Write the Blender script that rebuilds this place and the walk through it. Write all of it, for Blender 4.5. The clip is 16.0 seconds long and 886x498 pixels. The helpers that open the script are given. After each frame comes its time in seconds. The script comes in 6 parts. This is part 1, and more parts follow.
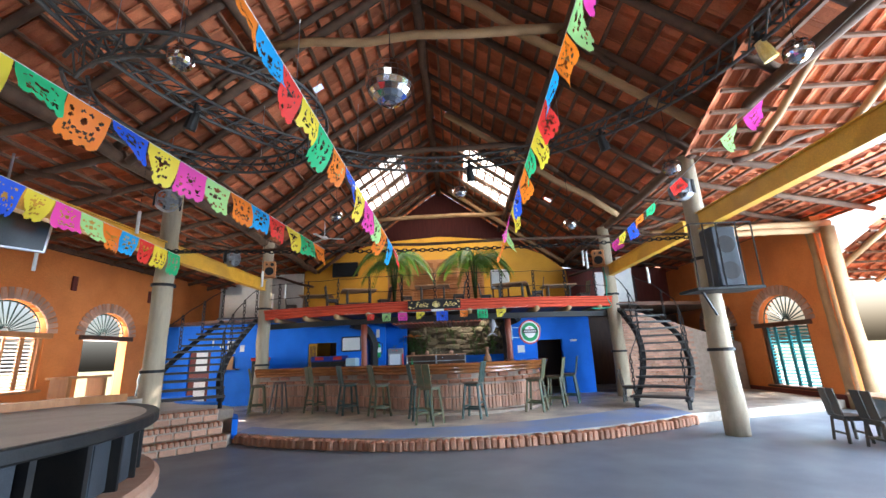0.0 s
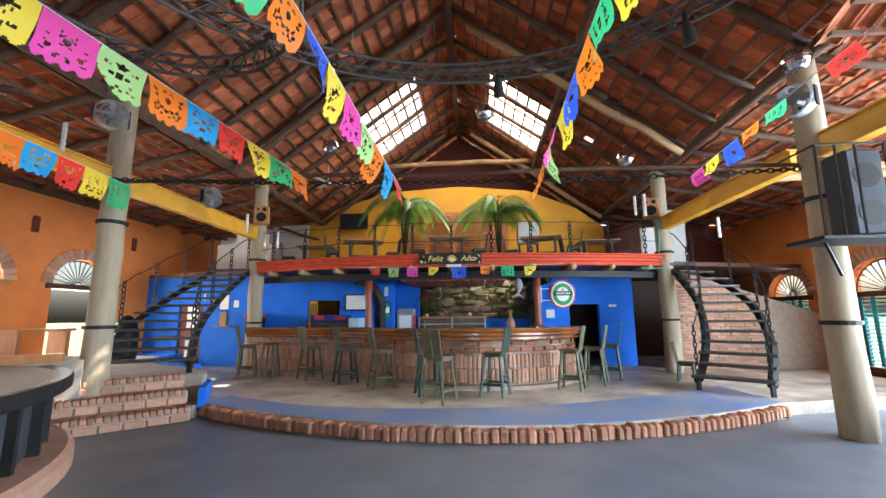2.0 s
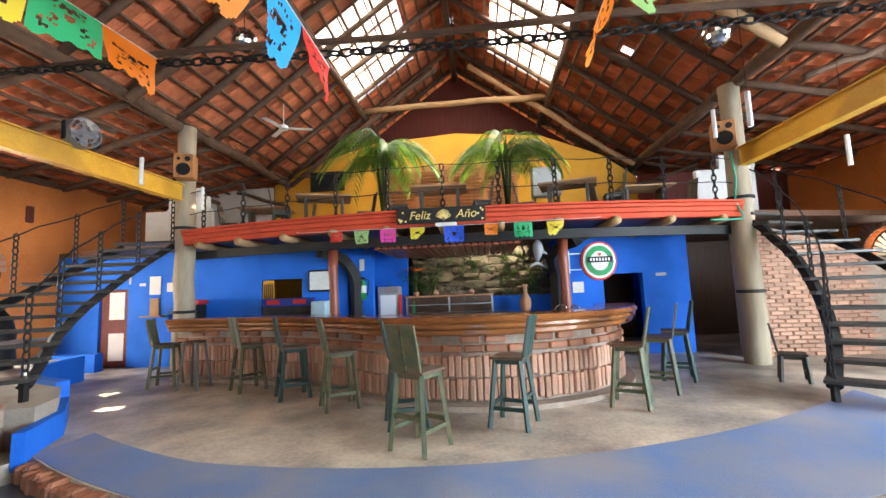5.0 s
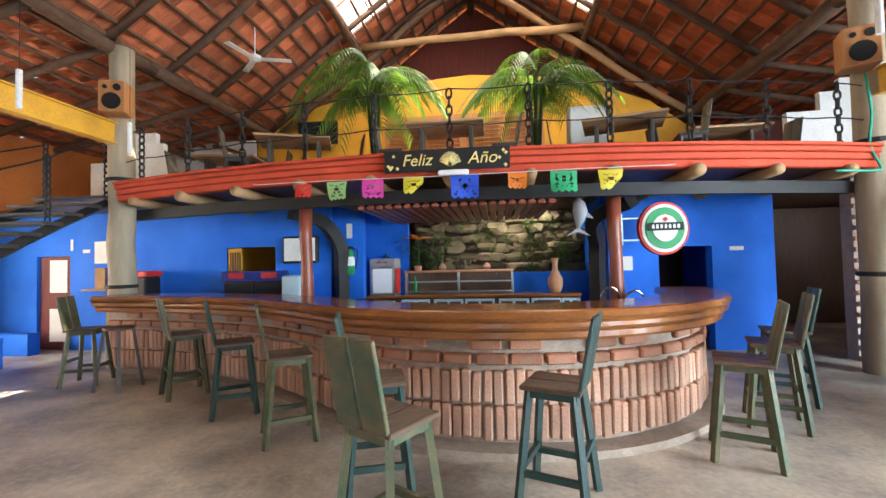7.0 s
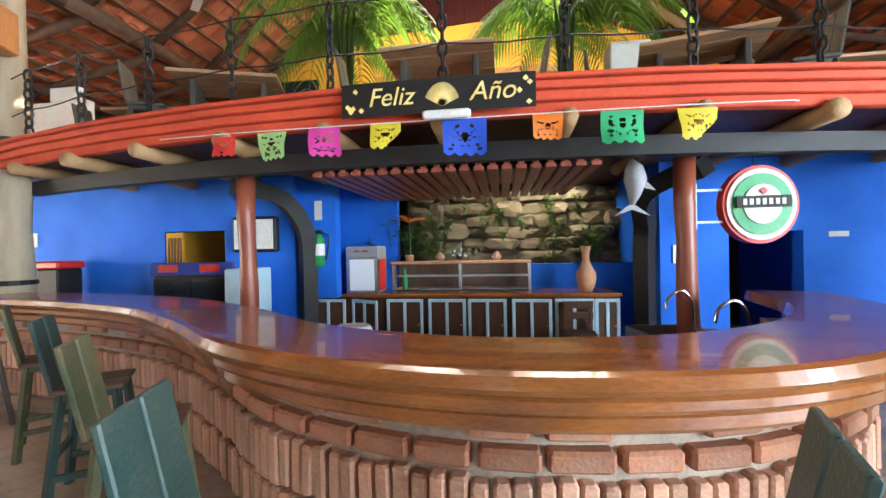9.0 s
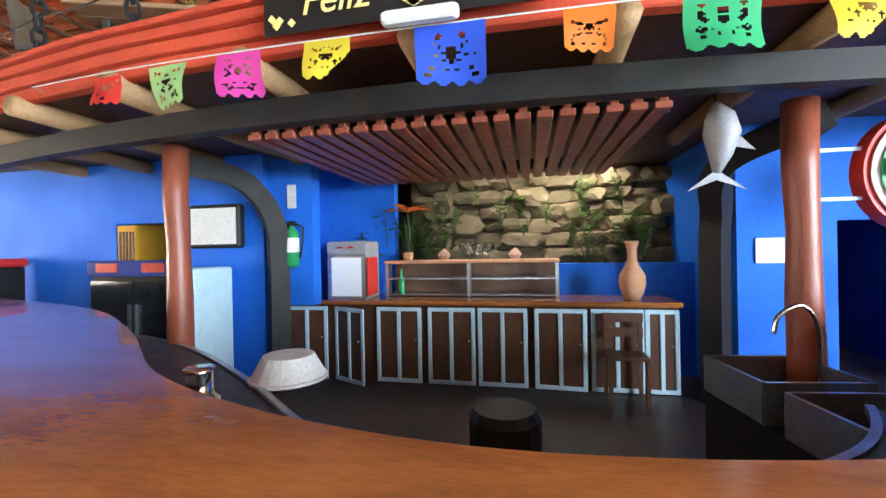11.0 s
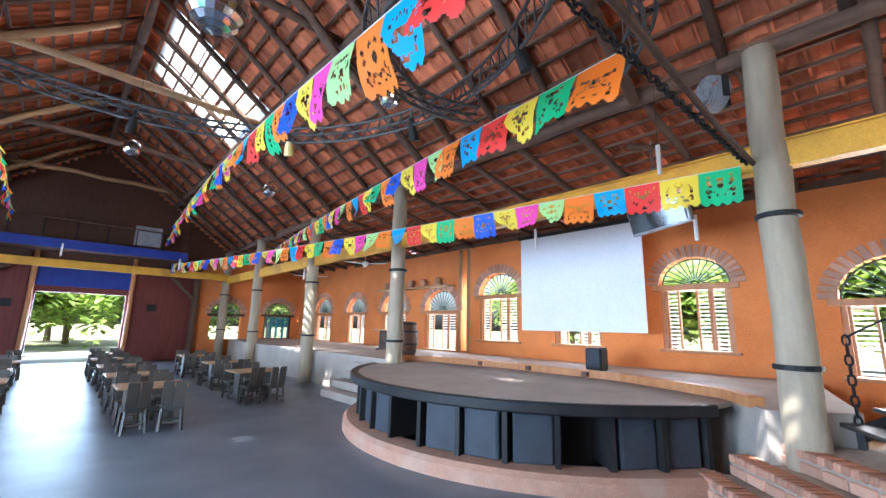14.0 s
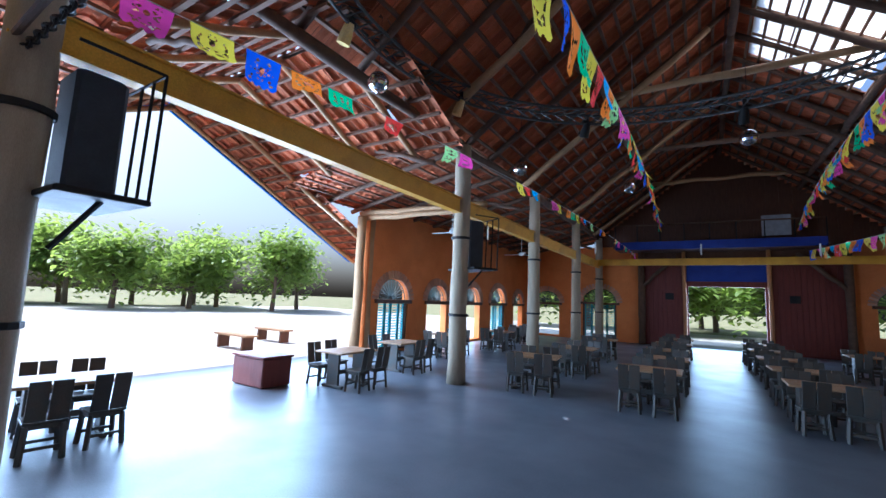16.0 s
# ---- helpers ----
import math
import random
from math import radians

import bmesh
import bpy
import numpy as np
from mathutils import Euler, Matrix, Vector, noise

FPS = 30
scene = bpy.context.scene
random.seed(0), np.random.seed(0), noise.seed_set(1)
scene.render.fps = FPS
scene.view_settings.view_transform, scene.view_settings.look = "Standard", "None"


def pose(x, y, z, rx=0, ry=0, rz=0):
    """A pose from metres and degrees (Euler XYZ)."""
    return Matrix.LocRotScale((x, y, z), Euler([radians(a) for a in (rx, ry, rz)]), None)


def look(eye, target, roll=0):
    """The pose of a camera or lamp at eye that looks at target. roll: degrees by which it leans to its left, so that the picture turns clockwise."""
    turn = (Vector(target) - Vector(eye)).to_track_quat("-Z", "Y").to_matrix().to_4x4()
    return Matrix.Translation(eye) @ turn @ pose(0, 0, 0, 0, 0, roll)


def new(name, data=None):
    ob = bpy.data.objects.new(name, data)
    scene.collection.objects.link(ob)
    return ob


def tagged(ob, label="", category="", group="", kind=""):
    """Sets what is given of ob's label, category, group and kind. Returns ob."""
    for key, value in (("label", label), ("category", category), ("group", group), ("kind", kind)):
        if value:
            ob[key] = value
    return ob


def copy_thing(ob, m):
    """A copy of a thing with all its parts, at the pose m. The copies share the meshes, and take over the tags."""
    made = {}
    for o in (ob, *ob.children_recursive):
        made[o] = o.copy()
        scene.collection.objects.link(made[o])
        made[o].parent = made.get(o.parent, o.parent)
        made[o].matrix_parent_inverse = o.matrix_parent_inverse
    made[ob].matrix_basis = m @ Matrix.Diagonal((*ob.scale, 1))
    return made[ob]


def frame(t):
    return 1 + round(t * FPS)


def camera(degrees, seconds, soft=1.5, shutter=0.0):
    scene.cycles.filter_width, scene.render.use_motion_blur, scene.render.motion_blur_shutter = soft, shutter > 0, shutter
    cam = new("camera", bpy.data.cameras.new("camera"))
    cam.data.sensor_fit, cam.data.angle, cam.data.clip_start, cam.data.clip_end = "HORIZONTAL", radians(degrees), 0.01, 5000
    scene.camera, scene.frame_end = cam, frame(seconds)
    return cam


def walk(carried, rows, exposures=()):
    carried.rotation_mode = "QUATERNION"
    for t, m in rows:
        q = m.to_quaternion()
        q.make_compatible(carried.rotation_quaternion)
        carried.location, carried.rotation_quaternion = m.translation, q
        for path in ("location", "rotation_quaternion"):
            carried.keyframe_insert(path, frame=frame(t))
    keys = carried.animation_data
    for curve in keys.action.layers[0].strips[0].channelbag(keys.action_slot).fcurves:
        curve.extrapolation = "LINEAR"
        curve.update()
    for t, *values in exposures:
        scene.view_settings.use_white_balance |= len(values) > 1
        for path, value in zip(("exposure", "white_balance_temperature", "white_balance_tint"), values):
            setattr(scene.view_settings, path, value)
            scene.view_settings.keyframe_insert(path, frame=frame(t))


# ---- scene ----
cam = camera(93.7, 16.0)
# seconds, x, y, z, yaw, pitch, roll
ROWS = [
    (0.0, 0.526, -0.005, 1.476, 1.87, 14.24, 2.22),
    (0.5, 0.514, 0.460, 1.479, 2.23, 12.79, 1.77),
    (1.0, 0.501, 0.922, 1.476, 3.37, 11.12, 0.99),
    (1.5, 0.533, 1.410, 1.483, 3.48, 9.65, 0.89),
    (2.0, 0.539, 1.882, 1.490, 4.51, 9.27, 0.47),
    (2.5, 0.560, 2.366, 1.505, 4.96, 9.98, 0.41),
    (3.0, 0.638, 2.834, 1.536, 4.51, 9.98, 1.21),
    (3.5, 0.631, 3.285, 1.548, 4.67, 9.00, 1.97),
    (4.0, 0.617, 3.776, 1.572, 4.87, 7.73, 2.76),
    (4.5, 0.597, 4.227, 1.558, 5.35, 7.13, 2.70),
    (5.0, 0.562, 4.692, 1.586, 5.24, 5.75, 2.25),
    (7.5, 0.483, 7.054, 1.645, 7.49, 0.69, 1.33),
    (8.0, 0.510, 7.522, 1.674, 7.74, -0.30, 1.46),
    (8.5, 0.422, 7.855, 1.695, 7.97, -0.28, 1.26),
    (11.0, 0.500, 9.376, 1.622, 11.69, -0.09, 1.09),
    (11.5, 0.450, 9.420, 1.666, 23.27, 0.81, 2.60),
    (12.0, 0.351, 9.409, 1.686, 41.44, 4.51, 1.97),
    (12.5, 0.316, 9.274, 1.704, 65.33, 7.66, 1.15),
    (13.0, 0.369, 9.131, 1.690, 89.70, 10.24, 0.68),
    (13.5, 0.417, 8.913, 1.668, 114.54, 11.48, -0.23),
    (13.7, 0.465, 8.784, 1.677, 124.65, 11.34, -0.74),
    (14.0, 0.561, 8.597, 1.700, 137.59, 10.69, -1.27),
    (14.5, 0.651, 8.422, 1.701, 157.64, 9.40, -2.00),
    (15.0, 0.672, 8.342, 1.679, 176.87, 8.07, -2.60),
    (15.3, 0.667, 8.300, 1.672, 187.43, 7.81, -2.53),
    (15.5, 0.703, 8.321, 1.677, 194.95, 7.43, -2.40),
    (16.0, 0.775, 8.367, 1.696, 211.91, 6.85, -2.40),
]
walk(cam, [(t, pose(x, y, z, 90 + pitch, roll, yaw)) for t, x, y, z, yaw, pitch, roll in ROWS],
     exposures=[(0.0, 1.85, 6300, 10), (4.0, 2.25, 7000, 10), (8.5, 2.5, 7000, 10), (11.0, 2.95, 7000, 10), (12.0, 2.95, 6100, 10), (13.0, 2.35, 5650, 10), (14.5, 2.25, 5450, 10), (15.2, 1.8, 5150, 10), (16.0, 0.7, 5050, 10)])

# ---- light ----
world = bpy.data.worlds.new("sky")
scene.world = world
world.use_nodes = True
wn = world.node_tree
wn.nodes.clear()
sky = wn.nodes.new("ShaderNodeTexSky")
sky.sky_type = 'NISHITA'
sky.sun_disc = False
sky.sun_elevation, sky.sun_rotation = radians(58), radians(75)
sky.dust_density = 7.0
bg = wn.nodes.new("ShaderNodeBackground")
bg.inputs["Strength"].default_value = 0.15
wo = wn.nodes.new("ShaderNodeOutputWorld")
wn.links.new(sky.outputs[0], bg.inputs[0])
wn.links.new(bg.outputs[0], wo.inputs[0])
sun_data = bpy.data.lights.new("sun", 'SUN')
sun_data.energy, sun_data.angle, sun_data.color = 5.0, radians(0.5), (1, 0.94, 0.85)
sun = new("sun", sun_data)
sun.matrix_world = look((14, 6, 20), (14 - math.sin(radians(75)) * 0.62, 6 - math.cos(radians(75)) * 0.62, 19))


def area_light(name, at, to, w, h, power, colour):
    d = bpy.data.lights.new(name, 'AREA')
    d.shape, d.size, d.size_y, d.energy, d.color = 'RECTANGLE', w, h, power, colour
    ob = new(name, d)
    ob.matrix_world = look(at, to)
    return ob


DAY = (0.62, 0.8, 1.0)
area_light("sky_or_fill_light", (9.6, 4.3, 2.2), (0, 4.3, 1.2), 8.5, 3.8, 760, DAY)
area_light("sky_or_fill_light", (0, -13.9, 1.4), (0, 0, 1.2), 2.6, 2.6, 120, DAY)
area_light("sky_or_fill_light", (-9.4, 2.8, 2.2), (0, 2.8, 1.5), 7.5, 1.9, 120, (1, 0.97, 0.9))
area_light("sky_or_fill_light", (-9.4, 10.0, 1.7), (0, 10.0, 1.3), 4.2, 1.9, 150, (1, 0.97, 0.9))
area_light("sky_or_fill_light", (-9.4, -6.0, 1.8), (0, -6.0, 1.5), 10, 1.6, 120, (1, 0.97, 0.9))
area_light("sky_or_fill_light", (9.4, -6.0, 1.2), (0, -6.0, 1.0), 10, 2.0, 240, DAY)
area_light("sky_or_fill_light", (-1.9, 14.3, 7.55), (-1.0, 13.6, 3), 1.6, 2.4, 30, (1, 0.98, 0.92))
area_light("sky_or_fill_light", (1.9, 14.3, 7.55), (1.0, 13.6, 3), 1.6, 2.4, 22, (1, 0.98, 0.92))
area_light("sky_or_fill_light", (-1.5, -3.4, 7.8), (-0.8, -3.4, 3), 1.8, 3.0, 45, (1, 0.98, 0.92))

# added fill lamp brightening the rear rocks; no opening is built above it
area_light("sky_or_fill_light", (0.7, 14.5, 2.6), (0.5, 14.95, 1.5), 2.0, 0.2, 7, (1, 0.98, 0.92))


# ---- materials ----
def mat(name, a, b=None, scale=6.0, rough=0.7, bump=0.15, metal=0.0, fine=60.0, stretch=(1, 1, 1), vary=0.0, island=False, spec=0.4, coat=0.0, stain=None, stain_amount=0.3):
    m = bpy.data.materials.new(name)
    m.use_nodes = True
    nt = m.node_tree
    p = nt.nodes["Principled BSDF"]
    p.inputs["Roughness"].default_value = rough
    p.inputs["Metallic"].default_value = metal
    p.inputs["Specular IOR Level"].default_value = spec
    p.inputs["Coat Weight"].default_value = coat
    b = b or tuple(c * 0.72 for c in a)
    tc = nt.nodes.new("ShaderNodeTexCoord")
    mp = nt.nodes.new("ShaderNodeMapping")
    mp.inputs["Scale"].default_value = stretch
    nt.links.new(tc.outputs["Object"], mp.inputs[0])

    def noise_tex(s, d=4):
        n = nt.nodes.new("ShaderNodeTexNoise")
        n.inputs["Scale"].default_value, n.inputs["Detail"].default_value = s, d
        nt.links.new(mp.outputs[0], n.inputs["Vector"])
        return n

    def mix(fac, c1, c2, kind='MIX'):
        x = nt.nodes.new("ShaderNodeMix")
        x.data_type, x.blend_type = 'RGBA', kind
        for sock, v in ((x.inputs[0], fac), (x.inputs[6], c1), (x.inputs[7], c2)):
            if isinstance(v, (int, float)):
                sock.default_value = v
            elif isinstance(v, tuple):
                sock.default_value = (*v, 1)
            else:
                nt.links.new(v, sock)
        return x.outputs[2]

    def ramp(sock, lo, hi):
        r = nt.nodes.new("ShaderNodeMapRange")
        r.inputs[1].default_value, r.inputs[2].default_value = lo, hi
        nt.links.new(sock, r.inputs[0])
        return r.outputs[0]
    n1, n2 = noise_tex(scale), noise_tex(fine, 3)
    col = mix(ramp(n1.outputs[0], 0.35, 0.65), a, b)
    col = mix(0.35, col, mix(ramp(n2.outputs[0], 0.3, 0.7), tuple(c * 0.6 for c in a), tuple(min(1, c * 1.25) for c in a)))
    if stain:
        n3 = noise_tex(scale * 0.31, 6)
        f = nt.nodes.new("ShaderNodeMath")
        f.operation = 'MULTIPLY'
        f.inputs[1].default_value = stain_amount
        nt.links.new(ramp(n3.outputs[0], 0.5, 0.68), f.inputs[0])
        col = mix(f.outputs[0], col, stain)
    if vary:
        if island:
            g = nt.nodes.new("ShaderNodeNewGeometry")
            rnd = g.outputs["Random Per Island"]
        else:
            g = nt.nodes.new("ShaderNodeObjectInfo")
            rnd = g.outputs["Random"]
        h = nt.nodes.new("ShaderNodeHueSaturation")
        r = nt.nodes.new("ShaderNodeMapRange")
        r.inputs[3].default_value, r.inputs[4].default_value = 1 - vary, 1 + vary
        nt.links.new(rnd, r.inputs[0])
        nt.links.new(r.outputs[0], h.inputs["Value"])
        nt.links.new(col, h.inputs["Color"])
        col = h.outputs[0]
    nt.links.new(col, p.inputs["Base Color"])
    rr = nt.nodes.new("ShaderNodeMapRange")
    rr.inputs[3].default_value, rr.inputs[4].default_value = max(0.02, rough - 0.12), min(1, rough + 0.12)
    nt.links.new(n1.outputs[0], rr.inputs[0])
    nt.links.new(rr.outputs[0], p.inputs["Roughness"])
    if bump:
        bp = nt.nodes.new("ShaderNodeBump")
        bp.inputs["Strength"].default_value, bp.inputs["Distance"].default_value = bump, 0.02
        nt.links.new(n2.outputs[0], bp.inputs["Height"])
        nt.links.new(bp.outputs[0], p.inputs["Normal"])
    return m


def glass(name, colour=(0.9, 0.95, 0.95), rough=0.03):
    m = bpy.data.materials.new(name)
    m.use_nodes = True
    p = m.node_tree.nodes["Principled BSDF"]
    p.inputs["Base Color"].default_value = (*colour, 1)
    p.inputs["Transmission Weight"].default_value, p.inputs["Roughness"].default_value, p.inputs["IOR"].default_value = 1, rough, 1.1
    return m


def paper(name, colour):
    m = bpy.data.materials.new(name)
    m.use_nodes = True
    nt = m.node_tree
    p = nt.nodes["Principled BSDF"]
    p.inputs["Base Color"].default_value, p.inputs["Roughness"].default_value = (*colour, 1), 0.6
    tr = nt.nodes.new("ShaderNodeBsdfTranslucent")
    tr.inputs[0].default_value = (*colour, 1)
    mx = nt.nodes.new("ShaderNodeMixShader")
    mx.inputs[0].default_value = 0.45
    nt.links.new(p.outputs[0], mx.inputs[1])
    nt.links.new(tr.outputs[0], mx.inputs[2])
    nt.links.new(mx.outputs[0], nt.nodes["Material Output"].inputs[0])
    return m


def leaf_mat(name, a, b):
    m = mat(name, a, b, 3, 0.45, 0.1, vary=0.3, island=True)
    nt = m.node_tree
    tr = nt.nodes.new("ShaderNodeBsdfTranslucent")
    tr.inputs[0].default_value = (b[0] * 1.6, b[1] * 1.6, b[2], 1)
    mx = nt.nodes.new("ShaderNodeMixShader")
    mx.inputs[0].default_value = 0.55
    nt.links.new(nt.nodes["Principled BSDF"].outputs[0], mx.inputs[1])
    nt.links.new(tr.outputs[0], mx.inputs[2])
    nt.links.new(mx.outputs[0], nt.nodes["Material Output"].inputs[0])
    return m


M_FLOOR = mat("smooth grey concrete", (0.155, 0.18, 0.215), (0.1, 0.115, 0.14), 1.1, 0.38, 0.06, stain=(0.1, 0.105, 0.115), stain_amount=0.5, spec=0.5)
M_PAVE = mat("pale sunlit paving", (0.46, 0.44, 0.41), (0.36, 0.35, 0.33), 2, 0.9, 0.2)
M_GRASS = mat("dry grass and earth", (0.16, 0.17, 0.07), (0.25, 0.21, 0.13), 0.6, 0.95, 0.3)
M_ORANGE = mat("orange limewash plaster", (0.74, 0.24, 0.06), (0.62, 0.18, 0.045), 1.6, 0.85, 0.12, stain=(0.45, 0.16, 0.06))
M_BLUE = mat("cobalt blue wall paint", (0.012, 0.17, 0.74), (0.009, 0.125, 0.6), 1.8, 0.65, 0.08, spec=0.2, stain=(0.015, 0.2, 0.85))
M_YELLOW = mat("ochre yellow wall paint", (0.72, 0.36, 0.03), (0.6, 0.28, 0.025), 1.7, 0.75, 0.08, stain=(0.5, 0.25, 0.06))
M_BEAM = mat("yellow painted steel beam", (0.78, 0.42, 0.04), (0.66, 0.33, 0.03), 3, 0.5, 0.05, stain=(0.3, 0.15, 0.04), stain_amount=0.5)
M_COLUMN = mat("weathered grey timber column", (0.42, 0.34, 0.235), (0.3, 0.24, 0.17), 2.5, 0.85, 0.3, stretch=(4, 4, 0.7))
M_LOG = mat("brown roof log", (0.13, 0.07, 0.04), (0.075, 0.042, 0.028), 3, 0.8, 0.3, stretch=(2, 2, 2))
M_LOG2 = mat("pale peeled log", (0.42, 0.25, 0.12), (0.3, 0.17, 0.08), 3, 0.7, 0.25)
M_TILE = mat("fired clay roof tile", (0.56, 0.175, 0.075), (0.38, 0.11, 0.05), 5, 0.85, 0.25, vary=0.45, island=True)
M_BATTEN = mat("roof batten", (0.17, 0.085, 0.048), None, 4, 0.8, 0.2)
M_BRICK = mat("worn red brick", (0.42, 0.17, 0.09), (0.34, 0.14, 0.085), 9, 0.9, 0.4, vary=0.28, stain=(0.45, 0.36, 0.28))
M_PINKBRICK = mat("pale pink brick", (0.55, 0.3, 0.2), (0.45, 0.24, 0.16), 7, 0.9, 0.4, vary=0.22, stain=(0.55, 0.45, 0.36))
M_MORTAR = mat("grey mortar", (0.42, 0.33, 0.26), None, 12, 0.95, 0.3)
M_REDWOOD = mat("dark red stained planks", (0.16, 0.03, 0.02), (0.11, 0.022, 0.016), 3, 0.6, 0.2, stretch=(5, 5, 0.6))
M_BARTOP = mat("varnished brown bar wood", (0.36, 0.13, 0.038), (0.2, 0.06, 0.018), 3.5, 0.22, 0.05, stretch=(0.6, 2.5, 2.5), coat=0.4, spec=0.5, fine=45, stain=(0.11, 0.04, 0.018), stain_amount=0.6)
M_DARKWOOD = mat("dark brown wood", (0.11, 0.045, 0.022), (0.075, 0.03, 0.016), 4, 0.5, 0.15, stretch=(4, 4, 0.7))
M_GREENWOOD = mat("green worn painted wood", (0.06, 0.085, 0.045), (0.18, 0.13, 0.065), 7, 0.55, 0.2, vary=0.2)
M_TEALWOOD = mat("teal dark painted wood", (0.018, 0.05, 0.045), (0.05, 0.075, 0.06), 7, 0.5, 0.2)
M_SEAT = mat("worn brown seat wood", (0.17, 0.1, 0.06), (0.07, 0.05, 0.038), 6, 0.4, 0.2, stretch=(4, 1, 1), vary=0.3)
M_TABLE = mat("worn table wood", (0.42, 0.25, 0.13), (0.3, 0.17, 0.09), 4, 0.45, 0.15, stretch=(1, 5, 5))
M_CHAIR = mat("dark painted chair wood", (0.055, 0.06, 0.055), (0.09, 0.06, 0.04), 6, 0.5, 0.15, vary=0.25)
M_BLACK = mat("black painted metal", (0.013, 0.013, 0.014), (0.026, 0.022, 0.019), 5, 0.55, 0.1, spec=0.25)
M_STEEL = mat("galvanised steel", (0.45, 0.46, 0.48), None, 8, 0.35, 0.05, metal=0.9)
M_CHROME = mat("chrome", (0.8, 0.8, 0.82), None, 8, 0.12, 0.0, metal=1.0)
M_TRUSS = mat("dark lighting truss steel", (0.075, 0.07, 0.065), None, 8, 0.5, 0.1, metal=0.3)
M_CLOTH = mat("brick red fabric swag", (0.62, 0.075, 0.03), (0.5, 0.06, 0.028), 4, 0.8, 0.2)
M_TEAL = mat("turquoise shutter paint", (0.03, 0.33, 0.4), (0.04, 0.26, 0.32), 4, 0.55, 0.15)
M_ORWOOD = mat("orange varnished window wood", (0.5, 0.22, 0.08), (0.38, 0.15, 0.055), 4, 0.5, 0.15, stretch=(3, 3, 0.6))
M_WHITE = mat("off white paint", (0.75, 0.74, 0.7), (0.66, 0.65, 0.62), 4, 0.6, 0.05)
M_SCREEN = mat("white projection screen", (0.85, 0.86, 0.88), (0.8, 0.81, 0.84), 1, 0.8, 0.02)
M_GREY = mat("grey plastic", (0.3, 0.3, 0.32), None, 6, 0.5, 0.05)
M_TERRACE = mat("worn cement terrace", (0.42, 0.36, 0.3), (0.33, 0.28, 0.24), 1.8, 0.75, 0.15, stain=(0.25, 0.22, 0.2))
M_ROCK = mat("mossy rock", (0.2, 0.14, 0.085), (0.07, 0.065, 0.03), 3.5, 0.9, 0.6, vary=0.25)
M_DARKTILE = mat("dark brown floor tile", (0.07, 0.045, 0.035), (0.045, 0.032, 0.028), 3, 0.35, 0.06, stain=(0.03, 0.03, 0.03))
M_CLAY = mat("terracotta jar", (0.55, 0.27, 0.15), None, 6, 0.75, 0.15)
M_PALM = leaf_mat("palm frond", (0.05, 0.12, 0.025), (0.08, 0.15, 0.03))
M_LEAF = leaf_mat("tree foliage", (0.16, 0.24, 0.07), (0.24, 0.32, 0.1))
M_PLANT = leaf_mat("dark indoor leaf", (0.045, 0.09, 0.03), (0.07, 0.11, 0.03))
M_PETAL = paper("orange flower petal", (0.85, 0.2, 0.03))
M_BARK = mat("tree bark", (0.2, 0.15, 0.11), None, 5, 0.95, 0.5, stretch=(3, 3, 0.6))
M_GLASS = glass("clear glass")
M_SKYPANE = bpy.data.materials.new("milky skylight sheet")
M_SKYPANE.use_nodes = True
sheet_light = M_SKYPANE.node_tree.nodes.new("ShaderNodeBsdfTranslucent")
sheet_light.inputs[0].default_value = (0.9, 0.88, 0.8, 1)
M_SKYPANE.node_tree.links.new(sheet_light.outputs[0], M_SKYPANE.node_tree.nodes["Material Output"].inputs[0])
M_DARKGLASS = mat("dark glass", (0.02, 0.025, 0.03), None, 2, 0.08, 0.0, spec=0.6)
M_SPEAKER = mat("black speaker cloth", (0.03, 0.033, 0.04), (0.05, 0.06, 0.075), 3, 0.7, 0.2)
M_MIRROR = mat("mirror facet", (0.75, 0.77, 0.8), (0.5, 0.52, 0.55), 10, 0.12, 0.0, metal=1.0, vary=0.25, island=True)
M_FRAMEBLUE = mat("pale blue painted frame", (0.55, 0.75, 0.86), (0.45, 0.65, 0.78), 9, 0.55, 0.1)
M_POST = mat("red brown varnished log", (0.3, 0.075, 0.04), (0.2, 0.05, 0.03), 4, 0.35, 0.15, stretch=(3, 3, 0.7))
M_RED = mat("bright red plastic", (0.65, 0.03, 0.02), None, 5, 0.4, 0.02)
M_BANNER = mat("black printed banner", (0.015, 0.014, 0.013), None, 4, 0.45, 0.02)
M_GOLD = mat("gold print", (0.85, 0.6, 0.15), (0.9, 0.75, 0.4), 6, 0.4, 0.0)
M_SIGNGREEN = mat("sign green", (0.02, 0.3, 0.1), None, 4, 0.4, 0.0)
M_CABLE = mat("green cable sheath", (0.02, 0.4, 0.26), None, 5, 0.4, 0.02)
M_TARP = mat("blue tarpaulin", (0.015, 0.04, 0.28), None, 3, 0.6, 0.2)
COLOURS = [("pink", (0.9, 0.08, 0.45)), ("yellow", (0.9, 0.72, 0.06)), ("blue", (0.03, 0.12, 0.75)), ("orange", (0.95, 0.24, 0.02)),
           ("green", (0.04, 0.55, 0.22)), ("lime", (0.45, 0.8, 0.3)), ("red", (0.85, 0.05, 0.04)), ("sky blue", (0.02, 0.4, 0.85))]
PAPERS = [(n, paper(n + " tissue paper", c)) for n, c in COLOURS]


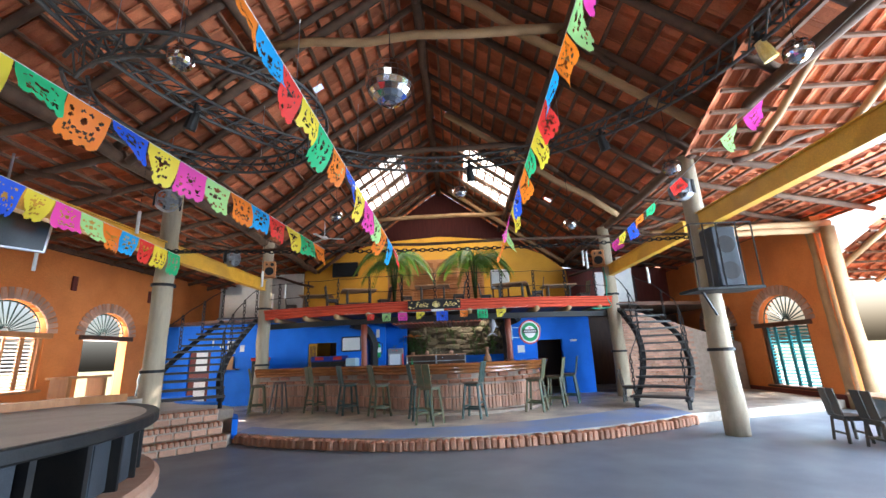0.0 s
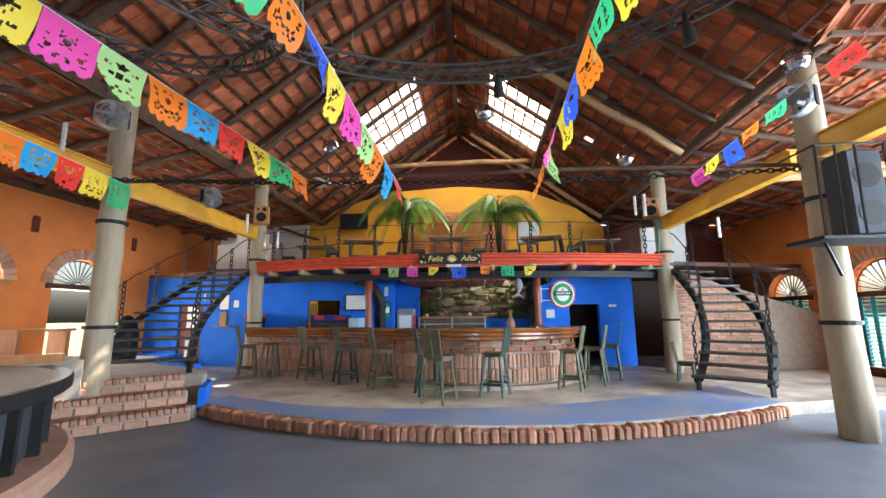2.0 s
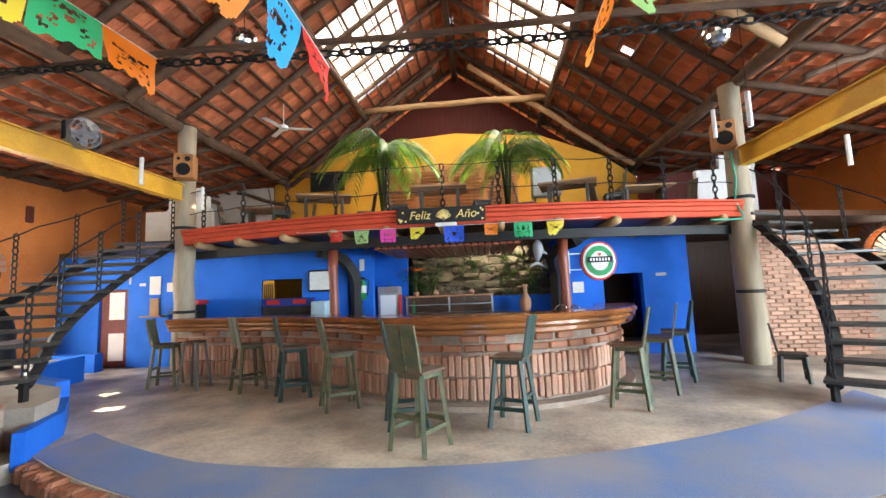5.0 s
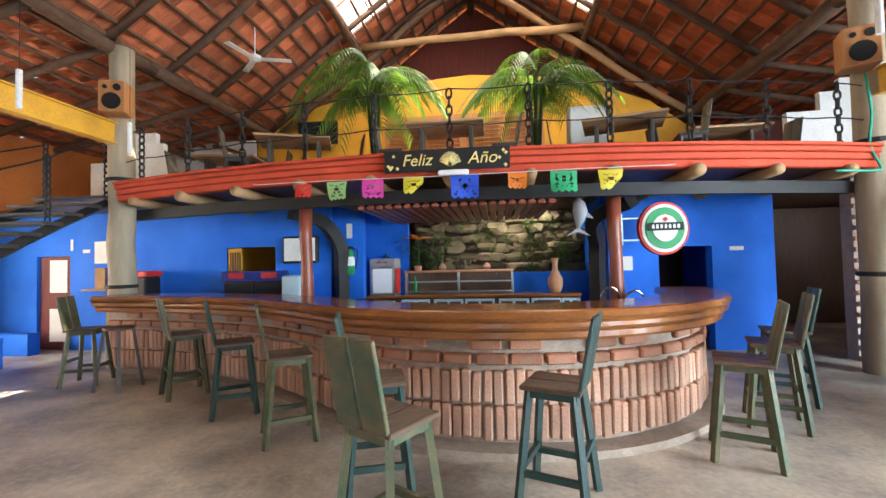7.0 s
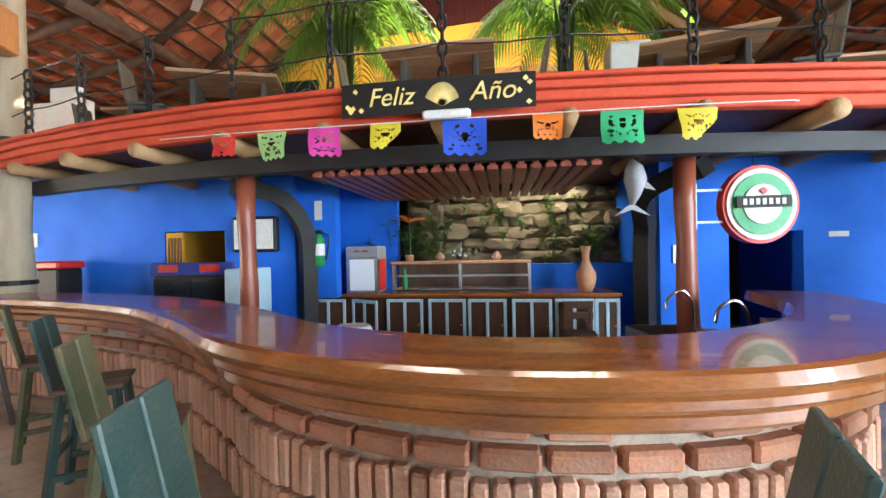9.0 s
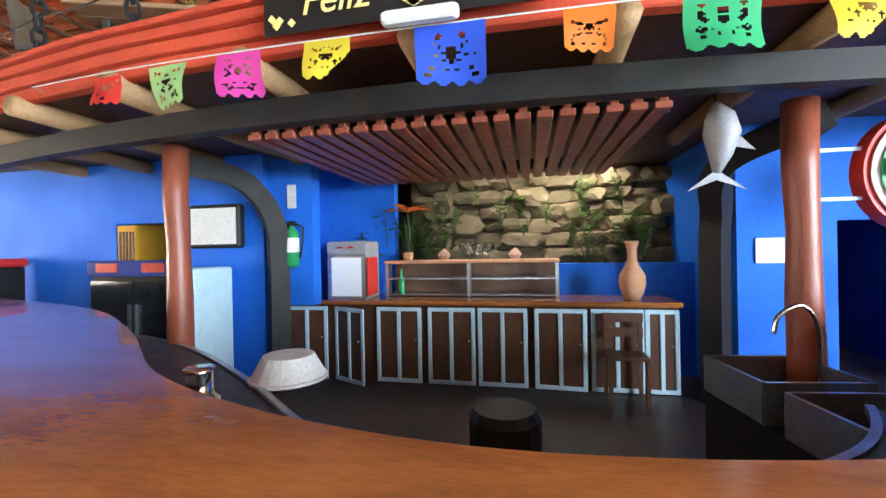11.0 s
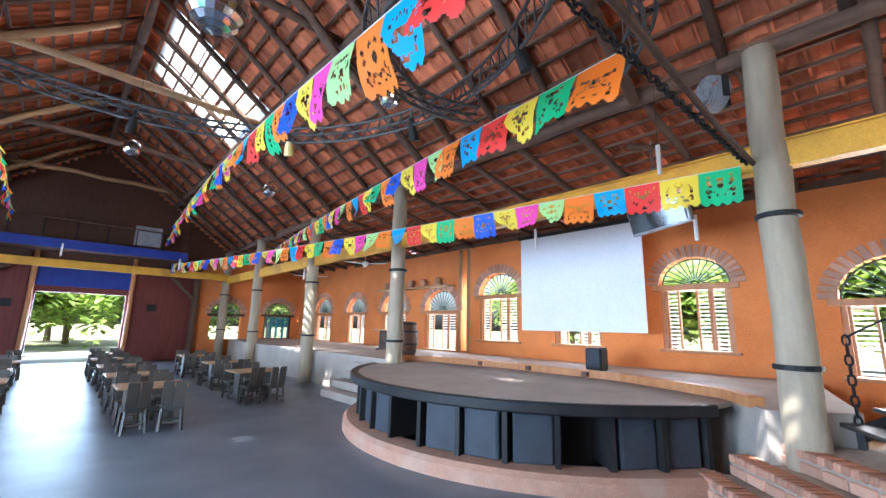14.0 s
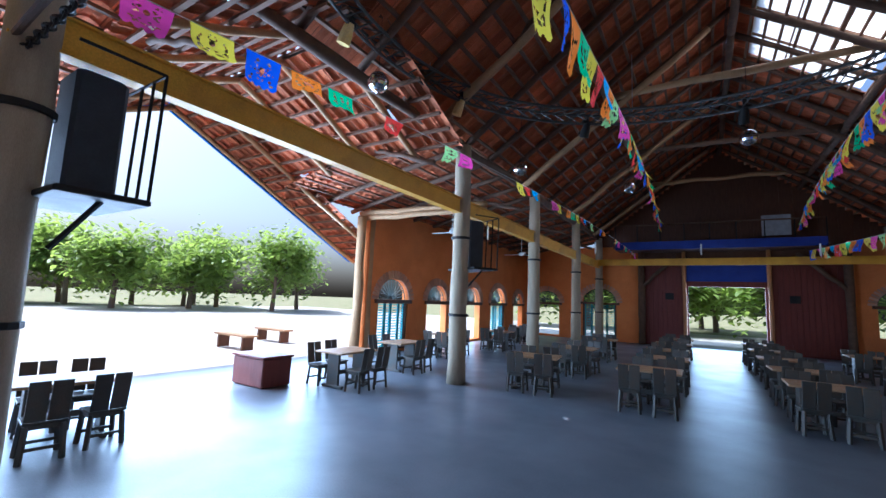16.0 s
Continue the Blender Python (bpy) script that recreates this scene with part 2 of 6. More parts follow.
# ---- mesh helpers ----
class Geo:
    """Collects vertices and faces of one mesh."""

    def __init__(self):
        self.v, self.f = [], []

    def add(self, vs, fs):
        o = len(self.v)
        self.v += [tuple(q) for q in vs]
        self.f += [tuple(i + o for i in q) for q in fs]
        return self

    def box(self, c, s, rz=0.0, m=None, bevel=0.0):
        x, y, z = s[0] / 2, s[1] / 2, s[2] / 2
        k = Matrix.Translation(c) @ (Matrix.Rotation(rz, 4, 'Z') if m is None else m)
        if bevel:
            b = min(bevel, x * 0.45, y * 0.45, z * 0.45)
            vs = []
            for (px, py, pz) in ((-x + b, -y, -z), (x - b, -y, -z), (x, -y + b, -z), (x, y - b, -z), (x - b, y, -z), (-x + b, y, -z), (-x, y - b, -z), (-x, -y + b, -z)):
                vs.append(Vector((px * (1 - b / x), py * (1 - b / y), pz)))
            for zz in (-z + b, z - b):
                for (px, py) in ((-x + b, -y), (x - b, -y), (x, -y + b), (x, y - b), (x - b, y), (-x + b, y), (-x, y - b), (-x, -y + b)):
                    vs.append(Vector((px, py, zz)))
            for i in range(8):
                vs.append(Vector((vs[i][0], vs[i][1], z)))
            fs = [tuple(range(7, -1, -1)), tuple(range(24, 32))]
            for r in range(3):
                fs += [(r * 8 + i, r * 8 + (i + 1) % 8, r * 8 + 8 + (i + 1) % 8, r * 8 + 8 + i) for i in range(8)]
            return self.add([k @ q for q in vs], fs)
        vs = [k @ Vector((a, b_, c_)) for c_ in (-z, z) for a, b_ in ((-x, -y), (x, -y), (x, y), (-x, y))]
        return self.add(vs, [(3, 2, 1, 0), (4, 5, 6, 7), (0, 1, 5, 4), (1, 2, 6, 5), (2, 3, 7, 6), (3, 0, 4, 7)])

    def bar(self, p, q, w, h):
        """A square bar from p to q."""
        p, q = Vector(p), Vector(q)
        m = (q - p).to_track_quat('X', 'Z').to_matrix().to_4x4()
        return self.box((p + q) / 2, ((q - p).length, w, h), m=m)

    def tube(self, pts, r, n=8, caps=True):
        pts = [Vector(q) for q in pts]
        rs = r if isinstance(r, (list, tuple)) else [r] * len(pts)
        o = len(self.v)
        k, last = None, None
        for i, q in enumerate(pts):
            d = (pts[min(i + 1, len(pts) - 1)] - pts[max(i - 1, 0)]).normalized()
            k = d.to_track_quat('Z', 'Y') if k is None else last.rotation_difference(d) @ k
            last = d
            for j in range(n):
                a = 2 * math.pi * j / n
                self.v.append(tuple(q + k @ Vector((math.cos(a) * rs[i], math.sin(a) * rs[i], 0))))
        for i in range(len(pts) - 1):
            for j in range(n):
                self.f.append((o + i * n + j, o + i * n + (j + 1) % n, o + (i + 1) * n + (j + 1) % n, o + (i + 1) * n + j))
        if caps:
            self.f.append(tuple(o + j for j in range(n - 1, -1, -1)))
            self.f.append(tuple(o + (len(pts) - 1) * n + j for j in range(n)))
        return self

    def spin(self, prof, c=(0, 0, 0), n=20):
        """A turned shape from (radius, height) pairs."""
        return self.tube([(c[0], c[1], c[2] + h + i * 1e-5) for i, (_, h) in enumerate(prof)], [max(q, 1e-4) for q, _ in prof], n)

    def prism(self, poly, z0, z1):
        n = len(poly)
        return self.add([(x, y, z0) for x, y in poly] + [(x, y, z1) for x, y in poly],
                        [tuple(range(n - 1, -1, -1)), tuple(range(n, 2 * n))] + [(i, (i + 1) % n, n + (i + 1) % n, n + i) for i in range(n)])

    def mesh(self, name, material, smooth=False):
        me = bpy.data.meshes.new(name)
        me.from_pydata(self.v, [], self.f)
        me.materials.append(material)
        if smooth:
            me.polygons.foreach_set("use_smooth", [True] * len(me.polygons))
        me.update()
        return me


def part(name, g, material, parent, label="", smooth=False):
    ob = new(name, g.mesh(name, material, smooth))
    ob.parent = parent
    if label:
        ob["label"] = label
    return ob


def thing(name, at, label, category, group="", rz=0.0):
    ob = new(name)
    ob.matrix_world = pose(*at, 0, 0, rz)
    return tagged(ob, label, category, group)


def solid(name, g, material, label, category, group="", kind="", smooth=False):
    return tagged(new(name, g.mesh(name, material, smooth)), label, category, group, kind)


def wobble_log(g, p, q, r, n=9, seed=0, amp=0.03):
    rng = random.Random(seed)
    p, q = Vector(p), Vector(q)
    k = 6
    pts = [p.lerp(q, i / k) + (Vector((rng.uniform(-amp, amp), rng.uniform(-amp, amp), rng.uniform(-amp, amp))) if 0 < i < k else Vector()) for i in range(k + 1)]
    g.tube(pts, [r * rng.uniform(0.88, 1.12) for _ in pts], n)


# ---- structure ----
FRONT, BACK, SIDE = -13.6, 18.2, 9.1
RIDGE, KNEE_X, KNEE_Z, EAVE_X, EAVE_Z = 9.0, 5.2, 5.2, 9.6, 4.25


def kerb_y(x):
    return 7.12 + 0.07 * (x - 0.4) ** 2


ground = solid("ground", Geo().box((0, 0, -0.55), (400, 400, 1.0)), M_GRASS, "dry grass and bare earth outside", "ground", kind="structure")
floor = solid("floor", Geo().box((0, 0, -0.1), (20, 38, 0.2)), M_FLOOR, "smooth grey concrete floor", "floor", kind="structure")
solid("pavement", Geo().box((27, 2, -0.06), (34, 60, 0.08)), M_PAVE, "pale sunlit paved yard", "pavement", kind="structure")
solid("pavement", Geo().box((0, -23, -0.06), (20, 8, 0.08)), M_PAVE, "pale sunlit paved path before the door", "pavement", kind="structure")

# raised bar floor with a curved front
xs = [-3.75 + i * (5.05 + 3.75) / 40 for i in range(41)]
poly = [(x, kerb_y(x) + 0.1) for x in xs] + [(8.9, kerb_y(5.05) + 1.2), (8.9, 17.5), (-8.9, 17.5), (-8.9, 7.6), (-3.8, 8.2)]
M_DAIS = mat("worn painted cement", (0.7, 0.6, 0.47), (0.2, 0.18, 0.17), 1.7, 0.42, 0.25, fine=25, stain=(0.1, 0.065, 0.045), stain_amount=0.85)
solid("bar_floor", Geo().prism(poly, -0.05, 0.18), M_DAIS, "worn pale cement raised bar floor", "floor", kind="structure")
M_BAND = mat("worn blue painted cement", (0.15, 0.26, 0.5), (0.3, 0.32, 0.37), 2.2, 0.4, 0.1, stain=(0.4, 0.38, 0.36), stain_amount=0.6)
band = [(x, kerb_y(x) + 0.12) for x in xs] + [(x, kerb_y(x) + 0.75 + 0.14 * max(0, x + 2)) for x in reversed(xs)]
solid("floor_trim", Geo().prism(band, 0.17, 0.184), M_BAND, "faded blue painted band along the kerb", "trim", kind="structure")



def wall(name, axis, at, a0, a1, z0, z1, holes, material, label, thick=0.25, piece=0):
    """A wall with openings cut through it; holes: (a0, a1, z0, z1), arched: rise of a half round top."""
    g = Geo()
    cuts = sorted({a0, a1, *[h[0] for h in holes], *[h[1] for h in holes]})
    for u, v in zip(cuts, cuts[1:]):
        if v - u < 1e-4:
            continue
        spans = sorted((h[2], h[3]) for h in holes if h[0] <= u + 1e-6 and h[1] >= v - 1e-6)
        z = z0
        for s, e in spans + [(z1, z1)]:
            if s > z + 1e-4:
                c, d = ((u + v) / 2, v - u)
                g.box((at, c, (z + s) / 2) if axis == 'x' else (c, at, (z + s) / 2), (thick, d, s - z) if axis == 'x' else (d, thick, s - z))
            z = max(z, e)
    # spandrels that round off the arched openings
    for h in holes:
        if len(h) > 4 and h[4]:
            r, mid, n = (h[1] - h[0]) / 2, (h[0] + h[1]) / 2, 14
            base = h[3] - h[4]
            for i in range(n):
                u, v = -r + 2 * r * i / n, -r + 2 * r * (i + 1) / n
                zt = base + h[4] * math.sqrt(max(0, 1 - (min(abs(u), abs(v)) / r) ** 2))
                if h[3] - zt > 0.003:
                    c = mid + (u + v) / 2
                    g.box((at, c, (zt + h[3]) / 2) if axis == 'x' else (c, at, (zt + h[3]) / 2),
                          (thick * 0.995, v - u, h[3] - zt) if axis == 'x' else (v - u, thick * 0.995, h[3] - zt))
    return solid(name, g, material, label, "wall", kind="structure")


# fan windows: centre along the wall, half width, sill, spring line
LEFT_WINDOWS = [(8.7, 0.8, 1.0, 2.3, 'wood'), (11.25, 0.72, 0.2, 2.3, 'door'), (5.75, 0.65, 1.3, 2.68, 'wood'), (3.1, 0.65, 1.3, 2.68, 'wood'), (0.55, 0.75, 1.3, 2.68, 'wood'),
                (-2.0, 0.8, 0.92, 2.25, 'wood'), (-4.7, 0.8, 0.92, 2.25, 'wood'), (-7.5, 0.75, 0.92, 2.25, 'wood'), (-10.6, 0.85, 0.92, 2.25, 'wood')]
RIGHT_WINDOWS = [(11.2, 0.8, 0.3, 1.95, 'teal'), (13.9, 0.7, 0.3, 1.95, 'teal'), (-1.9, 0.75, 0.1, 1.6, 'teal'), (-4.4, 0.65, 0.1, 1.6, 'open'), (-7.1, 0.72, 0.1, 1.6, 'open'), (-9.7, 0.8, 0.1, 1.6, 'teal'), (-12.2, 0.6, 0.1, 1.6, 'open')]
FRONT_WINDOWS = [(5.2, 0.8, 0.1, 1.85, 'teal'), (7.9, 0.7, 0.1, 1.75, 'open'), (-5.4, 0.68, 0.92, 2.1, 'open'), (-7.9, 0.7, 0.92, 2.15, 'teal')]


def holes_of(rows):
    return [(c - w, c + w, s, sp + w * 0.86, w * 0.86) for c, w, s, sp, _ in rows]


LW = holes_of(LEFT_WINDOWS)
wall("wall_west", 'x', -SIDE, -13.8, 7.18, 0, 4.35, [h for h in LW if h[1] < 7.1] + [(-1.0, -0.72, 1.0, 4.2)], M_ORANGE, "orange plastered wall with arched fan windows")
wall("wall_west", 'x', -SIDE, 7.4, 18.2, 0, 4.35, [h for h in LW if h[0] > 7.1], M_ORANGE, "orange plastered wall beside the stairs")
RW = holes_of(RIGHT_WINDOWS)
wall("wall_east", 'x', SIDE, -13.8, -0.6, 0, 4.3, [h for h in RW if h[1] < 0], M_ORANGE, "orange plastered wall with arched openings")
wall("wall_east", 'x', SIDE, 9.6, 18.2, 0, 4.3, [h for h in RW if h[0] > 9], M_ORANGE, "orange plastered wall with arched windows")
solid("wall_plinth", Geo().box((SIDE - 0.14, 13.0, 0.14), (0.06, 6.8, 0.28)), M_REDWOOD, "dark red painted wall base", "trim", kind="structure")
wall("wall_north", 'y', FRONT, -9.2, -4.05, 0, 4.6, holes_of([w for w in FRONT_WINDOWS if w[0] < 0]), M_ORANGE, "orange plastered front wall")
wall("wall_north", 'y', FRONT, 3.35, 9.2, 0, 4.6, holes_of([w for w in FRONT_WINDOWS if w[0] > 0]), M_ORANGE, "orange plastered front wall")
wall("wall_north", 'y', FRONT, -4.05, 3.35, 0, 4.0, [(-1.42, 1.36, 0, 2.72)], M_REDWOOD, "dark red timber front wall with a wide doorway")
g = Geo()
g.add([(-5.2, BACK, 4.3), (5.2, BACK, 4.3), (5.2, BACK, 5.1), (0, BACK, 8.9), (-5.2, BACK, 5.1)], [(0, 1, 2, 3, 4)])
g.add([(-5.2, BACK + .2, 4.3), (5.2, BACK + .2, 4.3), (5.2, BACK + .2, 5.1), (0, BACK + .2, 8.9), (-5.2, BACK + .2, 5.1)], [(4, 3, 2, 1, 0)])
g.box((0, BACK + 0.1, 2.15), (18.4, 0.2, 4.3))
for sgn in (-1, 1):
    g.box((sgn * 7.2, BACK + 0.1, 4.6), (4.0, 0.2, 0.7))
solid("wall_south", g, M_REDWOOD, "dark timber back wall", "wall", kind="structure")
g = Geo()
for i in range(46):
    x = -5.06 + i * 0.225
    top = RIDGE - 0.73 * abs(x) - 0.15
    g.box((x, FRONT, (4.0 + top) / 2), (0.226, 0.05 + 0.02 * (i % 2), top - 4.0))
solid("wall_gable", g, M_DARKWOOD, "dark vertical plank gable above the entrance", "wall", kind="structure")


# ---- roof: clay tiles lying in rows, battens, rafters ----
def tile_slope(g, gb, top, bottom, y0, y1, holes, rng, along='y'):
    """Overlapping half round tiles on a slope from top (x, z) to bottom (x, z)."""
    dx, dz = bottom[0] - top[0], bottom[1] - top[1]
    length = math.hypot(dx, dz)
    ux, uz = dx / length, dz / length
    nx, nz = (-uz, ux) if ux > 0 else (uz, -ux)
    rows, step = int(length / 0.36) + 1, 0.36
    cols = int((y1 - y0) / 0.235)
    w = (y1 - y0) / cols

    def put(s, h, y):
        q = (top[0] + ux * s + nx * h, top[1] + uz * s + nz * h)
        return (q[0], y, q[1]) if along == 'y' else (y, q[0], q[1])
    for r in range(rows):
        s0, s1 = r * step, min(length + 0.06, r * step + step + 0.1)
        a, b = put(s0 + 0.02, -0.03, y0), put(s0 + 0.02, -0.03, y1)
        gb.bar(a, b, 0.06, 0.045)
        for c in range(cols):
            yc = y0 + (c + 0.5) * w
            xm = top[0] + ux * (s0 + 0.18)
            if any(h[0] <= xm <= h[1] and h[2] <= yc <= h[3] for h in holes):
                continue
            if rng.random() < 0.0015:
                continue
            j, tilt = rng.uniform(-0.012, 0.012), rng.uniform(-0.01, 0.012)
            n, vs = 4, []
            for s, lift in ((s0, 0.0 + tilt), (s1, 0.035 + tilt)):
                for i in range(n + 1):
                    t = i / n
                    vs.append(put(s, lift + 0.07 * math.sin(math.pi * t), yc + j + (t - 0.5) * w * 1.2))
            g.add(vs, [(i, i + 1, n + 2 + i, n + 1 + i) for i in range(n)])


rng = random.Random(4)
SKYLIGHTS = [(-2.75, -1.1, 12.7, 15.9), (1.1, 2.75, 12.7, 15.9), (-2.6, -0.45, -5.0, -1.8)]
g, gb = Geo(), Geo()
for sgn in (-1, 1):
    tile_slope(g, gb, (sgn * 0.1, RIDGE), (sgn * KNEE_X, KNEE_Z), -15.0, BACK + 0.4, SKYLIGHTS, rng)
tile_slope(g, gb, (-KNEE_X, KNEE_Z), (-EAVE_X, EAVE_Z), -15.0, BACK + 0.4, [], rng)
tile_slope(g, gb, (KNEE_X, KNEE_Z), (EAVE_X, EAVE_Z), -15.0, 2.0, [], rng)
tile_slope(g, gb, (KNEE_X, KNEE_Z), (EAVE_X, EAVE_Z), 6.4, BACK + 0.4, [], rng)
CROSS_Y, CROSS_Z = 4.2, 5.75
for sgn in (-1, 1):
    tile_slope(g, gb, (CROSS_Y, CROSS_Z), (CROSS_Y + sgn * 2.4, CROSS_Z - 1.16), 4.6, 10.8, [], rng, 'x')
    tile_slope(g, gb, (CROSS_Y + sgn * 2.4, CROSS_Z - 1.16), (CROSS_Y + sgn * 6.0, CROSS_Z - 2.9), 9.2, 10.8, [], rng, 'x')
solid("ceiling", g, M_TILE, "exposed underside of red clay roof tiles", "roof", kind="structure")
solid("ceiling_battens", gb, M_BATTEN, "thin wooden battens under the tiles", "roof", kind="structure")
for sgn in (-1, 1):
    g = Geo()
    for i in range(10):
        g.box((sgn * 0.14, -13.2 + i * 3.4, RIDGE + 0.12), (0.3, 3.0, 0.05))
    solid("ridge_cap", g, M_TILE, "clay ridge tiles with gaps of light", "roof", kind="structure")

logs = []
k = 0
y = -14.4
while y < BACK:
    for sgn in (-1, 1):
        skip = any((s[0] + s[1]) * sgn > 0 and s[2] - 0.1 < y < s[3] + 0.1 for s in SKYLIGHTS)
        g = Geo()
        wobble_log(g, (sgn * 0.05, y, RIDGE - 0.13), (sgn * (KNEE_X + 0.1), y, KNEE_Z - 0.15), 0.07, 8, k, 0.02)
        solid("rafter", g, M_LOG, "brown log rafter under the tiles", "rafter", "roof logs", smooth=True)
        k += 1
        if sgn < 0 or y < 1.6 or y > 6.6:
            g = Geo()
            wobble_log(g, (sgn * (KNEE_X - 0.1), y + 0.12, KNEE_Z - 0.13), (sgn * EAVE_X, y + 0.12, EAVE_Z - 0.1), 0.065, 8, k, 0.02)
            solid("rafter", g, M_LOG, "brown log rafter over the side aisle", "rafter", "roof logs", smooth=True)
            k += 1
    y += 1.15
for x, z, r in ((0, RIDGE - 0.28, 0.09), (-2.7, 6.85, 0.085), (2.7, 6.85, 0.085), (-5.15, 5.0, 0.1), (5.15, 5.0, 0.1), (-7.3, 4.5, 0.07)):
    for i in range(6):
        g = Geo()
        wobble_log(g, (x, -14.6 + i * 5.45, z), (x, -14.6 + (i + 1) * 5.45 + 0.2, z), r, 8, k, 0.03)
        k += 1
        solid("purlin", g, M_LOG, "long brown log purlin", "purlin", "roof logs", smooth=True)
for y0, y1 in ((-14.6, -1.2), (9.7, BACK)):
    g = Geo()
    wobble_log(g, (7.3, y0, 4.5), (7.3, y1, 4.5), 0.07, 8, k)
    solid("purlin", g, M_LOG, "long brown log purlin over the aisle", "purlin", "roof logs", smooth=True)
for i, y in enumerate((16.4, 10.6, 6.3, 2.0, -2.5, -7.0, -11.4)):
    g = Geo()
    wobble_log(g, (-2.75, y, 7.0), (2.75, y, 7.0 + 0.05), 0.085, 9, 50 + i, 0.04)
    solid("tie_beam", g, M_LOG2 if i % 2 == 0 else M_LOG, "pale log collar tie across the roof", "beam", "roof logs", smooth=True)
    for sgn in (-1, 1):
        g = Geo()
        wobble_log(g, (sgn * 0.5, y + 0.1, 8.2), (sgn * 5.0, y + 0.1, 4.9), 0.08, 8, 90 + i * 2 + sgn, 0.04)
        solid("principal_rafter", g, M_LOG2 if sgn > 0 else M_LOG, "thick log truss rafter", "rafter", "roof logs", smooth=True)
        g = Geo()
        wobble_log(g, (sgn * 2.6, y, 6.95), (sgn * 3.5, y, 5.3 + 0.9), 0.05, 7, 130 + i)
        solid("brace", g, M_LOG, "short log brace under the collar tie", "beam", "roof logs", smooth=True)
        g = Geo()
        wobble_log(g, (sgn * 5.1, y - 0.05, 4.3), (sgn * 6.6, y - 0.05, 4.75), 0.05, 7, 150 + i)
        solid("brace", g, M_LOG, "log brace between truss and column", "beam", "roof logs", smooth=True)
# roof over the wide side opening
for i in range(5):
    x = 5.6 + i * 1.25
    for sgn in (-1, 1):
        g = Geo()
        reach = 5.9 if x > 9 else 2.4
        wobble_log(g, (x, CROSS_Y, CROSS_Z - 0.12), (x, CROSS_Y + sgn * reach, CROSS_Z - 0.12 - 0.483 * reach), 0.06, 8, 200 + i * 2 + sgn, 0.02)
        solid("rafter", g, M_LOG2, "pale log rafter over the side opening", "rafter", "roof logs", smooth=True)
for sgn in (-1, 1):
    g = Geo()
    a, b = Vector((10.85, CROSS_Y, CROSS_Z + 0.02)), Vector((10.85, CROSS_Y + sgn * 6.0, CROSS_Z - 2.88))
    g.bar(a, b, 0.05, 0.2)
    solid("fascia", g, M_BLUE, "blue painted fascia board on the gable edge", "trim", kind="structure")

# skylight sheets and bars
for i, (x0, x1, y0, y1) in enumerate(SKYLIGHTS):
    sl = lambda x: RIDGE - 0.73 * abs(x)
    ob = thing("skylight", (0, 0, 0), "bright ribbed skylight between rafters", "skylight", "skylights")
    g = Geo().add([(x0, y0, sl(x0) + .1), (x1, y0, sl(x1) + .1), (x1, y1, sl(x1) + .1), (x0, y1, sl(x0) + .1)], [(0, 1, 2, 3)])
    o = part("pane", g, M_SKYPANE, ob)
    o.visible_shadow = False
    for j in range(4):
        yy = y0 + (y1 - y0) * j / 3
        part("bar", Geo().bar((x0, yy, sl(x0) + 0.03), (x1, yy, sl(x1) + 0.03), 0.035, 0.05), M_BATTEN, ob)
    for j in range(2):
        xx = x0 + (x1 - x0) * (j + 1) / 3
        part("bar", Geo().bar((xx, y0, sl(xx) + 0.03), (xx, y1, sl(xx) + 0.03), 0.03, 0.04), M_BATTEN, ob)

# ---- columns and beams ----
COLUMN_Y = (12.2, 7.8, 0.8, -3.7, -8.6, -13.0)
for sgn in (-1, 1):
    for i, y in enumerate(COLUMN_Y):
        y -= 0.25 if (i == 1 and sgn > 0) else 0.0
        x = sgn * 5.1
        ob = thing("column", (x, y, 0), "weathered grey round timber column with iron bands", "column", "nave columns")
        g = Geo()
        rr = random.Random(i * 7 + sgn)
        prof = [(0.19 * rr.uniform(0.96, 1.04) * (1 - 0.015 * h), h * 0.5) for h in range(11)]
        g.tube([(rr.uniform(-.012, .012), rr.uniform(-.012, .012), h) for _, h in prof], [r for r, _ in prof], 16)
        part("trunk", g, M_COLUMN, ob, smooth=True)
        for h in (2.95, 1.35):
            part("band", Geo().spin([(0.2, h), (0.212, h + 0.005), (0.212, h + 0.05), (0.2, h + 0.055)], n=16), M_BLACK, ob, "black iron band")
    x = sgn * 5.1
    for y0, y1 in ((7.9, 12.2), (0.9, 7.7), (-3.6, 0.7), (-8.5, -3.8), (-12.9, -8.7)):
        ob = thing("beam", (x, (y0 + y1) / 2, 3.66), "yellow painted steel channel beam between columns", "beam", "yellow beams")
        part("web", Geo().box((0, 0, 0), (0.08, y1 - y0, 0.3)), M_BEAM, ob)
        for h in (-0.15, 0.15):
            part("flange", Geo().box((0, 0, h), (0.16, y1 - y0, 0.02)), M_BEAM, ob)
ob = thing("beam", (0, -12.6, 3.75), "yellow painted beam across the entrance end", "beam", "yellow beams")
part("web", Geo().box((0, 0, 0), (10.2, 0.1, 0.3)), M_BEAM, ob)
for y in (-0.75, -0.35, 9.3, 9.72):
    g = Geo()
    wobble_log(g, (9.05, y, 0), (9.05, y, 3.95), 0.13, 12, int(y * 10) + 300, 0.02)
    solid("post", g, M_LOG2, "pale peeled log post beside the wide opening", "post", "opening posts", smooth=True)
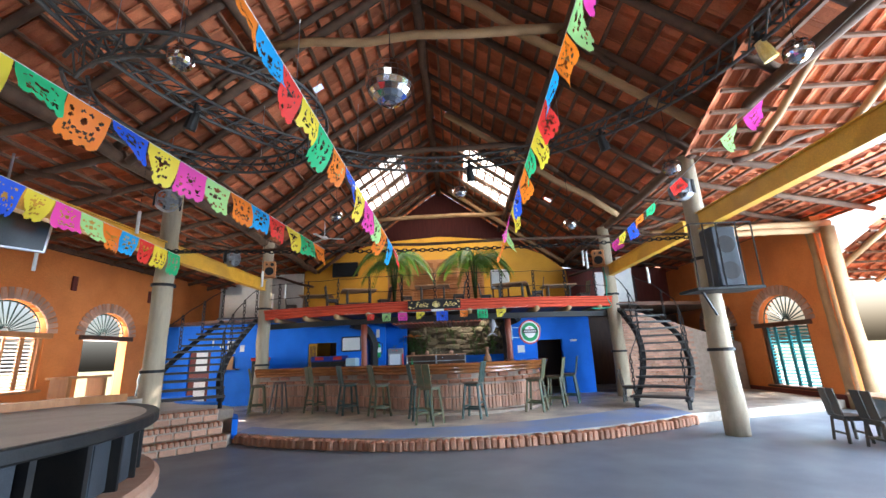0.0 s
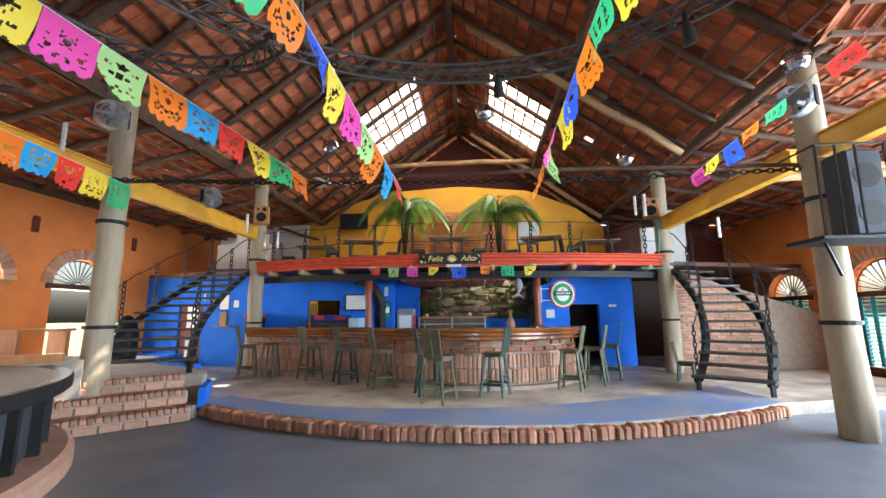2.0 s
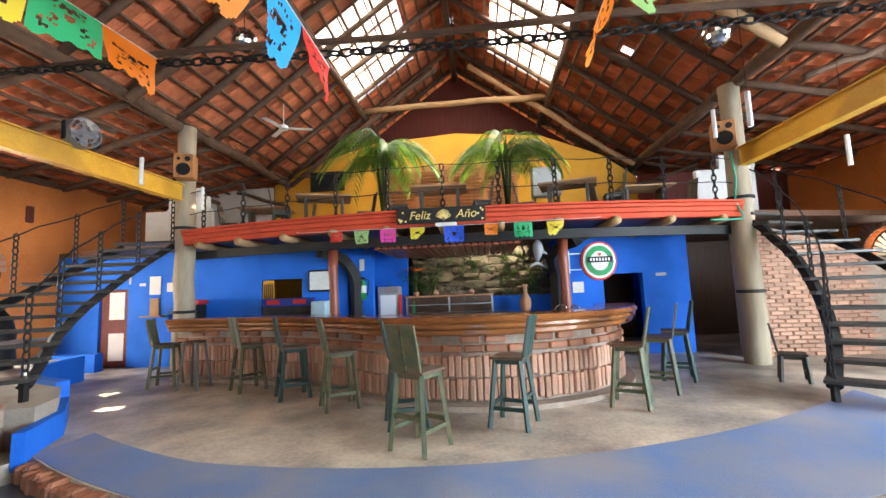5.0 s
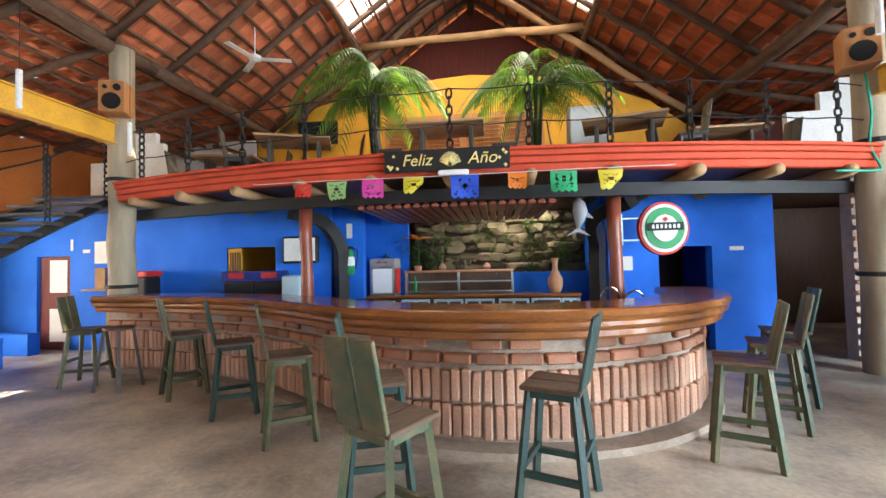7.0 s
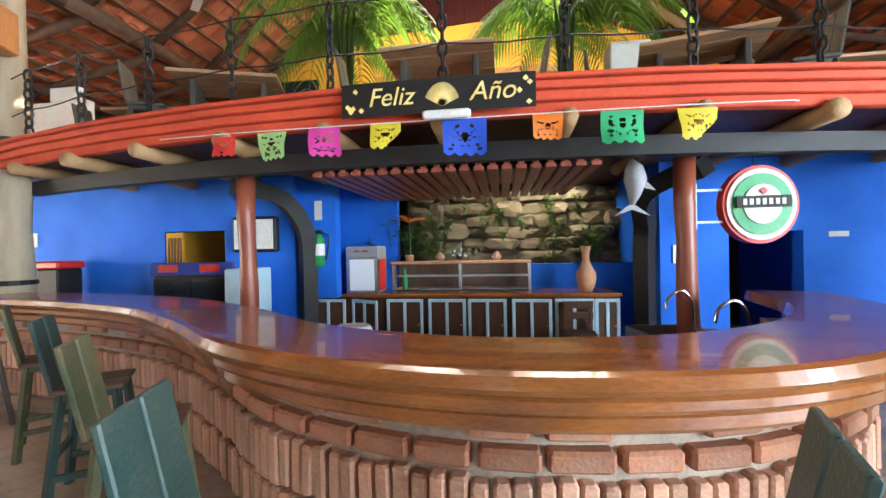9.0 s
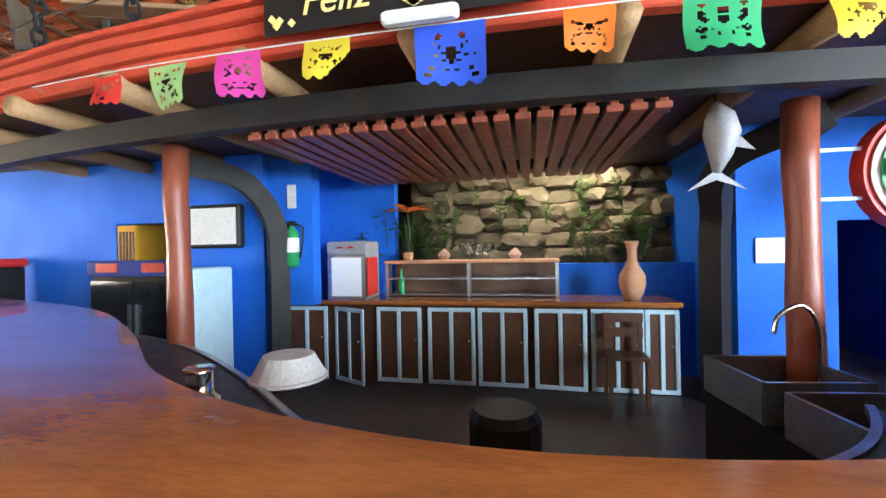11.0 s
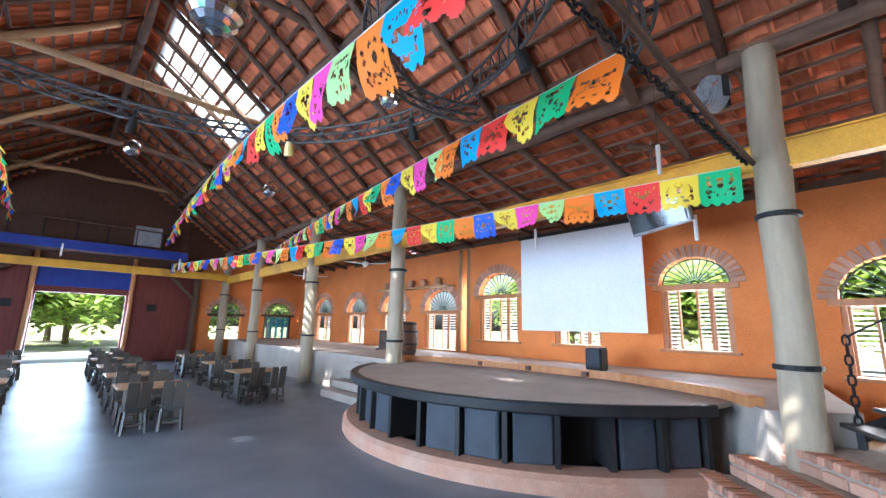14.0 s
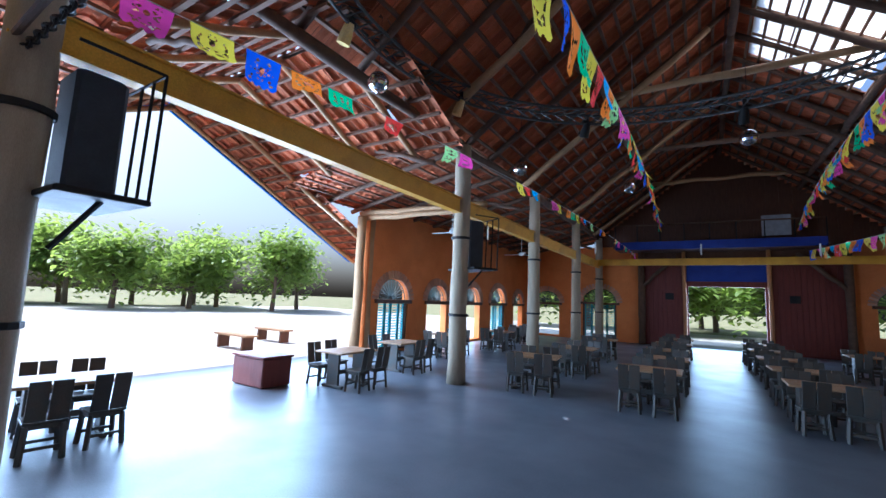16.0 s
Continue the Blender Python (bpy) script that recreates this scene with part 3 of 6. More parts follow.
for y in (-0.55, 9.5):
    g = Geo()
    for dz in (0, 0.14):
        wobble_log(g, (5.2, y, 3.9 + dz), (9.3, y, 3.95 + dz), 0.075, 9, int(y) + 330, 0.02)
    solid("cross_log", g, M_LOG2, "pale paired logs from column to post", "beam", "roof logs", smooth=True)



# ---- the bar ----
def spline(pts, n):
    out = []
    p = [Vector(q) for q in pts]
    p = [2 * p[0] - p[1]] + p + [2 * p[-1] - p[-2]]
    for i in range(1, len(p) - 2):
        for j in range(n):
            t = j / n
            a, b, c, d = p[i - 1:i + 3]
            out.append(0.5 * ((2 * b) + (c - a) * t + (2 * a - 5 * b + 4 * c - d) * t * t + (3 * b - a - 3 * c + d) * t ** 3))
    out.append(p[-2])
    return out


def even(path, step):
    """Points and headings at even steps along a path."""
    out, need = [], step / 2
    for a, b in zip(path, path[1:]):
        l = (b - a).length
        while need <= l:
            out.append((a.lerp(b, need / l), (b - a).normalized()))
            need += step
        need -= l
    return out


def offset(path, d):
    out = []
    for i, q in enumerate(path):
        t = (path[min(i + 1, len(path) - 1)] - path[max(i - 1, 0)]).normalized()
        out.append(q + Vector((-t.y, t.x, 0)) * d)
    return out


def ribbon(g, path, prof):
    """Sweeps a closed profile of (inward, height) along a flat path."""
    rows = [[(q.x, q.y, h) for q in offset(path, d)] for d, h in prof]
    n, m = len(path), len(prof)
    vs = [rows[k][i] for i in range(n) for k in range(m)]
    fs = [(i * m + k, i * m + (k + 1) % m, (i + 1) * m + (k + 1) % m, (i + 1) * m + k) for i in range(n - 1) for k in range(m)]
    fs += [tuple(range(m - 1, -1, -1)), tuple((n - 1) * m + k for k in range(m))]
    g.add(vs, fs)


BAR = spline([(-5.0, 11.62, 0), (-3.7, 11.42, 0), (-2.5, 11.05, 0), (-1.6, 10.5, 0), (-0.85, 9.93, 0), (-0.1, 9.63, 0), (0.65, 9.56, 0), (1.5, 9.74, 0), (2.28, 10.25, 0), (2.78, 11.0, 0), (2.98, 11.9, 0)], 8)
bar = thing("bar_counter", (0, 0, 0), "curved brick bar with a thick varnished brown wooden top", "bar counter")
g = Geo()
ribbon(g, BAR, [(0.0, 1.20), (-0.02, 1.225), (0.0, 1.265), (0.03, 1.275), (0.54, 1.275), (0.56, 1.2)])
part("top", g, M_BARTOP, bar, "glossy varnished brown wooden top", smooth=False)
for d, z0, z1 in ((0.03, 1.13, 1.2), (0.075, 1.05, 1.13)):
    g = Geo()
    ribbon(g, BAR, [(d, z0), (d - 0.02, z0 + 0.02), (d - 0.02, z1 - 0.02), (d, z1), (0.3, z1), (0.3, z0)])
    part("moulding", g, M_BARTOP, bar, "stepped varnished edge moulding")
g = Geo()
ribbon(g, BAR, [(0.27, 0.1), (0.27, 1.05), (0.45, 1.05), (0.45, 0.1)])
part("core", g, M_MORTAR, bar, "grey mortar between the bricks")
g = Geo()
ribbon(g, BAR, [(0.08, 0.1), (0.08, 0.24), (0.27, 0.24), (0.27, 0.1)])
part("foot_ledge", g, M_MORTAR, bar, "worn cement footing")
brick_meshes = []
for i in range(5):
    rr = random.Random(i)
    brick_meshes.append(Geo().box((0, 0, 0), (0.072 + rr.uniform(-.006, .004), 0.08, 0.25 + rr.uniform(-.02, .01)), bevel=0.012).mesh("brick", M_PINKBRICK))
flat_meshes = [Geo().box((0, 0, 0), (0.23 + 0.012 * i, 0.09, 0.085), bevel=0.014).mesh("brick", M_BRICK) for i in range(3)]


def brick(me, parent, at, heading, tip=0.0):
    ob = bpy.data.objects.new("brick", me)
    scene.collection.objects.link(ob)
    ob.parent = parent
    ob.matrix_basis = Matrix.Translation(at) @ Matrix.Rotation(math.atan2(heading.y, heading.x), 4, 'Z') @ Matrix.Rotation(tip, 4, 'Y')
    return ob


# back counter with cupboards
counter = thing("back_counter", (-0.18, 13.85, 0.18), "long back bar counter with a brown wooden top", "counter")
part("top", Geo().box((0, 0, 0.875), (4.12, 0.62, 0.05), bevel=0.012), M_BARTOP, counter)
part("body", Geo().box((0, 0.06, 0.425), (4.05, 0.46, 0.85)), M_DARKWOOD, counter)
doors = [(-1.78, 0.5, 0.0), (-1.2, 0.46, 0.45), (-0.7, 0.5, 0.02), (-0.13, 0.5, 0.02), (0.4, 0.5, 0.0), (0.97, 0.5, 0.06), (1.5, 0.48, 0), (1.9, 0.3, 0)]
for x, w, swing in doors:
    hinge = new("cupboard_door")
    hinge.parent = counter
    hinge.matrix_basis = pose(x - w / 2, -0.2, 0.42, 0, 0, -math.degrees(swing))
    hinge["label"] = "brown cupboard door in a pale blue frame"
    part("panel", Geo().box((w / 2, 0, 0), (w - 0.06, 0.018, 0.74)), M_DARKWOOD, hinge)
    for px in (0.02, w * 0.5, w - 0.02):
        part("stile", Geo().box((px, -0.012, 0), (0.042, 0.022, 0.78), bevel=0.005), M_FRAMEBLUE, hinge)
    for pz in (-0.38, 0.38):
        part("rail", Geo().box((w / 2, -0.013, pz), (w, 0.024, 0.042), bevel=0.005), M_FRAMEBLUE, hinge)
    part("knob", Geo().spin([(0.004, 0), (0.013, 0.006), (0.013, 0.016), (0.003, 0.022)], (w - 0.06, -0.035, 0.05), 8), M_STEEL, hinge)

cabinet = thing("display_cabinet", (-0.16, 14.1, 1.08), "low glass display cabinet in a brown wooden frame", "cabinet")
part("top", Geo().box((0, 0, 0.39), (1.96, 0.36, 0.035), bevel=0.008), M_CLAY, cabinet)
part("back", Geo().box((0, 0.16, 0.19), (1.9, 0.02, 0.36)), M_DARKWOOD, cabinet)
for x in (-0.95, 0.0, 0.95):
    part("upright", Geo().box((x, -0.1, 0.19), (0.035, 0.12, 0.37)), M_STEEL, cabinet, "metal frame strip")
for z in (0.02, 0.2):
    part("shelf", Geo().box((0, 0.0, z), (1.88, 0.3, 0.015)), M_STEEL, cabinet)
for x in (-0.475, 0.475):
    o = part("pane", Geo().box((x, -0.15, 0.19), (0.9, 0.006, 0.34)), M_GLASS, cabinet)
    o.visible_shadow = False

# walls round the bar
YD = [(-4.15, -3.25, 0.18, 1.97), (-7.95, -7.25, 0.18, 1.9)]
wall("wall_bar", 'y', 13.4, -9.0, -2.25, 0.1, 2.66, YD, M_BLUE, "cobalt blue painted wall with doorways", 0.2)
wall("wall_bar", 'y', 13.6, 2.3, 4.75, 0.1, 2.66, [(3.06, 3.85, 0.18, 1.8)], M_BLUE, "cobalt blue painted wall with a dark doorway", 0.2)
wall("wall_bar", 'y', 14.45, -2.25, -1.15, 0.1, 2.66, [], M_BLUE, "cobalt blue painted wall behind the counter", 0.15)
wall("wall_bar", 'y', 14.4, -1.15, 2.3, 0.1, 1.42, [], M_BLUE, "low cobalt blue wall behind the counter", 0.15)
wall("wall_bar", 'x', -2.3, 13.5, 14.5, 0.1, 2.66, [], M_BLUE, "short blue return wall", 0.1)
wall("wall_bar", 'x', 2.3, 13.7, 16.5, 0.1, 2.66, [], M_BLUE, "short blue return wall", 0.1)
wall("wall_bar", 'x', 4.7, 13.6, 16.6, 0.1, 2.66, [], M_BLUE, "blue side wall in shade", 0.15)
wall("wall_rear", 'y', 16.4, -9, 9, 0.1, 2.62, [], M_DARKWOOD, "dark rear wall behind the bar", 0.15)
wall("wall_store", 'x', -4.4, 13.5, 16.4, 0.1, 2.6, [], M_YELLOW, "yellow wall inside the store room", 0.1)
door = thing("store_door", (-4.12, 13.32, 0.18), "open ochre yellow slatted door", "door")
part("leaf", Geo().box((0.13, -0.02, 0.89), (0.24, 0.04, 1.76)), M_YELLOW, door)
for i in range(5):
    part("slat", Geo().box((0.05 + i * 0.045, -0.045, 1.2), (0.02, 0.012, 1.0)), M_DARKWOOD, door)
door = thing("toilet_door", (-7.6, 13.38, 0.18), "brown wooden door with two white panels", "door")
part("leaf", Geo().box((0, 0, 0.86), (0.68, 0.05, 1.7)), M_REDWOOD, door)
for z in (0.45, 1.35):
    part("panel", Geo().box((0.05, -0.03, z), (0.36, 0.012, 0.6)), M_WHITE, door, "white door panel")

# rock waterfall with plants behind the counter
rr = random.Random(9)
rocks = thing("rock_waterfall", (0.4, 15.0, 1.4), "mossy stacked rock wall behind the bar", "rock wall")


def rock(parent, at, s, seed):
    bm = bmesh.new()
    bmesh.ops.create_icosphere(bm, subdivisions=2, radius=1)
    for v in bm.verts:
        n = noise.noise(v.co * 1.3 + Vector((seed * 3.1, 0, 0))) + 0.35 * noise.noise(v.co * 3.4 + Vector((0, seed * 1.7, 0)))
        v.co = Vector([math.copysign(abs(c) ** 0.72, c) for c in v.co])
        v.co = Vector((v.co.x * s[0], v.co.y * s[1], v.co.z * s[2])) * (1 + 0.45 * n)
    me = bpy.data.meshes.new("rock")
    bm.to_mesh(me)
    bm.free()
    me.materials.append(M_ROCK)
    ob = bpy.data.objects.new("rock", me)
    scene.collection.objects.link(ob)
    ob.parent = parent
    ob.matrix_basis = Matrix.Translation(at)


part("backing", Geo().box((0.2, 0.5, 0.1), (3.6, 0.3, 2.6)), M_ROCK, rocks)
for j in range(8):
    x = -1.55 + rr.uniform(0, .2)
    while x < 1.95:
        slab = -0.35 < x < 0.85 and 1 <= j <= 5
        w = rr.uniform(.16, .26) if slab else rr.uniform(.09, .24)
        rock(rocks, (x + w, 0.25 + rr.uniform(-.14, .1) - 0.03 * (7 - j), -0.3 + j * 0.2 + rr.uniform(-.03, .03)),
             (w * 1.12, 0.1 if slab else rr.uniform(.12, .2), 0.105 if slab else rr.uniform(.08, .15)), j * 31 + int(x * 10))
        x += 2 * w * 0.92


def leaf(g, base, d, length, width, droop=0.25, fold=0.15):
    d = Vector(d).normalized()
    side = d.cross(Vector((0, 0, 1)))
    side = side.normalized() if side.length > 0.05 else Vector((1, 0, 0))
    vs, n = [], 4
    for i in range(n + 1):
        t = i / n
        c = Vector(base) + d * length * t + Vector((0, 0, -droop * length * t * t))
        w = width * math.sin(math.pi * min(0.97, t * 0.9 + 0.08))
        vs += [c - side * w + Vector((0, 0, fold * w)), c, c + side * w + Vector((0, 0, fold * w))]
    fs = []
    for i in range(n):
        for k in (0, 1):
            fs.append((i * 3 + k, i * 3 + k + 1, i * 3 + 4 + k, i * 3 + 3 + k))
    g.add(vs, fs)


def bush(name, at, label, n, size, seed, material=M_PLANT):
    rr = random.Random(seed)
    ob = thing(name, at, label, "plant")
    stems, leaves = Geo(), Geo()
    for i in range(n):
        a = rr.uniform(0, 6.28)
        tip = Vector((math.cos(a) * rr.uniform(.05, .4), math.sin(a) * rr.uniform(.05, .3), rr.uniform(.15, 1))) * size
        stems.tube([(0, 0, 0), tip * 0.5 + Vector((0, 0, 0.05)), tip], 0.006, 4)
        for k in range(4):
            b = rr.uniform(0, 6.28)
            leaf(leaves, tip * rr.uniform(.55, 1), (math.cos(b), math.sin(b), rr.uniform(-.1, .7)), rr.uniform(.12, .24) * size, rr.uniform(.02, .05) * size * 1.3)
    part("stem", stems, M_PLANT, ob)
    part("leaves", leaves, material, ob)
    return ob


for i, (x, y, z, s) in enumerate(((-1.5, 14.75, 1.3, 1.0), (-1.0, 14.7, 1.4, 0.9), (-0.6, 14.65, 1.45, 0.8), (1.2, 14.7, 1.4, 0.7), (1.7, 14.8, 1.4, 0.8), (0.4, 15.0, 2.0, 0.6), (1.2, 15.0, 2.0, 0.6), (-1.3, 14.95, 2.0, 0.7))):
    bush("bar_plant", (x, y, z), "dark green leafy plant among the rocks", 12, s, 40 + i)
for i, (x, z, q) in enumerate(((-1.62, 1.5, 0.95), (-1.25, 1.45, 0.75), (-1.0, 1.5, 0.6), (-0.72, 1.5, 0.55), (1.75, 1.45, 0.6))):
    bush("bar_plant", (x, 14.42, z), "bright green broad leaved plant behind the counter", 9, q, 70 + i, M_PALM)
rr = random.Random(77)
for i in range(11):
    bush("fern", (-1.3 + i * 0.29, 14.72 + rr.uniform(-.05, .05), 1.75 + rr.uniform(-.2, .45)), "small dark fern growing between the rocks", 7, rr.uniform(.28, .45), 90 + i)
flower = thing("bird_flower", (-0.93, 14.2, 1.48), "tall orange paper flower in a pot", "flower")
part("stem", Geo().tube([(0, 0, 0), (0.02, 0, 0.3), (0, 0, 0.6)], 0.012, 6), M_PLANT, flower)
g = Geo()
for i in range(7):
    a = i * 0.9
    leaf(g, (0, 0, 0.58), (math.cos(a), math.sin(a) * 0.5, 0.35), 0.34, 0.06, 0.3)
part("petals", g, M_PETAL, flower, "orange pointed petals")
part("pot", Geo().spin([(0.05, 0), (0.07, 0.08), (0.06, 0.1)], n=12), M_CLAY, flower)

# things on the counter
vase = thing("clay_vase", (1.5, 13.8, 1.08), "tall terracotta vase with a narrow neck", "vase")
part("body", Geo().spin([(0.07, 0), (0.1, 0.06), (0.125, 0.16), (0.12, 0.24), (0.07, 0.33), (0.042, 0.4), (0.045, 0.5), (0.062, 0.56), (0.05, 0.56), (0.03, 0.45)], n=24), M_CLAY, vase, smooth=True)
part("rim", Geo().spin([(0.05, 0.55), (0.066, 0.56), (0.066, 0.575), (0.05, 0.58)], n=24), M_CLAY, vase)
fridge = thing("counter_fridge", (-1.45, 13.75, 1.08), "small grey drinks cooler with a glass door", "fridge")
part("body", Geo().box((0, 0.05, 0.32), (0.46, 0.38, 0.64), bevel=0.02), M_GREY, fridge)
part("door_frame", Geo().box((0, -0.15, 0.25), (0.44, 0.02, 0.5)), M_STEEL, fridge)
# opaque white pane: the bright interior behind the glass is put into its colour
part("door_glass", Geo().box((0, -0.163, 0.25), (0.34, 0.01, 0.42)), M_SCREEN, fridge, "glass door coloured like its bright white interior")
part("header", Geo().box((0, -0.15, 0.57), (0.44, 0.03, 0.12)), M_GREY, fridge)
g = Geo()
for sx in (-1, 1):
    g.spin([(0.0, 0), (0.05, 0.004), (0.0, 0.03)], (sx * 0.06, -0.172, 0.56), 10)
part("emblem", g, M_RED, fridge, "red printed emblem")
part("side_poster", Geo().box((0.238, 0, 0.25), (0.008, 0.3, 0.42)), M_RED, fridge, "red and yellow side print")
ext = thing("fire_extinguisher", (-1.92, 13.3, 1.45), "dark green fire extinguisher hung on the wall", "extinguisher")
part("cylinder", Geo().spin([(0.03, 0), (0.075, 0.03), (0.075, 0.36), (0.03, 0.42), (0.02, 0.44)], n=16), M_SIGNGREEN, ext, smooth=True)
part("label", Geo().spin([(0.0765, 0.16), (0.0768, 0.17), (0.0768, 0.3), (0.0765, 0.31)], n=16), M_WHITE, ext)
part("valve", Geo().box((0, 0, 0.46), (0.1, 0.04, 0.05), bevel=0.01), M_BLACK, ext)
part("hose", Geo().tube([(0.04, 0, 0.46), (0.13, 0, 0.42), (0.12, 0, 0.25), (0.09, 0, 0.1)], 0.012, 6), M_BLACK, ext)
part("bracket", Geo().box((0, 0.065, 0.2), (0.05, 0.05, 0.05)), M_STEEL, ext)
wall("wall_pier", 'y', 13.45, -2.25, -1.72, 1.05, 2.6, [], M_BLUE, "narrow blue wall pier", 0.16)
tall = thing("bottle_fridge", (-3.3, 12.95, 0.18), "tall black bottle cooler with two glass doors", "fridge")
part("body", Geo().box((0, 0.1, 0.63), (1.1, 0.55, 1.26), bevel=0.02), M_BLACK, tall)
part("header", Geo().box((0, -0.19, 1.3), (1.12, 0.05, 0.16), bevel=0.01), M_TARP, tall, "blue printed header panel")
for x in (-0.3, 0.25):
    part("emblem", Geo().box((x, -0.222, 1.31), (0.26, 0.01, 0.09)), M_RED, tall, "red and white printed emblem")
for x in (-0.27, 0.27):
    part("glass_door", Geo().box((x, -0.19, 0.63), (0.5, 0.03, 1.1)), M_DARKGLASS, tall)
    part("handle", Geo().box((x * 0.15, -0.22, 0.7), (0.02, 0.03, 0.5)), M_STEEL, tall)
ice = thing("ice_box", (-2.62, 12.85, 0.18), "worn pale blue upright cooler cabinet", "fridge")
part("body", Geo().box((0, 0, 0.65), (0.3, 0.5, 1.3), bevel=0.015), M_FRAMEBLUE, ice)
tele = thing("wall_television", (-2.75, 13.22, 1.9), "old white backed television on a wall bracket", "television")
part("case", Geo().box((0, 0, 0), (0.62, 0.1, 0.46), bevel=0.02), M_BLACK, tele)
# the reflection is painted: matt off-white colour over the whole screen
part("screen", Geo().box((0, -0.055, 0), (0.54, 0.01, 0.38)), M_WHITE, tele, "screen painted pale for its reflection")
part("bracket", Geo().box((0, 0.06, 0), (0.1, 0.06, 0.1)), M_STEEL, tele)
helm = thing("red_cooler", (-5.5, 13.0, 0.18), "black box with a red lid by the blue wall", "cooler")
part("body", Geo().box((0, 0, 0.66), (0.4, 0.34, 1.32), bevel=0.02), M_BLACK, helm)
part("lid", Geo().box((0, 0, 1.37), (0.46, 0.38, 0.1), bevel=0.04), M_RED, helm, "bright red lid")
for x, z, w, h in ((-6.9, 1.98, 0.14, 0.06), (-6.6, 1.95, 0.26, 0.4), (-6.25, 1.9, 0.14, 0.2), (-7.2, 2.1, 0.05, 0.2), (2.55, 1.55, 0.22, 0.22), (4.2, 1.75, 0.2, 0.06), (-1.95, 2.2, 0.1, 0.25)):
    y = 13.285 if x < -2.3 else (13.485 if x > 0 else 13.36)
    solid("notice", Geo().box((x, y, z), (w, 0.01, h)), M_WHITE, "small white paper notice on the wall", "notice", "wall notices")
shelf = thing("wall_shelf", (-6.55, 13.2, 1.28), "small wooden wall shelf with a box", "shelf")
part("board", Geo().box((0, 0, 0), (0.5, 0.2, 0.03)), M_LOG2, shelf)
part("back", Geo().box((-0.05, 0.08, 0.2), (0.2, 0.04, 0.38)), M_LOG2, shelf)

# small glasses, shells and bottles on the display cabinet
for i in range(9):
    gl = thing("glass", (-0.25 + (i % 5) * 0.09 + 0.02 * (i // 5), 14.05 + (i // 5) * 0.1, 1.49), "small clear drinking glass", "glass", "glasses on the cabinet")
    part("bowl", Geo().spin([(0.02, 0), (0.005, 0.01), (0.005, 0.06), (0.035, 0.1), (0.03, 0.18)], n=10), M_GLASS, gl)
for x in (-0.45, 0.35):
    bm = Geo()
    bm.spin([(0.0, 0), (0.05, 0.01), (0.075, 0.05), (0.05, 0.09), (0.02, 0.12), (0, 0.13)], (x, 14.02, 1.49), 9)
    solid("seashell", bm, M_PINKBRICK, "large pale pink seashell", "shell", "shells")
bottle = thing("bottle", (-0.95, 13.98, 1.1), "green glass bottle in the cabinet", "bottle")
part("body", Geo().spin([(0.035, 0), (0.035, 0.17), (0.013, 0.23), (0.013, 0.29)], n=12), M_SIGNGREEN, bottle)

inside = [(q.x, q.y) for q in offset(BAR, 0.5)]
solid("bar_floor_inside", Geo().prism(inside + [(2.4, 14.3), (-2.2, 14.3), (-4.2, 13.2)], 0.17, 0.188), M_DARKTILE, "dark brown tiled floor inside the bar", "floor", kind="structure")
# steel sink bench and under counter fridges inside the bar
bench = thing("bar_workbench", (0, 0, 0), "dark steel work bench inside the bar", "bench")
g = Geo()
ribbon(g, offset(BAR, 0.58)[12:72], [(0.0, 0.9), (0.0, 0.95), (0.42, 0.95), (0.42, 0.9)])
part("top", g, M_TRUSS, bench)
g = Geo()
ribbon(g, offset(BAR, 0.58)[12:72], [(0.05, 0.18), (0.05, 0.9), (0.38, 0.9), (0.38, 0.18)])
part("body", g, M_BLACK, bench)
g = Geo()
ribbon(g, offset(BAR, 0.58)[12:72], [(0.42, 0.93), (0.42, 0.965), (0.45, 0.965), (0.45, 0.93)])
part("edge", g, M_STEEL, bench, "bright metal edge strip")
sink = thing("sink_unit", (1.85, 11.6, -0.05), "stainless steel double sink with two taps", "sink", rz=8)
for x in (-0.2, 0.2):
    g = Geo()
    g.box((0, x * 1.6, 0.8), (0.5, 0.5, 0.02))
    for dx, dy, sx, sy in ((-.25, 0, .02, .5), (.25, 0, .02, .5), (0, -.25, .5, .02), (0, .25, .5, .02)):
        g.box((dx, x * 1.6 + dy, 0.9), (sx, sy, 0.2))
    part("basin", g, M_STEEL, sink)
    part("tap", Geo().tube(spline([(0.2, x * 1.6, 0.9), (0.2, x * 1.6, 1.2), (0.12, x * 1.6, 1.33), (0.0, x * 1.6, 1.28), (-0.03, x * 1.6, 1.18)], 6), 0.012, 8), M_CHROME, sink, "curved chrome tap", True)
part("cabinet", Geo().box((0.05, 0, 0.5), (0.55, 1.25, 0.56)), M_BLACK, sink)
solid("cloth", Geo().box((1.15, 10.55, 0.965), (0.42, 0.25, 0.03), 0.4, bevel=0.012), M_TEALWOOD, "teal cleaning cloth on the bench", "cloth")
cup = thing("shaker", (-0.78, 10.78, 0.95), "shiny steel ashtray pot", "pot")
part("body", Geo().spin([(0.07, 0), (0.075, 0.1), (0.05, 0.12), (0.05, 0.2), (0.06, 0.22)], n=18), M_CHROME, cup, smooth=True)
cup2 = thing("shaker", (1.62, 10.85, 0.95), "shiny steel ashtray pot", "pot")
part("body", Geo().spin([(0.07, 0), (0.075, 0.1), (0.05, 0.12), (0.05, 0.2), (0.06, 0.22)], n=18), M_CHROME, cup2, smooth=True)
basket = thing("plastic_basket", (-0.75, 11.35, 0.95), "white perforated plastic basket lying on its side", "basket", rz=20)
g = Geo()
g.spin([(0.17, 0.0), (0.19, 0.02), (0.13, 0.13), (0.12, 0.13)], n=20)
part("body", g, M_WHITE, basket)
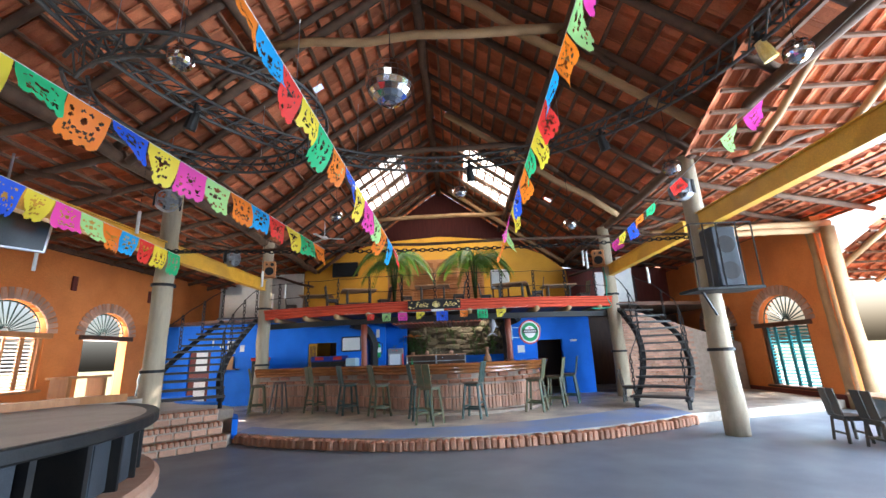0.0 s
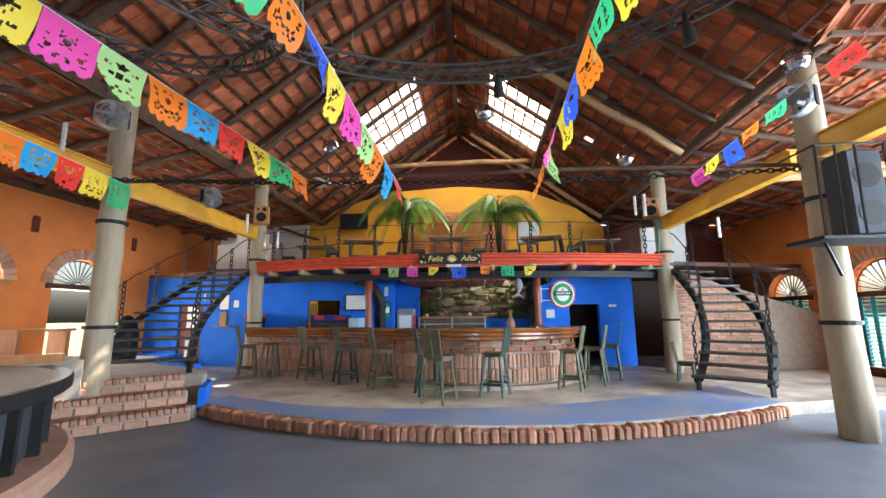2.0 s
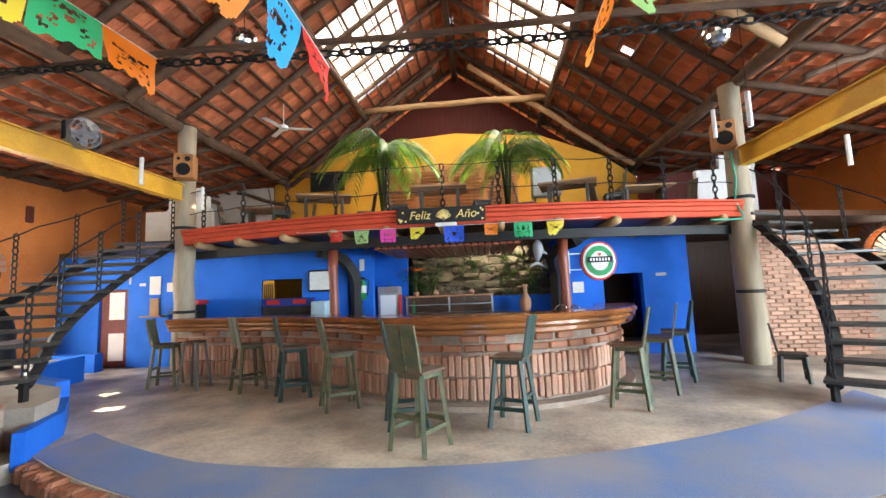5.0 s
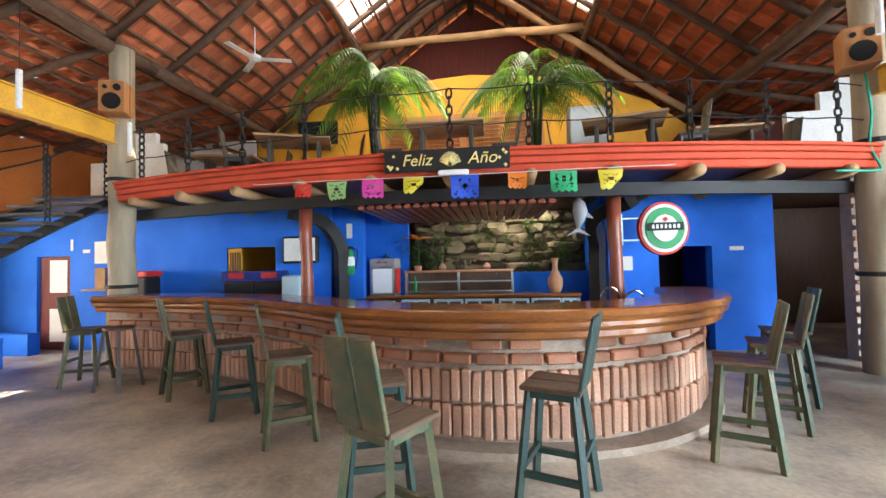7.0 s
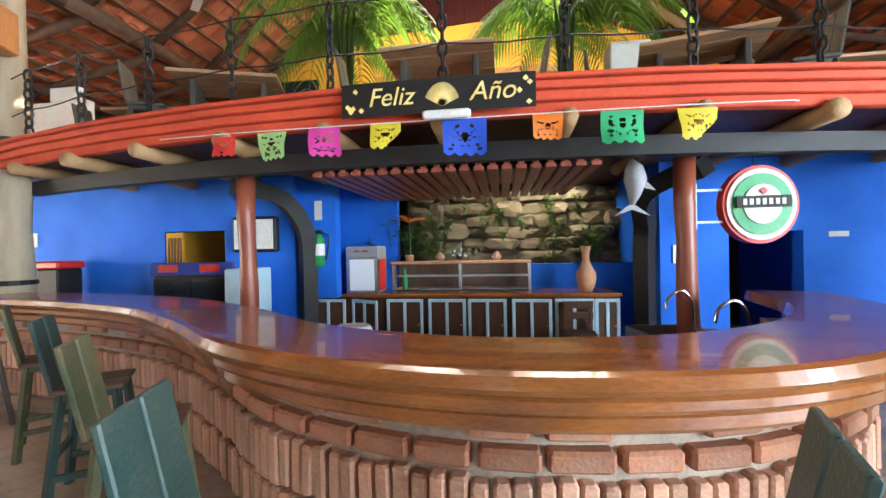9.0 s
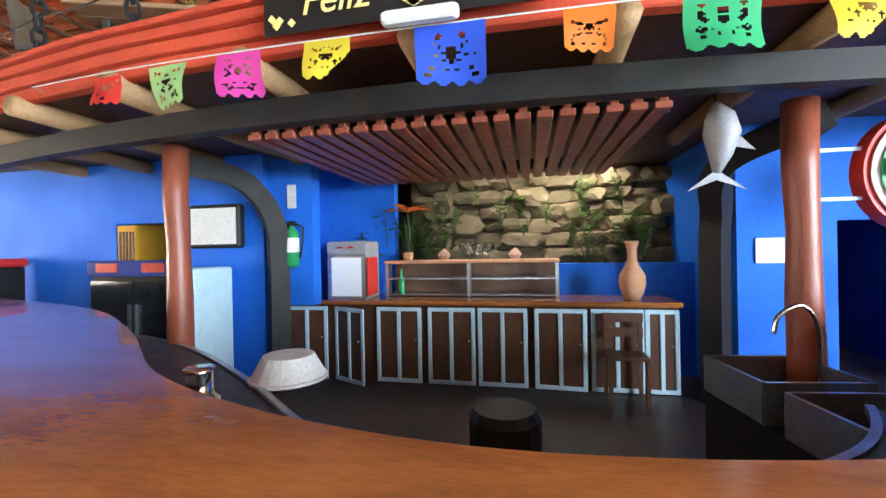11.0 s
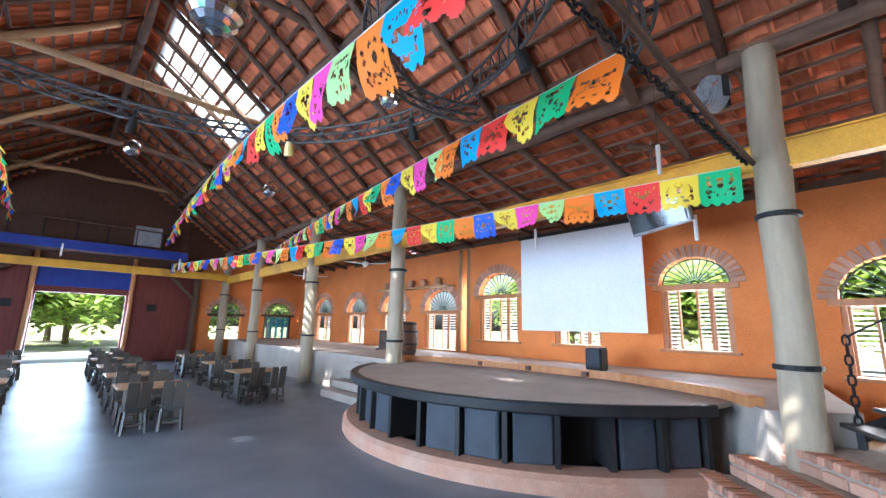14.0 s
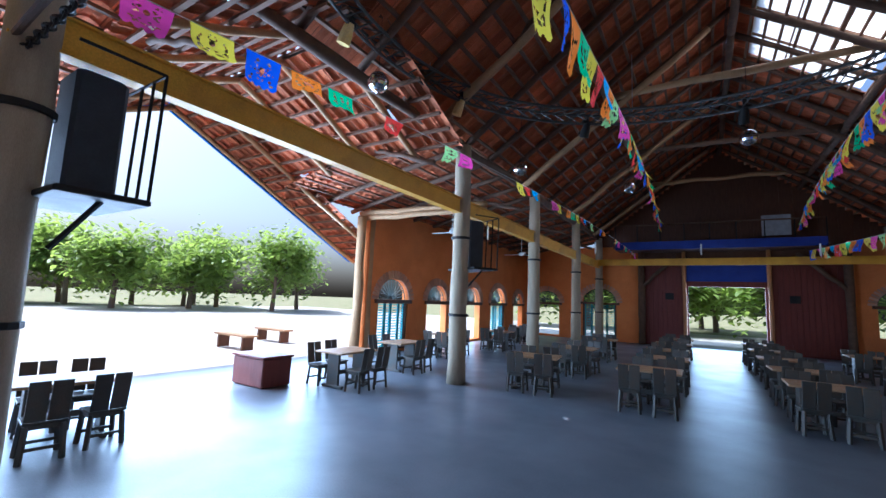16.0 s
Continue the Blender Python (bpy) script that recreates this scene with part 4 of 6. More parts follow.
part("rim", Geo().spin([(0.18, 0), (0.2, 0.005), (0.2, 0.02), (0.18, 0.025)], n=20), M_WHITE, basket)
kc = thing("high_chair", (1.35, 13.42, 0.18), "dark brown wooden chair before the cupboards", "chair")
part("seat", Geo().box((0, 0, 0.5), (0.42, 0.36, 0.04), bevel=0.01), M_DARKWOOD, kc)
for z in (0.72, 0.88):
    part("back_slat", Geo().box((0, 0.17, z), (0.42, 0.025, 0.1)), M_DARKWOOD, kc)
for x in (-0.18, 0.18):
    for y in (-0.15, 0.17):
        part("leg", Geo().box((x, y, 0.25 if y < 0 else 0.46), (0.04, 0.04, 0.5 if y < 0 else 0.92)), M_DARKWOOD, kc)
kc.scale = (0.86, 0.8, 0.86)
solid("waste_stand", Geo().spin([(0.17, 0), (0.2, 0.05), (0.2, 0.5), (0.17, 0.55)], (0.35, 11.7, 0.18), 16), M_BLACK, "black round stool on the bar floor", "stool")

# red log posts standing on the bar, dark curved arches
for x, y in ((-2.1, 12.05), (2.02, 12.1)):
    g = Geo()
    wobble_log(g, (x, y, 0.18), (x, y, 2.42), 0.086, 14, int(x * 7), 0.012)
    solid("bar_post", g, M_POST, "varnished red brown log post on the bar", "post", "bar posts", smooth=True)
for sgn, x0 in ((-1, -2.05), (1, 2.12)):
    pts = [(x0, 13.25 if sgn < 0 else 13.5, 0.18), (x0, 13.25 if sgn < 0 else 13.5, 1.5), (x0 - 0.0, 13.2 if sgn < 0 else 13.45, 1.9), (x0 - 0.12, 13.1, 2.2), (x0 - sgn * -0.25 if sgn < 0 else x0 + 0.05, 12.9, 2.36), (x0 - 0.5 if sgn < 0 else x0 + 0.25, 12.5, 2.42)]
    g = Geo()
    pp = spline(pts, 5)
    g.tube(pp, 0.13, 4)
    solid("arch", g, M_BLACK, "black painted curved steel arch", "arch", "bar arches")


# ---- balcony above the bar ----
def edge_y(x):
    return 11.28 + 0.03 * x * x


ex = [-5.0 + i * 0.25 for i in range(41)]
g = Geo()
g.prism([(x, edge_y(x) + 0.08) for x in ex] + [(9, 13.3), (9, 17), (-9, 17), (-9, 13.3)], 2.66, 2.76)
solid("balcony_floor", g, M_DARKWOOD, "dark plank balcony floor over the bar", "floor", kind="structure")
cloth = thing("red_swag", (0, 0, 0), "brick red pleated band along the balcony edge", "cloth")
path = [Vector((x, edge_y(x), 0)) for x in ex]
for k, (z0, z1, d) in enumerate(((2.63, 2.72, 0.0), (2.722, 2.8, -0.025), (2.802, 2.865, -0.05), (2.867, 2.91, -0.075))):
    g = Geo()
    wave = [Vector((q.x, q.y + 0.006 * math.sin(q.x * 5 + k), 0)) for q in path]
    ribbon(g, wave, [(d, z0 + 0.008), (d - 0.008, z0 + 0.016), (d - 0.008, z1 - 0.012), (d, z1), (0.05, z1), (0.05, z0)])
    part("pleat", g, M_CLOTH, cloth)
for i in range(11):
    x = -4.6 + i * 0.92
    g = Geo()
    wobble_log(g, (x, edge_y(x) - 0.07, 2.6), (x, edge_y(x) + 2.2, 2.6), 0.07, 10, 500 + i, 0.01)
    solid("joist", g, M_LOG2, "round log joist end under the balcony", "beam", "balcony joists", smooth=True)
g = Geo()
ribbon(g, [Vector((x, edge_y(x) + 0.28, 0)) for x in ex], [(0, 2.38), (0, 2.53), (0.1, 2.53), (0.1, 2.38)])
solid("curved_beam", g, M_BLACK, "black curved steel beam under the balcony", "beam")
perg = thing("pergola", (0, 0, 0), "brown wooden slat canopy over the bar", "pergola")
for i in range(21):
    x = -1.2 + i * 0.12
    slat = part("slat", Geo().box((x, 12.72, 2.35), (0.088, 2.0, 0.04), bevel=0.006), M_POST, perg)
    part("slat_end", Geo().box((x, 11.76, 2.405), (0.05, 0.07, 0.1), bevel=0.008), M_POST, slat)
for y in (12.0, 13.5):
    part("bearer", Geo().box((0, y, 2.42), (2.6, 0.08, 0.09)), M_BLACK, perg)

# round drinks sign on a bracket: plain shapes with the small lettering as bars
sign = thing("round_sign", (2.62, 12.15, 2.0), "round white, red and green illuminated bar sign", "sign")


def disc(r, y, n=36):
    g = Geo()
    g.add([(r * math.cos(2 * math.pi * i / n), y0, r * 1.12 * math.sin(2 * math.pi * i / n)) for y0 in (y, y + 0.01) for i in range(n)],
          [tuple(range(n)), tuple(range(2 * n - 1, n - 1, -1))] + [(i, n + i, n + (i + 1) % n, (i + 1) % n) for i in range(n)])
    return g


drum = Geo()
drum.add([(0.3 * math.cos(2 * math.pi * i / 36), y0, 0.336 * math.sin(2 * math.pi * i / 36)) for y0 in (-0.05, 0.06) for i in range(36)],
         [tuple(range(36)), tuple(range(71, 35, -1))] + [(i, 36 + i, 36 + (i + 1) % 36, (i + 1) % 36) for i in range(36)])
part("drum", drum, M_RED, sign, "red rim")
part("face", disc(0.272, -0.066), M_WHITE, sign)
part("ring", disc(0.235, -0.078), M_SIGNGREEN, sign, "green ring")
part("centre", disc(0.15, -0.09), M_WHITE, sign)
part("name_bar", Geo().box((0, -0.1, 0.02), (0.42, 0.012, 0.1)), M_BLACK, sign, "black name strip")
for i in range(7):
    part("letter_bar", Geo().box((-0.15 + i * 0.05, -0.108, 0.02), (0.028, 0.006, 0.05)), M_WHITE, sign)
part("star", Geo().box((0, -0.1, 0.11), (0.045, 0.012, 0.045), m=Matrix.Rotation(0.785, 4, 'Y')), M_RED, sign)
for z in (-0.14, 0.14):
    part("bracket", Geo().bar((-0.28, 0, z), (-0.5, 0, z), 0.02, 0.02), M_FRAMEBLUE, sign)
part("bracket_plate", Geo().box((-0.5, 0, 0), (0.02, 0.04, 0.4)), M_FRAMEBLUE, sign)


def fish(at, rz, label, nose_down):
    ob = thing("fish_figure", at, label, "fish model", "hanging fish", rz)
    g = Geo()
    pts = [(0, 0, 0), (0.02, 0, -0.08), (0.03, 0, -0.18), (0.02, 0, -0.3), (0, 0, -0.4)]
    g.tube(pts, [0.015, 0.075, 0.095, 0.06, 0.02], 12)
    part("body", g, M_GREY, ob, smooth=True)
    part("tail", Geo().add([(0, 0, -0.38), (0.16, 0.01, -0.5), (0, 0, -0.44), (-0.16, -0.01, -0.5)], [(0, 1, 2), (0, 2, 3)]), M_GREY, ob)
    part("fin", Geo().add([(0.08, 0, -0.15), (0.2, 0, -0.28), (0.07, 0, -0.25)], [(0, 1, 2)]), M_GREY, ob)
    part("cord", Geo().tube([(0, 0, 0), (0, 0, 0.4)], 0.004, 4), M_BLACK, ob)
    return ob


fish((1.55, 12.0, 2.42), 0, "grey dolphin figure hung under the balcony", True)
fish((3.0, 12.9, 2.3), 50, "grey fish figure hung by the round sign", False)

# banner with gold lettering
banner = thing("banner", (0, 0, 0), "black banner with gold new year lettering", "banner")
g = Geo()
bx = [-0.74 + i * 0.075 for i in range(20)]
for x0, x1 in zip(bx, bx[1:]):
    g.add([(x0, edge_y(x0) - 0.115, 2.66), (x1, edge_y(x1) - 0.115, 2.66), (x1, edge_y(x1) - 0.115, 2.91), (x0, edge_y(x0) - 0.115, 2.91)], [(0, 1, 2, 3)])
part("sheet", g, M_BANNER, banner)


def lettering(text, at, size, parent, material):
    cu = bpy.data.curves.new("lettering", 'FONT')
    cu.body, cu.size, cu.extrude, cu.shear, cu.align_x, cu.align_y = text, size, 0.002, 0.25, 'CENTER', 'CENTER'
    cu.materials.append(material)
    ob = new("lettering", cu)
    ob.parent = parent
    ob.matrix_basis = pose(*at, 90, 0, 0)
    return ob


lettering("Feliz", (-0.36, edge_y(0.0) - 0.125, 2.785), 0.19, banner, M_GOLD)
lettering("Año", (0.38, edge_y(0.0) - 0.125, 2.785), 0.19, banner, M_GOLD)
g = Geo()
for i in range(26):
    a = math.radians(20 + i * 5.4)
    g.bar((0.02, 11.155, 2.7), (0.02 + 0.13 * math.cos(a), 11.155, 2.7 + 0.17 * math.sin(a)), 0.004, 0.006)
part("fireworks", g, M_GOLD, banner, "pale gold firework burst")
for i in range(10):
    rr = random.Random(i)
    x = rr.choice([rr.uniform(-.71, -.58), rr.uniform(.56, .66)])
    part("star", Geo().box((x, edge_y(x) - 0.12, rr.uniform(2.69, 2.88)), (0.03, 0.004, 0.03), m=Matrix.Rotation(0.785, 4, 'Y')), M_GOLD, banner)
lamp = thing("tube_lamp", (0.06, 11.1, 2.62), "white clear tube light under the banner", "lamp")
part("body", Geo().box((0, 0, 0), (0.34, 0.06, 0.06), bevel=0.02), M_WHITE, lamp)

solid("cable", Geo().tube(spline([(4.88, 11.98, 3.75), (4.92, 11.97, 3.3), (4.87, 11.95, 2.9), (4.95, 11.93, 2.62), (4.7, 11.72, 2.55), (4.3, 11.7, 2.56)], 6), 0.014, 6), M_CABLE, "green cable looped down the column", "cable", smooth=True)
# upper back wall and balcony furniture
g = Geo()
top = [(-5.6, 5.0), (-4.5, 5.55), (-2.5, 6.1), (0, 6.25), (2.5, 6.0), (4.2, 5.3), (5.1, 4.6)]
n = len(top)
vs = [(x, y, z) for y in (16.7, 16.85) for x, z in top] + [(x, y, 2.76) for y in (16.7, 16.85) for x, _ in top]
fs = [(2 * n + i, 2 * n + i + 1, i + 1, i) for i in range(n - 1)] + [(3 * n + i + 1, 3 * n + i, n + i, n + i + 1) for i in range(n - 1)] + [(i, i + 1, n + i + 1, n + i) for i in range(n - 1)]
g.add(vs, fs)
solid("wall_upper", g, M_YELLOW, "ochre yellow upper wall behind the balcony", "wall", kind="structure")
ld = thing("louvre_doors", (-0.2, 16.6, 2.76), "wide brown louvred doors in the yellow wall", "door")
part("frame", Geo().box((0, 0.05, 1.25), (3.9, 0.06, 2.5)), M_ORWOOD, ld)
for j in range(4):
    for i in range(22):
        part("louvre", Geo().box((-1.45 + j * 0.97, -0.01, 0.25 + i * 0.1), (0.8, 0.05, 0.035), m=Matrix.Rotation(0.5, 4, 'X')), M_ORWOOD, ld)
tv = thing("television", (-3.9, 16.6, 5.0), "black flat television on the yellow wall", "television")
part("case", Geo().box((0, 0, 0), (1.05, 0.07, 0.6), bevel=0.015), M_BLACK, tv)
part("screen", Geo().box((0, -0.037, 0), (0.98, 0.01, 0.53)), M_DARKGLASS, tv)
part("bracket", Geo().box((0, 0.06, 0), (0.2, 0.08, 0.2)), M_BLACK, tv)


def chain_post(at, h):
    ob = thing("chain_post", at, "black upright chain railing post", "railing post", "chain posts")
    for i in range(int(h / 0.1)):
        g = Geo()
        pts = [(0.035 * math.cos(a) * (1 if i % 2 else 0.15), 0.035 * math.cos(a) * (0.15 if i % 2 else 1), 0.06 + i * 0.1 + 0.065 * math.sin(a)) for a in [k * math.pi / 5 for k in range(11)]]
        g.tube(pts, 0.013, 5, False)
        part("link", g, M_BLACK, ob)
    return ob


first = chain_post((-4.6, edge_y(4.6) + 0.1, 2.76), 0.95)
for i in range(1, 11):
    x = -4.6 + i * 0.92
    copy_thing(first, pose(x, edge_y(x) + 0.1, 2.76, 0, 0, 17 * i))
g = Geo()
for h in (0.92, 0.5):
    g.tube([(x, edge_y(x) + 0.1, 2.76 + h - 0.03 * abs(math.sin(x * 3.4))) for x in ex], 0.008, 4)
solid("railing_wire", g, M_BLACK, "thin dark railing wires along the balcony", "railing")


def palm(at, seed, h):
    rr = random.Random(seed)
    ob = thing("palm_plant", at, "tall arching green palm in a dark pot", "palm", "balcony palms")
    part("pot", Geo().spin([(0.16, 0), (0.22, 0.32), (0.24, 0.36), (0.2, 0.36)], n=16), M_BLACK, ob)
    for k in range(4):
        a = k * 1.6
        part("stem", Geo().tube([(0, 0, 0.3), (0.06 * math.cos(a), 0.06 * math.sin(a), h * 0.5), (0.12 * math.cos(a), 0.12 * math.sin(a), h)], [0.035, 0.028, 0.018], 7), M_PLANT, ob)
    for k in range(20):
        a = k * 2.4 + rr.uniform(-.3, .3)
        d = Vector((math.cos(a), math.sin(a), 0))
        L, up = rr.uniform(0.75, 1.15), rr.uniform(0.5, 1.3)
        b = Vector((0.1 * math.cos(a), 0.1 * math.sin(a), h * rr.uniform(.8, 1)))
        pts = [b + d * L * t + Vector((0, 0, up * L * (t - t * t * 1.6))) for t in [j / 7 for j in range(8)]]
        g = Geo()
        g.tube(pts, [0.012 - 0.0012 * j for j in range(8)], 4)
        for j in range(1, 22):
            t = j / 22
            q = b + d * L * t + Vector((0, 0, up * L * (t - t * t * 1.6)))
            for sd in (-1, 1):
                v = Vector((-d.y, d.x, 0)) * sd + d * 0.7 + Vector((0, 0, 0.1))
                leaf(g, q, v, 0.36 * (1 - 0.6 * abs(t - 0.4)), 0.014, 1.0)
        part("frond", g, M_PALM, ob)


palm((-1.35, 12.9, 2.76), 3, 1.9)
palm((1.2, 13.2, 2.76), 5, 1.9)
fan = thing("ceiling_fan", (-3.9, 13.8, 5.5), "white three bladed ceiling fan", "fan")
part("motor", Geo().spin([(0.03, 0), (0.11, 0.03), (0.11, 0.1), (0.03, 0.14)], n=16), M_WHITE, fan)
part("rod", Geo().tube([(0, 0, 0.1), (0, 0, 0.75)], 0.012, 6), M_WHITE, fan)
for i in range(3):
    part("blade", Geo().box((0.38 * math.cos(i * 2.09 + .3), 0.38 * math.sin(i * 2.09 + .3), 0.05), (0.55, 0.12, 0.012), i * 2.09 + .3), M_WHITE, fan)
white = thing("menu_board", (2.05, 13.6, 2.76), "white board box standing on the balcony", "board")
part("panel", Geo().box((0, 0, 1.05), (0.6, 0.3, 0.62), bevel=0.02), M_WHITE, white)
for x in (-0.25, 0.25):
    part("leg", Geo().box((x, 0, 0.37), (0.05, 0.05, 0.74)), M_DARKWOOD, white)
for x, y, sx, h in ((-6.3, 13.6, 1.6, 0.9), (5.9, 14.0, 1.2, 1.2)):
    g = Geo()
    g.box((x, y, 2.76 + h / 2), (sx, 0.12, h))
    g.box((x + 0.25, y - 0.02, 2.76 + h + 0.15), (sx * 0.6, 0.1, 0.3))
    g.box((x + 0.35, y - 0.04, 2.76 + h + 0.4), (sx * 0.3, 0.1, 0.2))
    solid("wall_stepped", g, M_WHITE, "white stepped parapet wall on the balcony", "wall", kind="structure")
wall("wall_upper_side", 'y', 16.6, 5.1, 9.0, 2.7, 4.6, [], M_REDWOOD, "dark red timber wall beside the balcony", 0.1)
wall("wall_upper_side", 'y', 16.6, -9.0, -5.6, 2.7, 4.9, [], M_WHITE, "pale wall beside the balcony", 0.1)



# ---- windows ----
def fan_window(axis, at, c, w, sill, spring, kind, face):
    """Arched window: iron fan in the arch, shutters or frames below, brick ring round the arch. face: +1 when the room lies on the plus side."""
    ob = new("window")
    if axis == 'x':
        ob.matrix_world = pose(at, c, 0, 0, 0, 90 if face > 0 else -90)
    else:
        ob.matrix_world = pose(c, at, 0, 0, 0, 180 if face > 0 else 0)
    tagged(ob, "arched window with an iron sunburst and " + {"wood": "white louvred shutters", "teal": "turquoise louvred shutters", "door": "an open doorway", "open": "an open lower half"}[kind], "window", "fan windows", "structure")
    r, rz = w, w * 0.86
    n = 14
    for i in range(n + 1):
        a = math.pi * i / n
        part("spoke", Geo().bar((0.12 * math.cos(a), 0, spring + 0.12 * math.sin(a)), (r * math.cos(a) * 0.98, 0, spring + rz * math.sin(a) * 0.98), 0.02, 0.022), M_TEALWOOD, ob)
    for q in (0.14, 0.97):
        g = Geo()
        g.tube([(r * q * math.cos(math.pi * i / 16), 0, spring + rz * q * math.sin(math.pi * i / 16)) for i in range(17)], 0.018, 5)
        part("hoop", g, M_TEALWOOD, ob)
    part("transom", Geo().box((0, -0.02, spring - 0.05), (2 * w + 0.3, 0.34, 0.12), bevel=0.01), M_DARKWOOD if kind != 'wood' else M_ORWOOD, ob)
    # voussoirs
    m = 21
    vm = Geo().box((0, 0, 0), (0.1 * w / 0.75, 0.05, 0.26), bevel=0.012).mesh("brick", M_PINKBRICK)
    for i in range(m):
        a = math.pi * (i + 0.5) / m
        b = bpy.data.objects.new("brick", vm)
        scene.collection.objects.link(b)
        b.parent = ob
        b.matrix_basis = Matrix.Translation(((r + 0.14) * math.cos(a), -0.135, spring + (rz + 0.14) * math.sin(a))) @ Matrix.Rotation(math.pi / 2 - a, 4, 'Y')
    if kind in ('wood', 'teal'):
        mt = M_ORWOOD if kind == 'wood' else M_DARKWOOD
        sl = M_WHITE if kind == 'wood' else M_TEAL
        h = spring - 0.1 - sill
        for x in (-w + 0.04, w - 0.04):
            part("jamb", Geo().box((x, 0, sill + h / 2), (0.08, 0.16, h)), mt, ob)
        part("sill", Geo().box((0, -0.05, sill + 0.03), (2 * w + 0.16, 0.3, 0.06), bevel=0.01), mt, ob)
        k = 4
        for j in range(k):
            if kind == 'wood' and j in (1,) :
                continue
            pw = (2 * w - 0.16) / k
            x = -w + 0.08 + pw * (j + 0.5)
            leaf_ob = new("shutter")
            leaf_ob.parent = ob
            leaf_ob["label"] = "louvred shutter leaf"
            leaf_ob.matrix_basis = pose(x, -0.03, sill + 0.06 + h / 2 - 0.03, 0, 0, (-8, 12, -10, 8)[j])
            for sx in (-1, 1):
                part("stile", Geo().box((sx * (pw / 2 - 0.025), 0, 0), (0.045, 0.035, h - 0.08)), mt if kind == 'wood' else sl, leaf_ob)
            cnt = max(6, int(h / 0.085))
            lm = Geo().box((0, 0, 0), (pw - 0.08, 0.05, 0.012), m=Matrix.Rotation(0.6, 4, 'X')).mesh("louvre", sl)
            for q in range(cnt):
                lo = bpy.data.objects.new("louvre", lm)
                scene.collection.objects.link(lo)
                lo.parent = leaf_ob
                lo.matrix_basis = Matrix.Translation((0, 0, -h / 2 + 0.08 + q * (h - 0.16) / (cnt - 1)))


for c, w, s, sp, kd in LEFT_WINDOWS:
    fan_window('x', -SIDE, c, w, s, sp, kd, 1)
for c, w, s, sp, kd in RIGHT_WINDOWS:
    fan_window('x', SIDE, c, w, s, sp, kd, -1)
for c, w, s, sp, kd in FRONT_WINDOWS:
    fan_window('y', FRONT, c, w, s, sp, kd, 1)
for y in (7.22, 7.38, -1.05, -0.68):
    g = Geo()
    wobble_log(g, (-9.0, y, 0.2), (-9.0, y, 4.4), 0.07, 10, int(y * 9), 0.012)
    solid("wall_post", g, M_LOG2, "pale log post beside a slit of light in the wall", "post", "wall posts", smooth=True)
g = Geo().box((-SIDE + 0.17, 2.8, 4.3), (0.12, 21, 0.12))
solid("wall_plate", g, M_LOG, "dark timber plate on the wall top", "beam")
for y in (9.97, 3.9, 1.9, 12.6):
    solid("wall_lamp", Geo().box((-8.94, y, 3.55), (0.06, 0.14, 0.36), bevel=0.015), M_REDWOOD, "small dark red wall lamp box", "lamp", "wall lamps")

# ---- stage and terrace ----
SC = (-6.5, 3.75)


def arc(r, a0, a1, n):
    return [(SC[0] + r * math.cos(a0 + (a1 - a0) * i / n), SC[1] + r * math.sin(a0 + (a1 - a0) * i / n)) for i in range(n + 1)]


A0, A1 = math.radians(-60), math.radians(66)
stage = thing("round_stage", (0, 0, 0), "round low stage with a cement top over black speaker bays", "stage")
part("top", Geo().prism(arc(3.55, A0, A1, 40) + [(-6.5, 7.2), (-6.6, 0.6)], 0.84, 0.9), M_TERRACE, stage)
rim = [Vector((*q, 0)) for q in arc(3.62, A0, A1, 40)]
g = Geo()
ribbon(g, rim, [(0.0, 0.78), (-0.02, 0.8), (-0.02, 0.9), (0.0, 0.915), (0.12, 0.905), (0.12, 0.78)])
part("rim", g, M_BLACK, stage, "black rounded rim")
g = Geo()
ribbon(g, [Vector((*q, 0)) for q in arc(3.72, A0, A1, 40)], [(0, 0), (0, 0.15), (0.06, 0.2), (0.4, 0.2), (0.4, 0)])
part("base", g, M_PINKBRICK, stage, "worn brick plinth")
g = Geo()
ribbon(g, [Vector((*q, 0)) for q in arc(2.95, A0, A1, 40)], [(0, 0.1), (0, 0.84), (0.1, 0.84), (0.1, 0.1)])
part("back_panel", g, M_BLACK, stage)
bays = 13
for i in range(bays + 1):
    a = A0 + (A1 - A0) * i / bays
    x, y = SC[0] + 3.42 * math.cos(a), SC[1] + 3.42 * math.sin(a)
    part("divider", Geo().box((x - 0.2 * math.cos(a), y - 0.2 * math.sin(a), 0.5), (0.55, 0.06, 0.64), a), M_BLACK, stage)
for i in range(bays):
    if i % 4 == 2:
        continue
    a = A0 + (A1 - A0) * (i + 0.5) / bays
    sp = thing("stage_speaker", (SC[0] + 3.22 * math.cos(a), SC[1] + 3.22 * math.sin(a), 0.2), "dark blue black speaker box in a stage bay", "speaker", "stage speakers", math.degrees(a) + (8 if i % 2 else -5))
    part("case", Geo().box((0, 0, 0.28), (0.4, 0.46, 0.55), bevel=0.015), M_SPEAKER, sp)
    part("grille", Geo().box((0.205, 0, 0.28), (0.012, 0.4, 0.5)), M_SPEAKER, sp)

